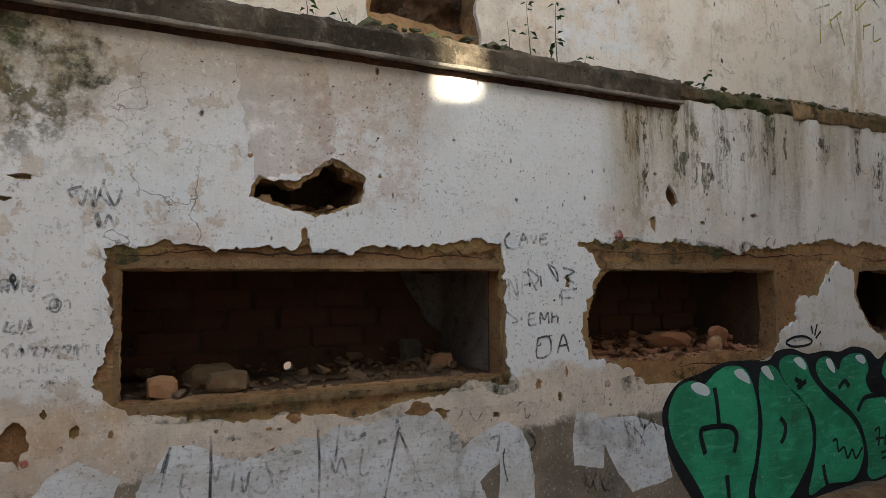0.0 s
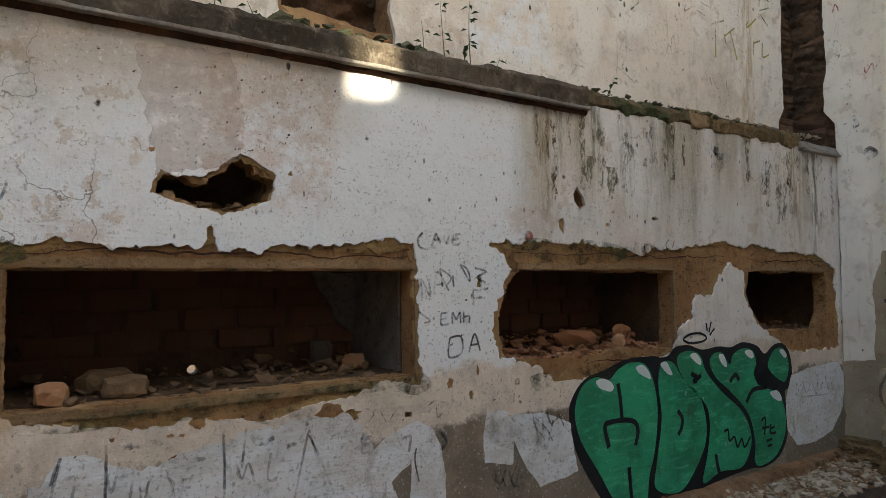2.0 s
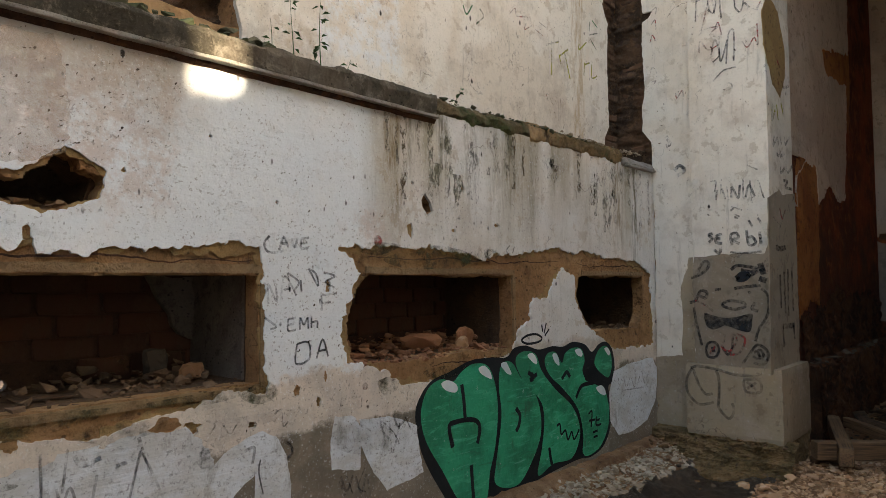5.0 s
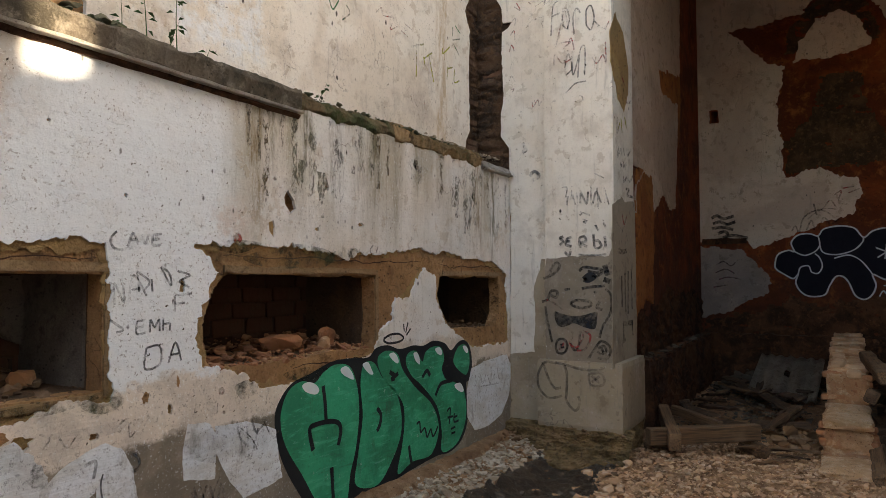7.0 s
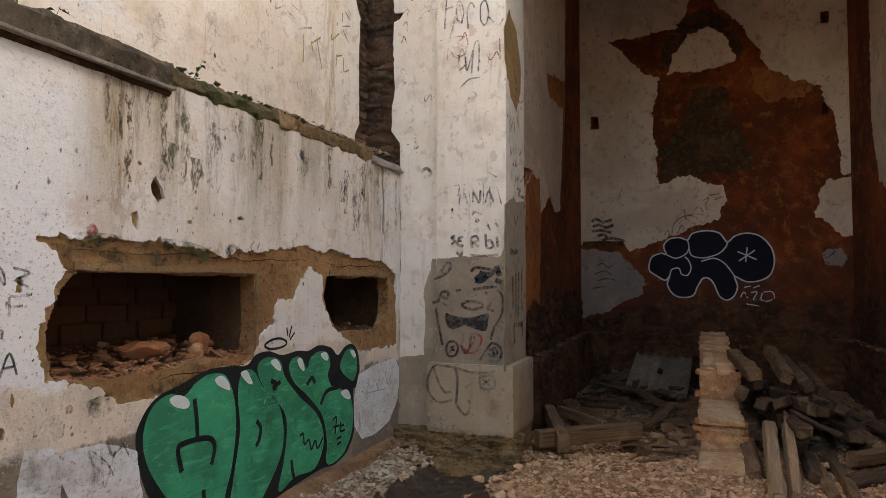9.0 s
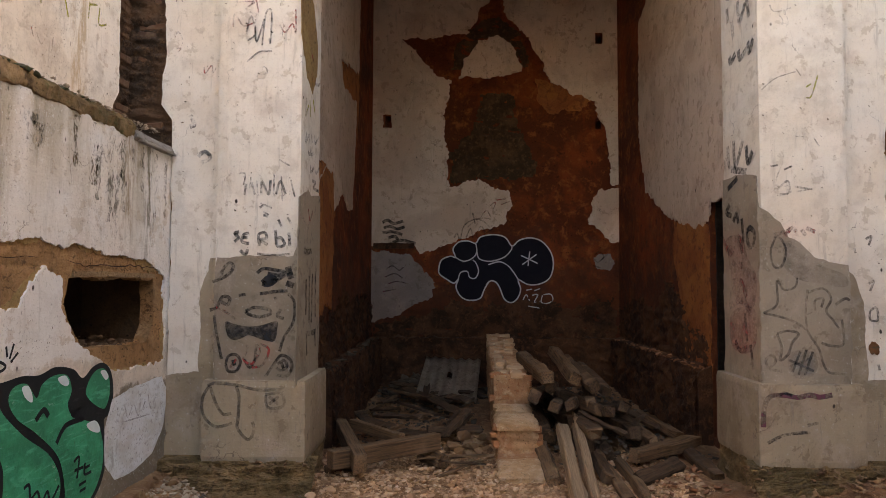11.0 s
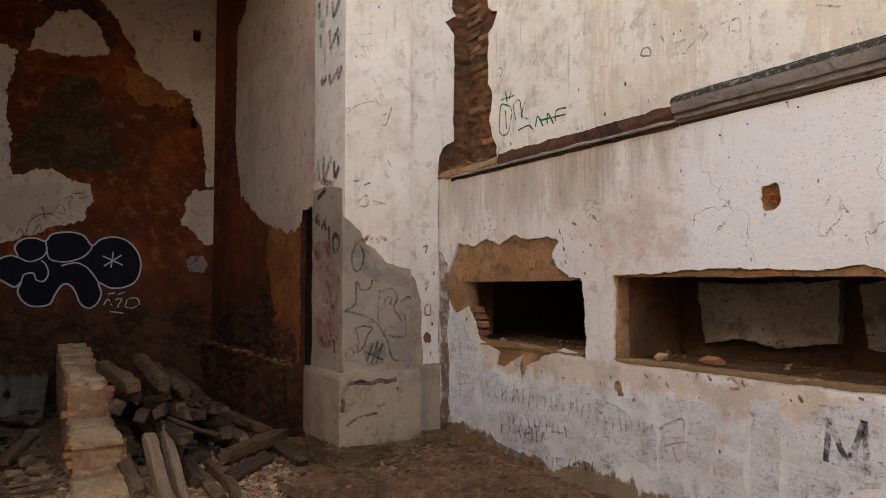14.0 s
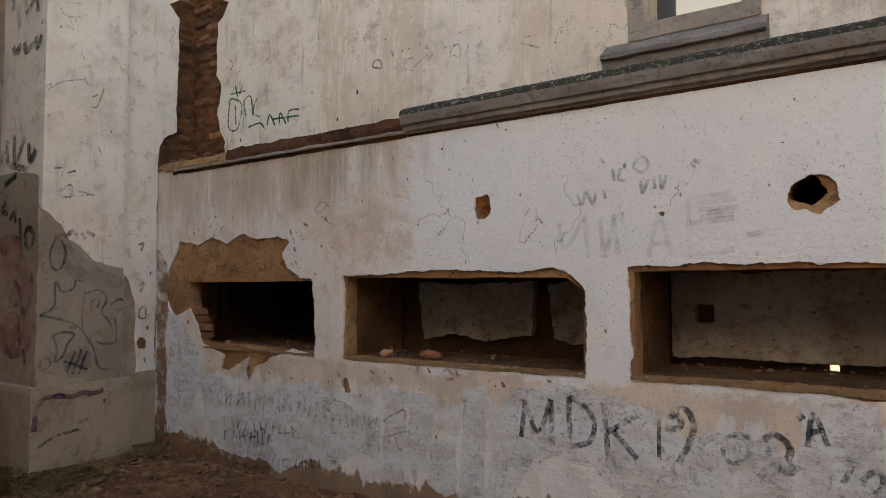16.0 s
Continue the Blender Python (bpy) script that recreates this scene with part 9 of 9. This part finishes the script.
part("smudge", blob_bm(on_a, [(2.844, 1.429), (2.871, 1.433), (2.875, 1.405), (2.85, 1.401)], 0.0085), M_SMUDGE, g)
part("smudge", blob_bm(on_a, [(3.61, 1.377), (3.651, 1.377), (3.65, 1.337), (3.614, 1.34)], 0.0085), M_SMUDGE, g)
part("smudge", blob_bm(on_a, [(2.407, 1.271), (2.672, 1.271), (2.791, 1.277), (2.75, 1.223), (2.518, 1.221)], 0.0085), M_SMUDGE, g)
part("smudge", blob_bm(on_a, [(3.123, 1.084), (3.441, 1.14), (3.781, 1.089), (3.751, 0.907), (3.53, 0.897), (3.231, 0.968)], 0.0085), M_SMUDGE, g)
g = thing("graffiti", "grey pencil smears and a red dab above the niche", "graffiti", "graffiti on the walls")
part("dab", blob_bm(on_a, [(3.473, 2.233), (3.519, 2.245), (3.541, 2.206), (3.505, 2.174), (3.477, 2.189)], 0.0045), M_REDSPRAY, g)
part("smudge", blob_bm(on_a, [(5.464, 2.974), (5.575, 3.031), (5.706, 2.996), (5.678, 2.887), (5.523, 2.861)], 0.0045), M_SMUDGE, g)
lines("line", on_a, [[(4.861, 2.15), (4.844, 2.195), (4.883, 2.229)], [(4.919, 2.171), (4.945, 2.223)]], 0.011, 0.004, M_SPRAY, g)
g = thing("graffiti", "faint pencil writing on the limewash", "graffiti", "graffiti on the walls")
lines("line", on_a, [[(0.381, 1.698), (0.365, 1.686), (0.376, 1.672), (0.384, 1.694), (0.382, 1.653)], [(0.416, 1.651), (0.42, 1.69)], [(0.429, 1.652), (0.432, 1.689), (0.447, 1.655), (0.451, 1.691)], [(0.465, 1.687), (0.483, 1.689), (0.469, 1.654), (0.492, 1.657)], [(0.517, 1.698), (0.504, 1.646)], [(0.529, 1.687), (0.546, 1.69), (0.535, 1.65), (0.558, 1.653)], [(0.575, 1.688), (0.566, 1.666), (0.578, 1.648), (0.59, 1.667), (0.575, 1.688)], [(0.613, 1.69), (0.611, 1.65)], [(0.653, 1.691), (0.638, 1.681), (0.65, 1.664), (0.656, 1.688), (0.655, 1.65)]], 0.008, 0.004, M_FAINT, g)
lines("line", on_a, [[(0.372, 1.621), (0.361, 1.602), (0.378, 1.595)], [(0.388, 1.62), (0.389, 1.598), (0.405, 1.599), (0.405, 1.621)], [(0.427, 1.624), (0.416, 1.612), (0.43, 1.598), (0.417, 1.592)], [(0.49, 1.587), (0.493, 1.626), (0.513, 1.589), (0.518, 1.625)], [(0.53, 1.588), (0.541, 1.623), (0.556, 1.589)], [(0.576, 1.621), (0.565, 1.609), (0.583, 1.594), (0.565, 1.586)], [(0.373, 1.563), (0.379, 1.536)], [(0.395, 1.561), (0.39, 1.538), (0.412, 1.54)], [(0.429, 1.559), (0.427, 1.533)], [(0.502, 1.56), (0.503, 1.529), (0.52, 1.541), (0.502, 1.56)], [(0.531, 1.558), (0.529, 1.527), (0.552, 1.53)], [(0.531, 1.544), (0.545, 1.546)]], 0.008, 0.004, M_FAINT, g)
lines("line", on_a, [[(0.361, 1.907), (0.354, 1.952), (0.376, 1.959), (0.377, 1.933), (0.36, 1.933), (0.383, 1.906)], [(0.393, 1.959), (0.404, 1.932), (0.418, 1.959)], [(0.404, 1.932), (0.402, 1.906)], [(0.427, 1.906), (0.432, 1.952), (0.456, 1.912), (0.472, 1.958)], [(0.542, 1.884), (0.525, 1.871), (0.526, 1.838), (0.549, 1.83), (0.563, 1.864), (0.542, 1.884)], [(0.572, 1.87), (0.59, 1.876), (0.596, 1.842)], [(0.407, 1.782), (0.391, 1.769), (0.397, 1.749), (0.419, 1.752)], [(0.427, 1.742), (0.444, 1.787)], [(0.452, 1.783), (0.45, 1.751), (0.476, 1.753)], [(0.453, 1.769), (0.47, 1.771)]], 0.008, 0.004, M_FAINT, g)
g = thing("graffiti", "pinkish smeared spray on the narrow pier side", "graffiti", "graffiti on the walls")
part("smear", blob_bm(on_jb, [(7.8, 2.388), (7.472, 2.379), (7.361, 2.197), (7.201, 2.042), (7.229, 1.807), (7.364, 1.761), (7.591, 1.823), (7.709, 2.027), (7.769, 2.213)], 0.011), M_PINKSMEAR, g)
part("smear", blob_bm(on_jb, [(7.71, 1.707), (7.256, 1.764), (7.232, 1.467), (7.478, 1.363), (7.741, 1.433)], 0.011), M_PINKSMEAR, g)
g = thing("graffiti", "smudged black cartoon-like tag on grey render of the pier", "graffiti", "graffiti on the walls")
lines("line", on_pier, [[(2.644, 2.39), (2.679, 2.376), (2.648, 2.34), (2.682, 2.307)], [(2.56, 2.381), (2.608, 2.363), (2.616, 2.308), (2.558, 2.29)], [(2.608, 2.34), (2.572, 2.34)], [(2.468, 2.272), (2.479, 2.364), (2.426, 2.382), (2.412, 2.337), (2.465, 2.323), (2.402, 2.282)], [(2.337, 2.406), (2.321, 2.273), (2.259, 2.283), (2.287, 2.338), (2.322, 2.337)], [(2.225, 2.384), (2.214, 2.274)], [(2.632, 2.235), (2.587, 2.199), (2.57, 2.244)]], 0.026, 0.01, M_SPRAY, g)
lines("line", on_pier, [[(2.489, 2.208), (2.355, 2.195), (2.212, 2.205)], [(2.591, 2.794), (2.606, 2.702)], [(2.546, 2.804), (2.517, 2.703)], [(2.464, 2.713), (2.457, 2.814), (2.401, 2.704), (2.385, 2.825)], [(2.338, 2.705), (2.304, 2.816), (2.257, 2.706)], [(2.475, 2.593), (2.444, 2.612)], [(2.442, 2.529), (2.406, 2.52)], [(2.316, 2.493), (2.288, 2.438)], [(2.236, 2.513), (2.208, 2.458)]], 0.02, 0.01, M_SPRAY, g)
lines("line", on_pier, [[(2.86, 1.971), (2.786, 1.998), (2.716, 2.044), (2.687, 2.098), (2.718, 2.13), (2.774, 2.075), (2.786, 2.007)], [(2.877, 1.736), (2.824, 1.754), (2.799, 1.804), (2.769, 1.849), (2.712, 1.835), (2.728, 1.781), (2.781, 1.804)], [(2.486, 2.044), (2.433, 2.081), (2.344, 2.072), (2.255, 2.054), (2.308, 2.027), (2.397, 2.044)], [(2.329, 1.976), (2.263, 2.018), (2.183, 2.045)], [(2.46, 1.872), (2.341, 1.89), (2.225, 1.899)], [(2.577, 1.727), (2.503, 1.758), (2.391, 1.745), (2.368, 1.708), (2.457, 1.681), (2.546, 1.7), (2.577, 1.727)], [(2.28, 1.745), (2.31, 1.69), (2.256, 1.668)]], 0.028, 0.01, M_SPRAY, g)
lines("line", on_pier, [[(2.224, 1.872), (2.17, 1.804), (2.176, 1.645), (2.254, 1.509), (2.287, 1.397)], [(2.637, 1.858), (2.58, 1.867)], [(2.437, 1.822), (2.424, 1.817)], [(2.34, 1.835), (2.313, 1.84)], [(2.84, 1.691), (2.82, 1.556), (2.771, 1.332)], [(2.735, 1.287), (2.714, 1.354), (2.649, 1.367), (2.612, 1.309), (2.646, 1.233), (2.712, 1.233), (2.735, 1.287)], [(2.582, 1.331), (2.536, 1.263), (2.494, 1.321), (2.483, 1.456)], [(2.403, 1.186), (2.338, 1.284), (2.273, 1.365), (2.197, 1.328), (2.183, 1.261), (2.226, 1.194), (2.315, 1.203)], [(2.303, 1.293), (2.25, 1.32), (2.223, 1.275), (2.271, 1.239), (2.311, 1.262)]], 0.024, 0.0102, M_SPRAY, g)
lines("line", on_pier, [[(2.44, 1.962), (2.387, 2.004), (2.334, 1.99), (2.387, 1.953), (2.44, 1.962)], [(2.682, 1.296), (2.652, 1.305)], [(2.272, 1.275), (2.25, 1.284)], [(2.24, 1.963), (2.177, 1.94)], [(2.229, 2.1), (2.2, 1.999)]], 0.05, 0.0105, M_CHARCOAL2, g)
part("fill", blob_bm(on_pier, [(2.743, 1.637), (2.676, 1.623), (2.566, 1.601), (2.455, 1.609), (2.318, 1.645), (2.308, 1.591), (2.333, 1.482), (2.431, 1.492), (2.542, 1.528), (2.608, 1.502), (2.673, 1.488), (2.727, 1.529)], 0.011), M_CHARCOAL2, g)
lines("line", on_pier, [[(2.629, 1.484), (2.553, 1.429), (2.586, 1.331), (2.515, 1.295), (2.451, 1.397), (2.475, 1.474)], [(2.452, 1.456), (2.376, 1.411), (2.427, 1.285), (2.514, 1.263)], [(2.824, 1.759), (2.722, 1.709), (2.655, 1.655)], [(2.699, 1.26), (2.648, 1.331)]], 0.02, 0.0115, M_REDSPRAY, g)
g = thing("graffiti", "grey looping spray tag on the cement plinth", "graffiti", "graffiti on the walls")
lines("line", on_plinth, [[(2.845, 1.121), (2.899, 1.012), (2.887, 0.88), (2.795, 0.792), (2.7, 0.803), (2.649, 0.82)], [(2.836, 1.112), (2.781, 0.966), (2.724, 0.891), (2.659, 0.899)], [(2.621, 1.118), (2.597, 1.03), (2.602, 0.855), (2.605, 0.776), (2.516, 0.687), (2.47, 0.765), (2.485, 0.831)], [(2.858, 1.121), (2.785, 1.142), (2.621, 1.127), (2.447, 1.09), (2.251, 1.093)], [(2.381, 1.05), (2.25, 1.062), (2.235, 0.96), (2.357, 0.948), (2.381, 1.05)], [(2.35, 1.036), (2.27, 0.974)], [(2.271, 1.036), (2.349, 0.975)]], 0.025, 0.007, M_WORN_SPRAY, g)
g = thing("graffiti", "worn black line graffiti over grey patched render on the pier", "graffiti", "graffiti on the walls")
lines("line", on_pier, [[(-1.784, 2.356), (-1.742, 2.235), (-1.764, 2.115), (-1.829, 2.115), (-1.866, 2.236), (-1.833, 2.332), (-1.784, 2.356)], [(-1.673, 1.731), (-1.784, 1.803), (-1.787, 1.994), (-1.845, 1.922), (-1.935, 1.947), (-1.952, 2.019)], [(-1.673, 1.731), (-1.841, 1.692), (-1.954, 1.644), (-2.028, 1.587)], [(-2.035, 1.923), (-2.016, 1.755), (-2.028, 1.587), (-2.114, 1.443), (-2.146, 1.324), (-2.195, 1.252), (-2.319, 1.241)], [(-2.034, 1.899), (-2.16, 1.933), (-2.223, 1.851), (-2.181, 1.754), (-2.229, 1.682), (-2.278, 1.61)], [(-2.091, 1.754), (-2.093, 1.836), (-2.158, 1.851), (-2.141, 1.778)]], 0.019, 0.0102, M_WORN_SPRAY, g)
lines("line", on_pier, [[(-2.257, 1.802), (-2.333, 1.851), (-2.373, 1.836)], [(-2.304, 1.682), (-2.315, 1.49), (-2.224, 1.466), (-2.135, 1.491)], [(-1.779, 1.564), (-1.869, 1.587), (-1.952, 1.563), (-1.901, 1.492), (-1.865, 1.397), (-1.8, 1.349), (-1.816, 1.444), (-1.779, 1.564)], [(-1.7, 1.279), (-1.686, 1.35), (-1.736, 1.388), (-1.765, 1.34), (-1.715, 1.279), (-1.798, 1.264)], [(-1.897, 1.254), (-1.964, 1.42)], [(-1.946, 1.23), (-2.014, 1.434)], [(-1.995, 1.229), (-2.064, 1.419)], [(-1.874, 1.349), (-2.07, 1.262)], [(-1.883, 1.301), (-2.033, 1.358)]], 0.021, 0.0104, M_WORN_SPRAY, g)
lines("line", on_pier, [[(-1.801, 2.744), (-1.893, 2.818), (-1.901, 2.721), (-1.825, 2.706)], [(-1.952, 2.77), (-2.092, 2.748)], [(-1.864, 2.911), (-1.93, 2.941)], [(-1.755, 2.939), (-1.815, 2.949)]], 0.016, 0.01, M_SPRAY, g)
lines("line", on_pier, [[(-1.769, 2.37), (-1.854, 2.395), (-1.905, 2.415)], [(-1.859, 2.366), (-1.92, 2.429), (-1.954, 2.396)], [(-1.995, 2.415), (-2.029, 2.367)], [(-2.035, 2.43), (-2.105, 2.397)]], 0.034, 0.011, M_REDSPRAY, g)
part("smudge", blob_bm(on_pier, [(-1.853, 2.298), (-1.942, 2.279), (-2.04, 2.203), (-2.164, 2.116), (-2.338, 2.044), (-2.346, 1.947), (-2.136, 1.971), (-1.961, 2.009), (-1.849, 2.115)], 0.0105), M_SMUDGE, g)
part("smudge", blob_bm(on_pier, [(-1.865, 1.387), (-1.975, 1.434), (-2.083, 1.405), (-2.096, 1.276), (-2.02, 1.205), (-1.896, 1.225)], 0.0106), M_SMUDGE, g)
lines("line", on_end, [[(-2.712, 2.359), (-2.761, 2.385), (-2.737, 2.307)], [(-2.729, 1.973), (-2.772, 1.998), (-2.738, 1.911)], [(-2.733, 1.742), (-2.788, 1.768), (-2.796, 1.665), (-2.732, 1.665), (-2.733, 1.742)], [(-2.791, 1.283), (-2.8, 1.232)], [(-2.941, 3.064), (-2.95, 3.022)], [(-2.957, 2.855), (-2.96, 2.792)], [(-2.947, 2.49), (-2.95, 2.428)], [(-2.613, 2.281), (-2.623, 2.24)]], 0.02, 0.01, M_SPRAY, g)
part("chip", blob_bm(on_end, pit(-2.757, 1.41, 0.045, 0.06, 71), 0.009, raw=True), M_RUST_EARTH, g, "rusty chip in the plaster")
g = thing("graffiti", "purple arc of spray on the cement plinth", "graffiti", "graffiti on the walls")
lines("line", on_plinth, [[(-1.625, 0.822), (-1.638, 0.984), (-1.688, 1.068), (-1.795, 1.076), (-1.907, 1.061), (-2.0, 1.08), (-2.078, 1.064), (-2.177, 1.082)]], 0.04, 0.006, M_PURPLE, g)
lines("line", on_plinth, [[(-1.761, 1.076), (-1.795, 1.095), (-1.858, 1.075)], [(-1.975, 0.841), (-2.064, 0.858)], [(-1.657, 0.696), (-1.789, 0.76), (-1.974, 0.785)]], 0.025, 0.0065, M_CHARCOAL, g)
g = thing("graffiti", "large smeared grey letters on the white plaster", "graffiti", "graffiti on the walls")
lines("line", on_b, [[(3.143, 2.342), (3.099, 2.18), (2.968, 2.378)], [(2.968, 2.378), (2.951, 2.12)], [(2.874, 2.361), (2.85, 2.117)], [(2.792, 2.373), (2.759, 2.128)], [(2.843, 2.116), (2.775, 2.372)], [(2.583, 2.109), (2.519, 2.336), (2.441, 2.111)], [(2.558, 2.187), (2.458, 2.19)], [(2.352, 2.435), (2.347, 2.115)], [(2.343, 2.293), (2.11, 2.311)], [(2.347, 2.115), (2.115, 2.139)], [(2.05, 2.215), (1.966, 2.224)]], 0.03, 0.0085, M_SMUDGE, g)
lines("line", on_b, [[(3.018, 2.511), (2.982, 2.449), (2.958, 2.524), (2.916, 2.444), (2.893, 2.525)], [(2.849, 2.532), (2.836, 2.472)], [(2.787, 2.647), (2.778, 2.57)], [(2.734, 2.648), (2.75, 2.582), (2.708, 2.571)], [(2.63, 2.698), (2.659, 2.65), (2.619, 2.609), (2.572, 2.638), (2.59, 2.693), (2.63, 2.698)], [(2.617, 2.562), (2.608, 2.488), (2.573, 2.565)], [(2.54, 2.582), (2.535, 2.505)], [(2.507, 2.585), (2.496, 2.502), (2.468, 2.581)]], 0.02, 0.0085, M_FAINT2, g)
lines("line", on_b, [[(2.352, 2.435), (2.135, 2.443)], [(2.3, 2.405), (2.101, 2.415)], [(2.301, 2.367), (2.137, 2.368)], [(2.256, 2.345), (2.085, 2.371)], [(2.287, 2.325), (2.109, 2.335)]], 0.03, 0.0088, M_SMUDGE, g)
lines("line", on_b, [[(1.651, 1.076), (1.621, 1.094), (1.609, 1.041), (1.645, 0.967)], [(1.566, 0.988), (1.517, 1.041), (1.479, 1.028), (1.485, 0.966), (1.533, 0.918)], [(1.793, 1.122), (1.763, 1.295), (1.703, 1.139)], [(1.781, 1.2), (1.715, 1.216)], [(1.835, 1.259), (1.804, 1.282)], [(1.937, 0.999), (1.875, 0.98), (1.835, 1.023)]], 0.028, 0.0085, M_CHARCOAL, g)
g = thing("graffiti", "navy bubble-shaped piece outlined in silver on the red wall", "graffiti", "graffiti on the walls")
part("fill", blob_bm(on_back, [(1.168, 2.202), (1.118, 2.387), (0.955, 2.46), (0.862, 2.44), (0.904, 2.594), (0.802, 2.719), (0.627, 2.741), (0.492, 2.7), (0.4, 2.815), (0.161, 2.858), (-0.047, 2.808), (-0.172, 2.652), (-0.307, 2.757), (-0.516, 2.8), (-0.725, 2.729), (-0.882, 2.531), (-0.924, 2.292), (-0.85, 2.063), (-0.672, 1.959), (-0.464, 1.948), (-0.287, 2.031), (-0.328, 1.855), (-0.266, 1.69), (-0.152, 1.618), (-0.028, 1.69), (0.056, 1.896), (0.139, 1.999), (0.242, 1.999), (0.334, 1.854), (0.416, 1.69), (0.622, 1.659), (0.766, 1.731), (0.849, 1.895), (0.809, 2.039), (0.89, 1.967), (1.034, 2.048), (1.137, 2.12)], 0.004), M_NAVY, g)
lines("outline", on_back, [[(1.168, 2.202), (1.118, 2.387), (0.955, 2.46), (0.862, 2.44), (0.904, 2.594), (0.802, 2.719), (0.627, 2.741), (0.492, 2.7), (0.4, 2.815), (0.161, 2.858), (-0.047, 2.808), (-0.172, 2.652), (-0.307, 2.757), (-0.516, 2.8), (-0.725, 2.729), (-0.882, 2.531), (-0.924, 2.292), (-0.85, 2.063), (-0.672, 1.959), (-0.464, 1.948), (-0.287, 2.031), (-0.328, 1.855), (-0.266, 1.69), (-0.152, 1.618), (-0.028, 1.69), (0.056, 1.896), (0.139, 1.999), (0.242, 1.999), (0.334, 1.854), (0.416, 1.69), (0.622, 1.659), (0.766, 1.731), (0.849, 1.895), (0.809, 2.039), (0.89, 1.967), (1.034, 2.048), (1.137, 2.12)]], 0.026, 0.007, M_SILVER, g, True)
lines("outline", on_back, [[(0.862, 2.44), (0.707, 2.368), (0.543, 2.431), (0.471, 2.545), (0.492, 2.7)], [(0.471, 2.545), (0.419, 2.411), (0.212, 2.371), (-0.026, 2.444), (-0.151, 2.569), (-0.172, 2.652)], [(0.809, 2.039), (0.768, 2.162), (0.645, 2.183), (0.603, 2.08), (0.5, 2.06), (0.439, 2.184), (0.481, 2.328), (0.543, 2.39)], [(0.264, 2.308), (0.057, 2.361), (-0.099, 2.289), (-0.203, 2.165), (-0.287, 2.031)], [(-0.495, 2.55), (-0.464, 2.29)], [(-0.338, 2.477), (-0.641, 2.333)], [(-0.359, 2.311), (-0.62, 2.499)]], 0.022, 0.007, M_SILVER, g)
g = thing("graffiti", "white and black scrawls round the navy piece", "graffiti", "graffiti on the walls")
lines("line", on_back, [[(-0.432, 1.845), (-0.537, 1.866)], [(-0.578, 1.835), (-0.683, 1.876)], [(-0.37, 1.669), (-0.432, 1.762), (-0.495, 1.638)], [(-0.537, 1.752), (-0.641, 1.762), (-0.578, 1.628), (-0.682, 1.638)], [(-0.724, 1.752), (-0.703, 1.628), (-0.808, 1.607), (-0.912, 1.669), (-0.871, 1.773), (-0.745, 1.762)], [(-0.453, 1.556), (-0.724, 1.514)]], 0.02, 0.004, M_SILVER, g)
lines("line", on_back, [[(0.771, 2.75), (0.71, 3.01), (0.525, 3.136), (0.37, 3.116), (0.234, 2.993)], [(0.885, 2.801), (0.834, 2.884), (0.792, 2.781)], [(0.668, 2.803), (0.586, 2.969), (0.544, 2.804)], [(0.482, 2.825), (0.4, 3.012), (0.317, 2.888), (0.379, 2.825)], [(0.296, 2.888), (0.172, 2.972)], [(0.546, 3.26), (0.504, 3.053)]], 0.026, 0.004, M_SPRAY, g)
lines("line", on_back, [[(0.401, 3.168), (0.298, 3.304), (0.214, 3.18)], [(0.256, 3.367), (0.132, 3.452), (0.173, 3.264), (0.048, 3.223)], [(0.111, 3.494), (-0.056, 3.517)], [(0.027, 3.411), (-0.139, 3.476)], [(0.648, 2.989), (0.422, 3.157), (0.193, 3.139)]], 0.022, 0.004, M_REDSPRAY, g)
lines("line", on_back, [[(2.205, 3.08), (2.104, 3.122), (2.001, 3.061), (1.819, 3.104)], [(2.183, 2.977), (2.062, 3.009), (1.939, 2.959), (1.797, 3.001)], [(2.202, 2.885), (2.02, 2.907), (1.837, 2.856)], [(2.1, 2.793), (1.979, 2.825), (1.917, 2.763)], [(2.018, 2.711), (1.856, 2.754), (1.591, 2.694)]], 0.055, 0.004, M_CHARCOAL2, g)
lines("line", on_back, [[(2.135, 2.219), (2.014, 2.281), (1.891, 2.2), (1.811, 2.261)], [(2.153, 2.076), (1.972, 2.138), (1.829, 2.057)], [(2.091, 1.954), (1.93, 1.995), (1.727, 1.955)], [(2.191, 1.811), (1.949, 1.852)]], 0.022, 0.004, M_PURPLE, g)
lines("line", on_back, [[(-1.673, 2.483), (-1.758, 2.546), (-1.842, 2.463), (-1.736, 2.358), (-1.672, 2.42)], [(-1.799, 2.4), (-1.906, 2.505)], [(-1.651, 2.295), (-1.777, 2.253)]], 0.022, 0.006, M_FAINT2, g)
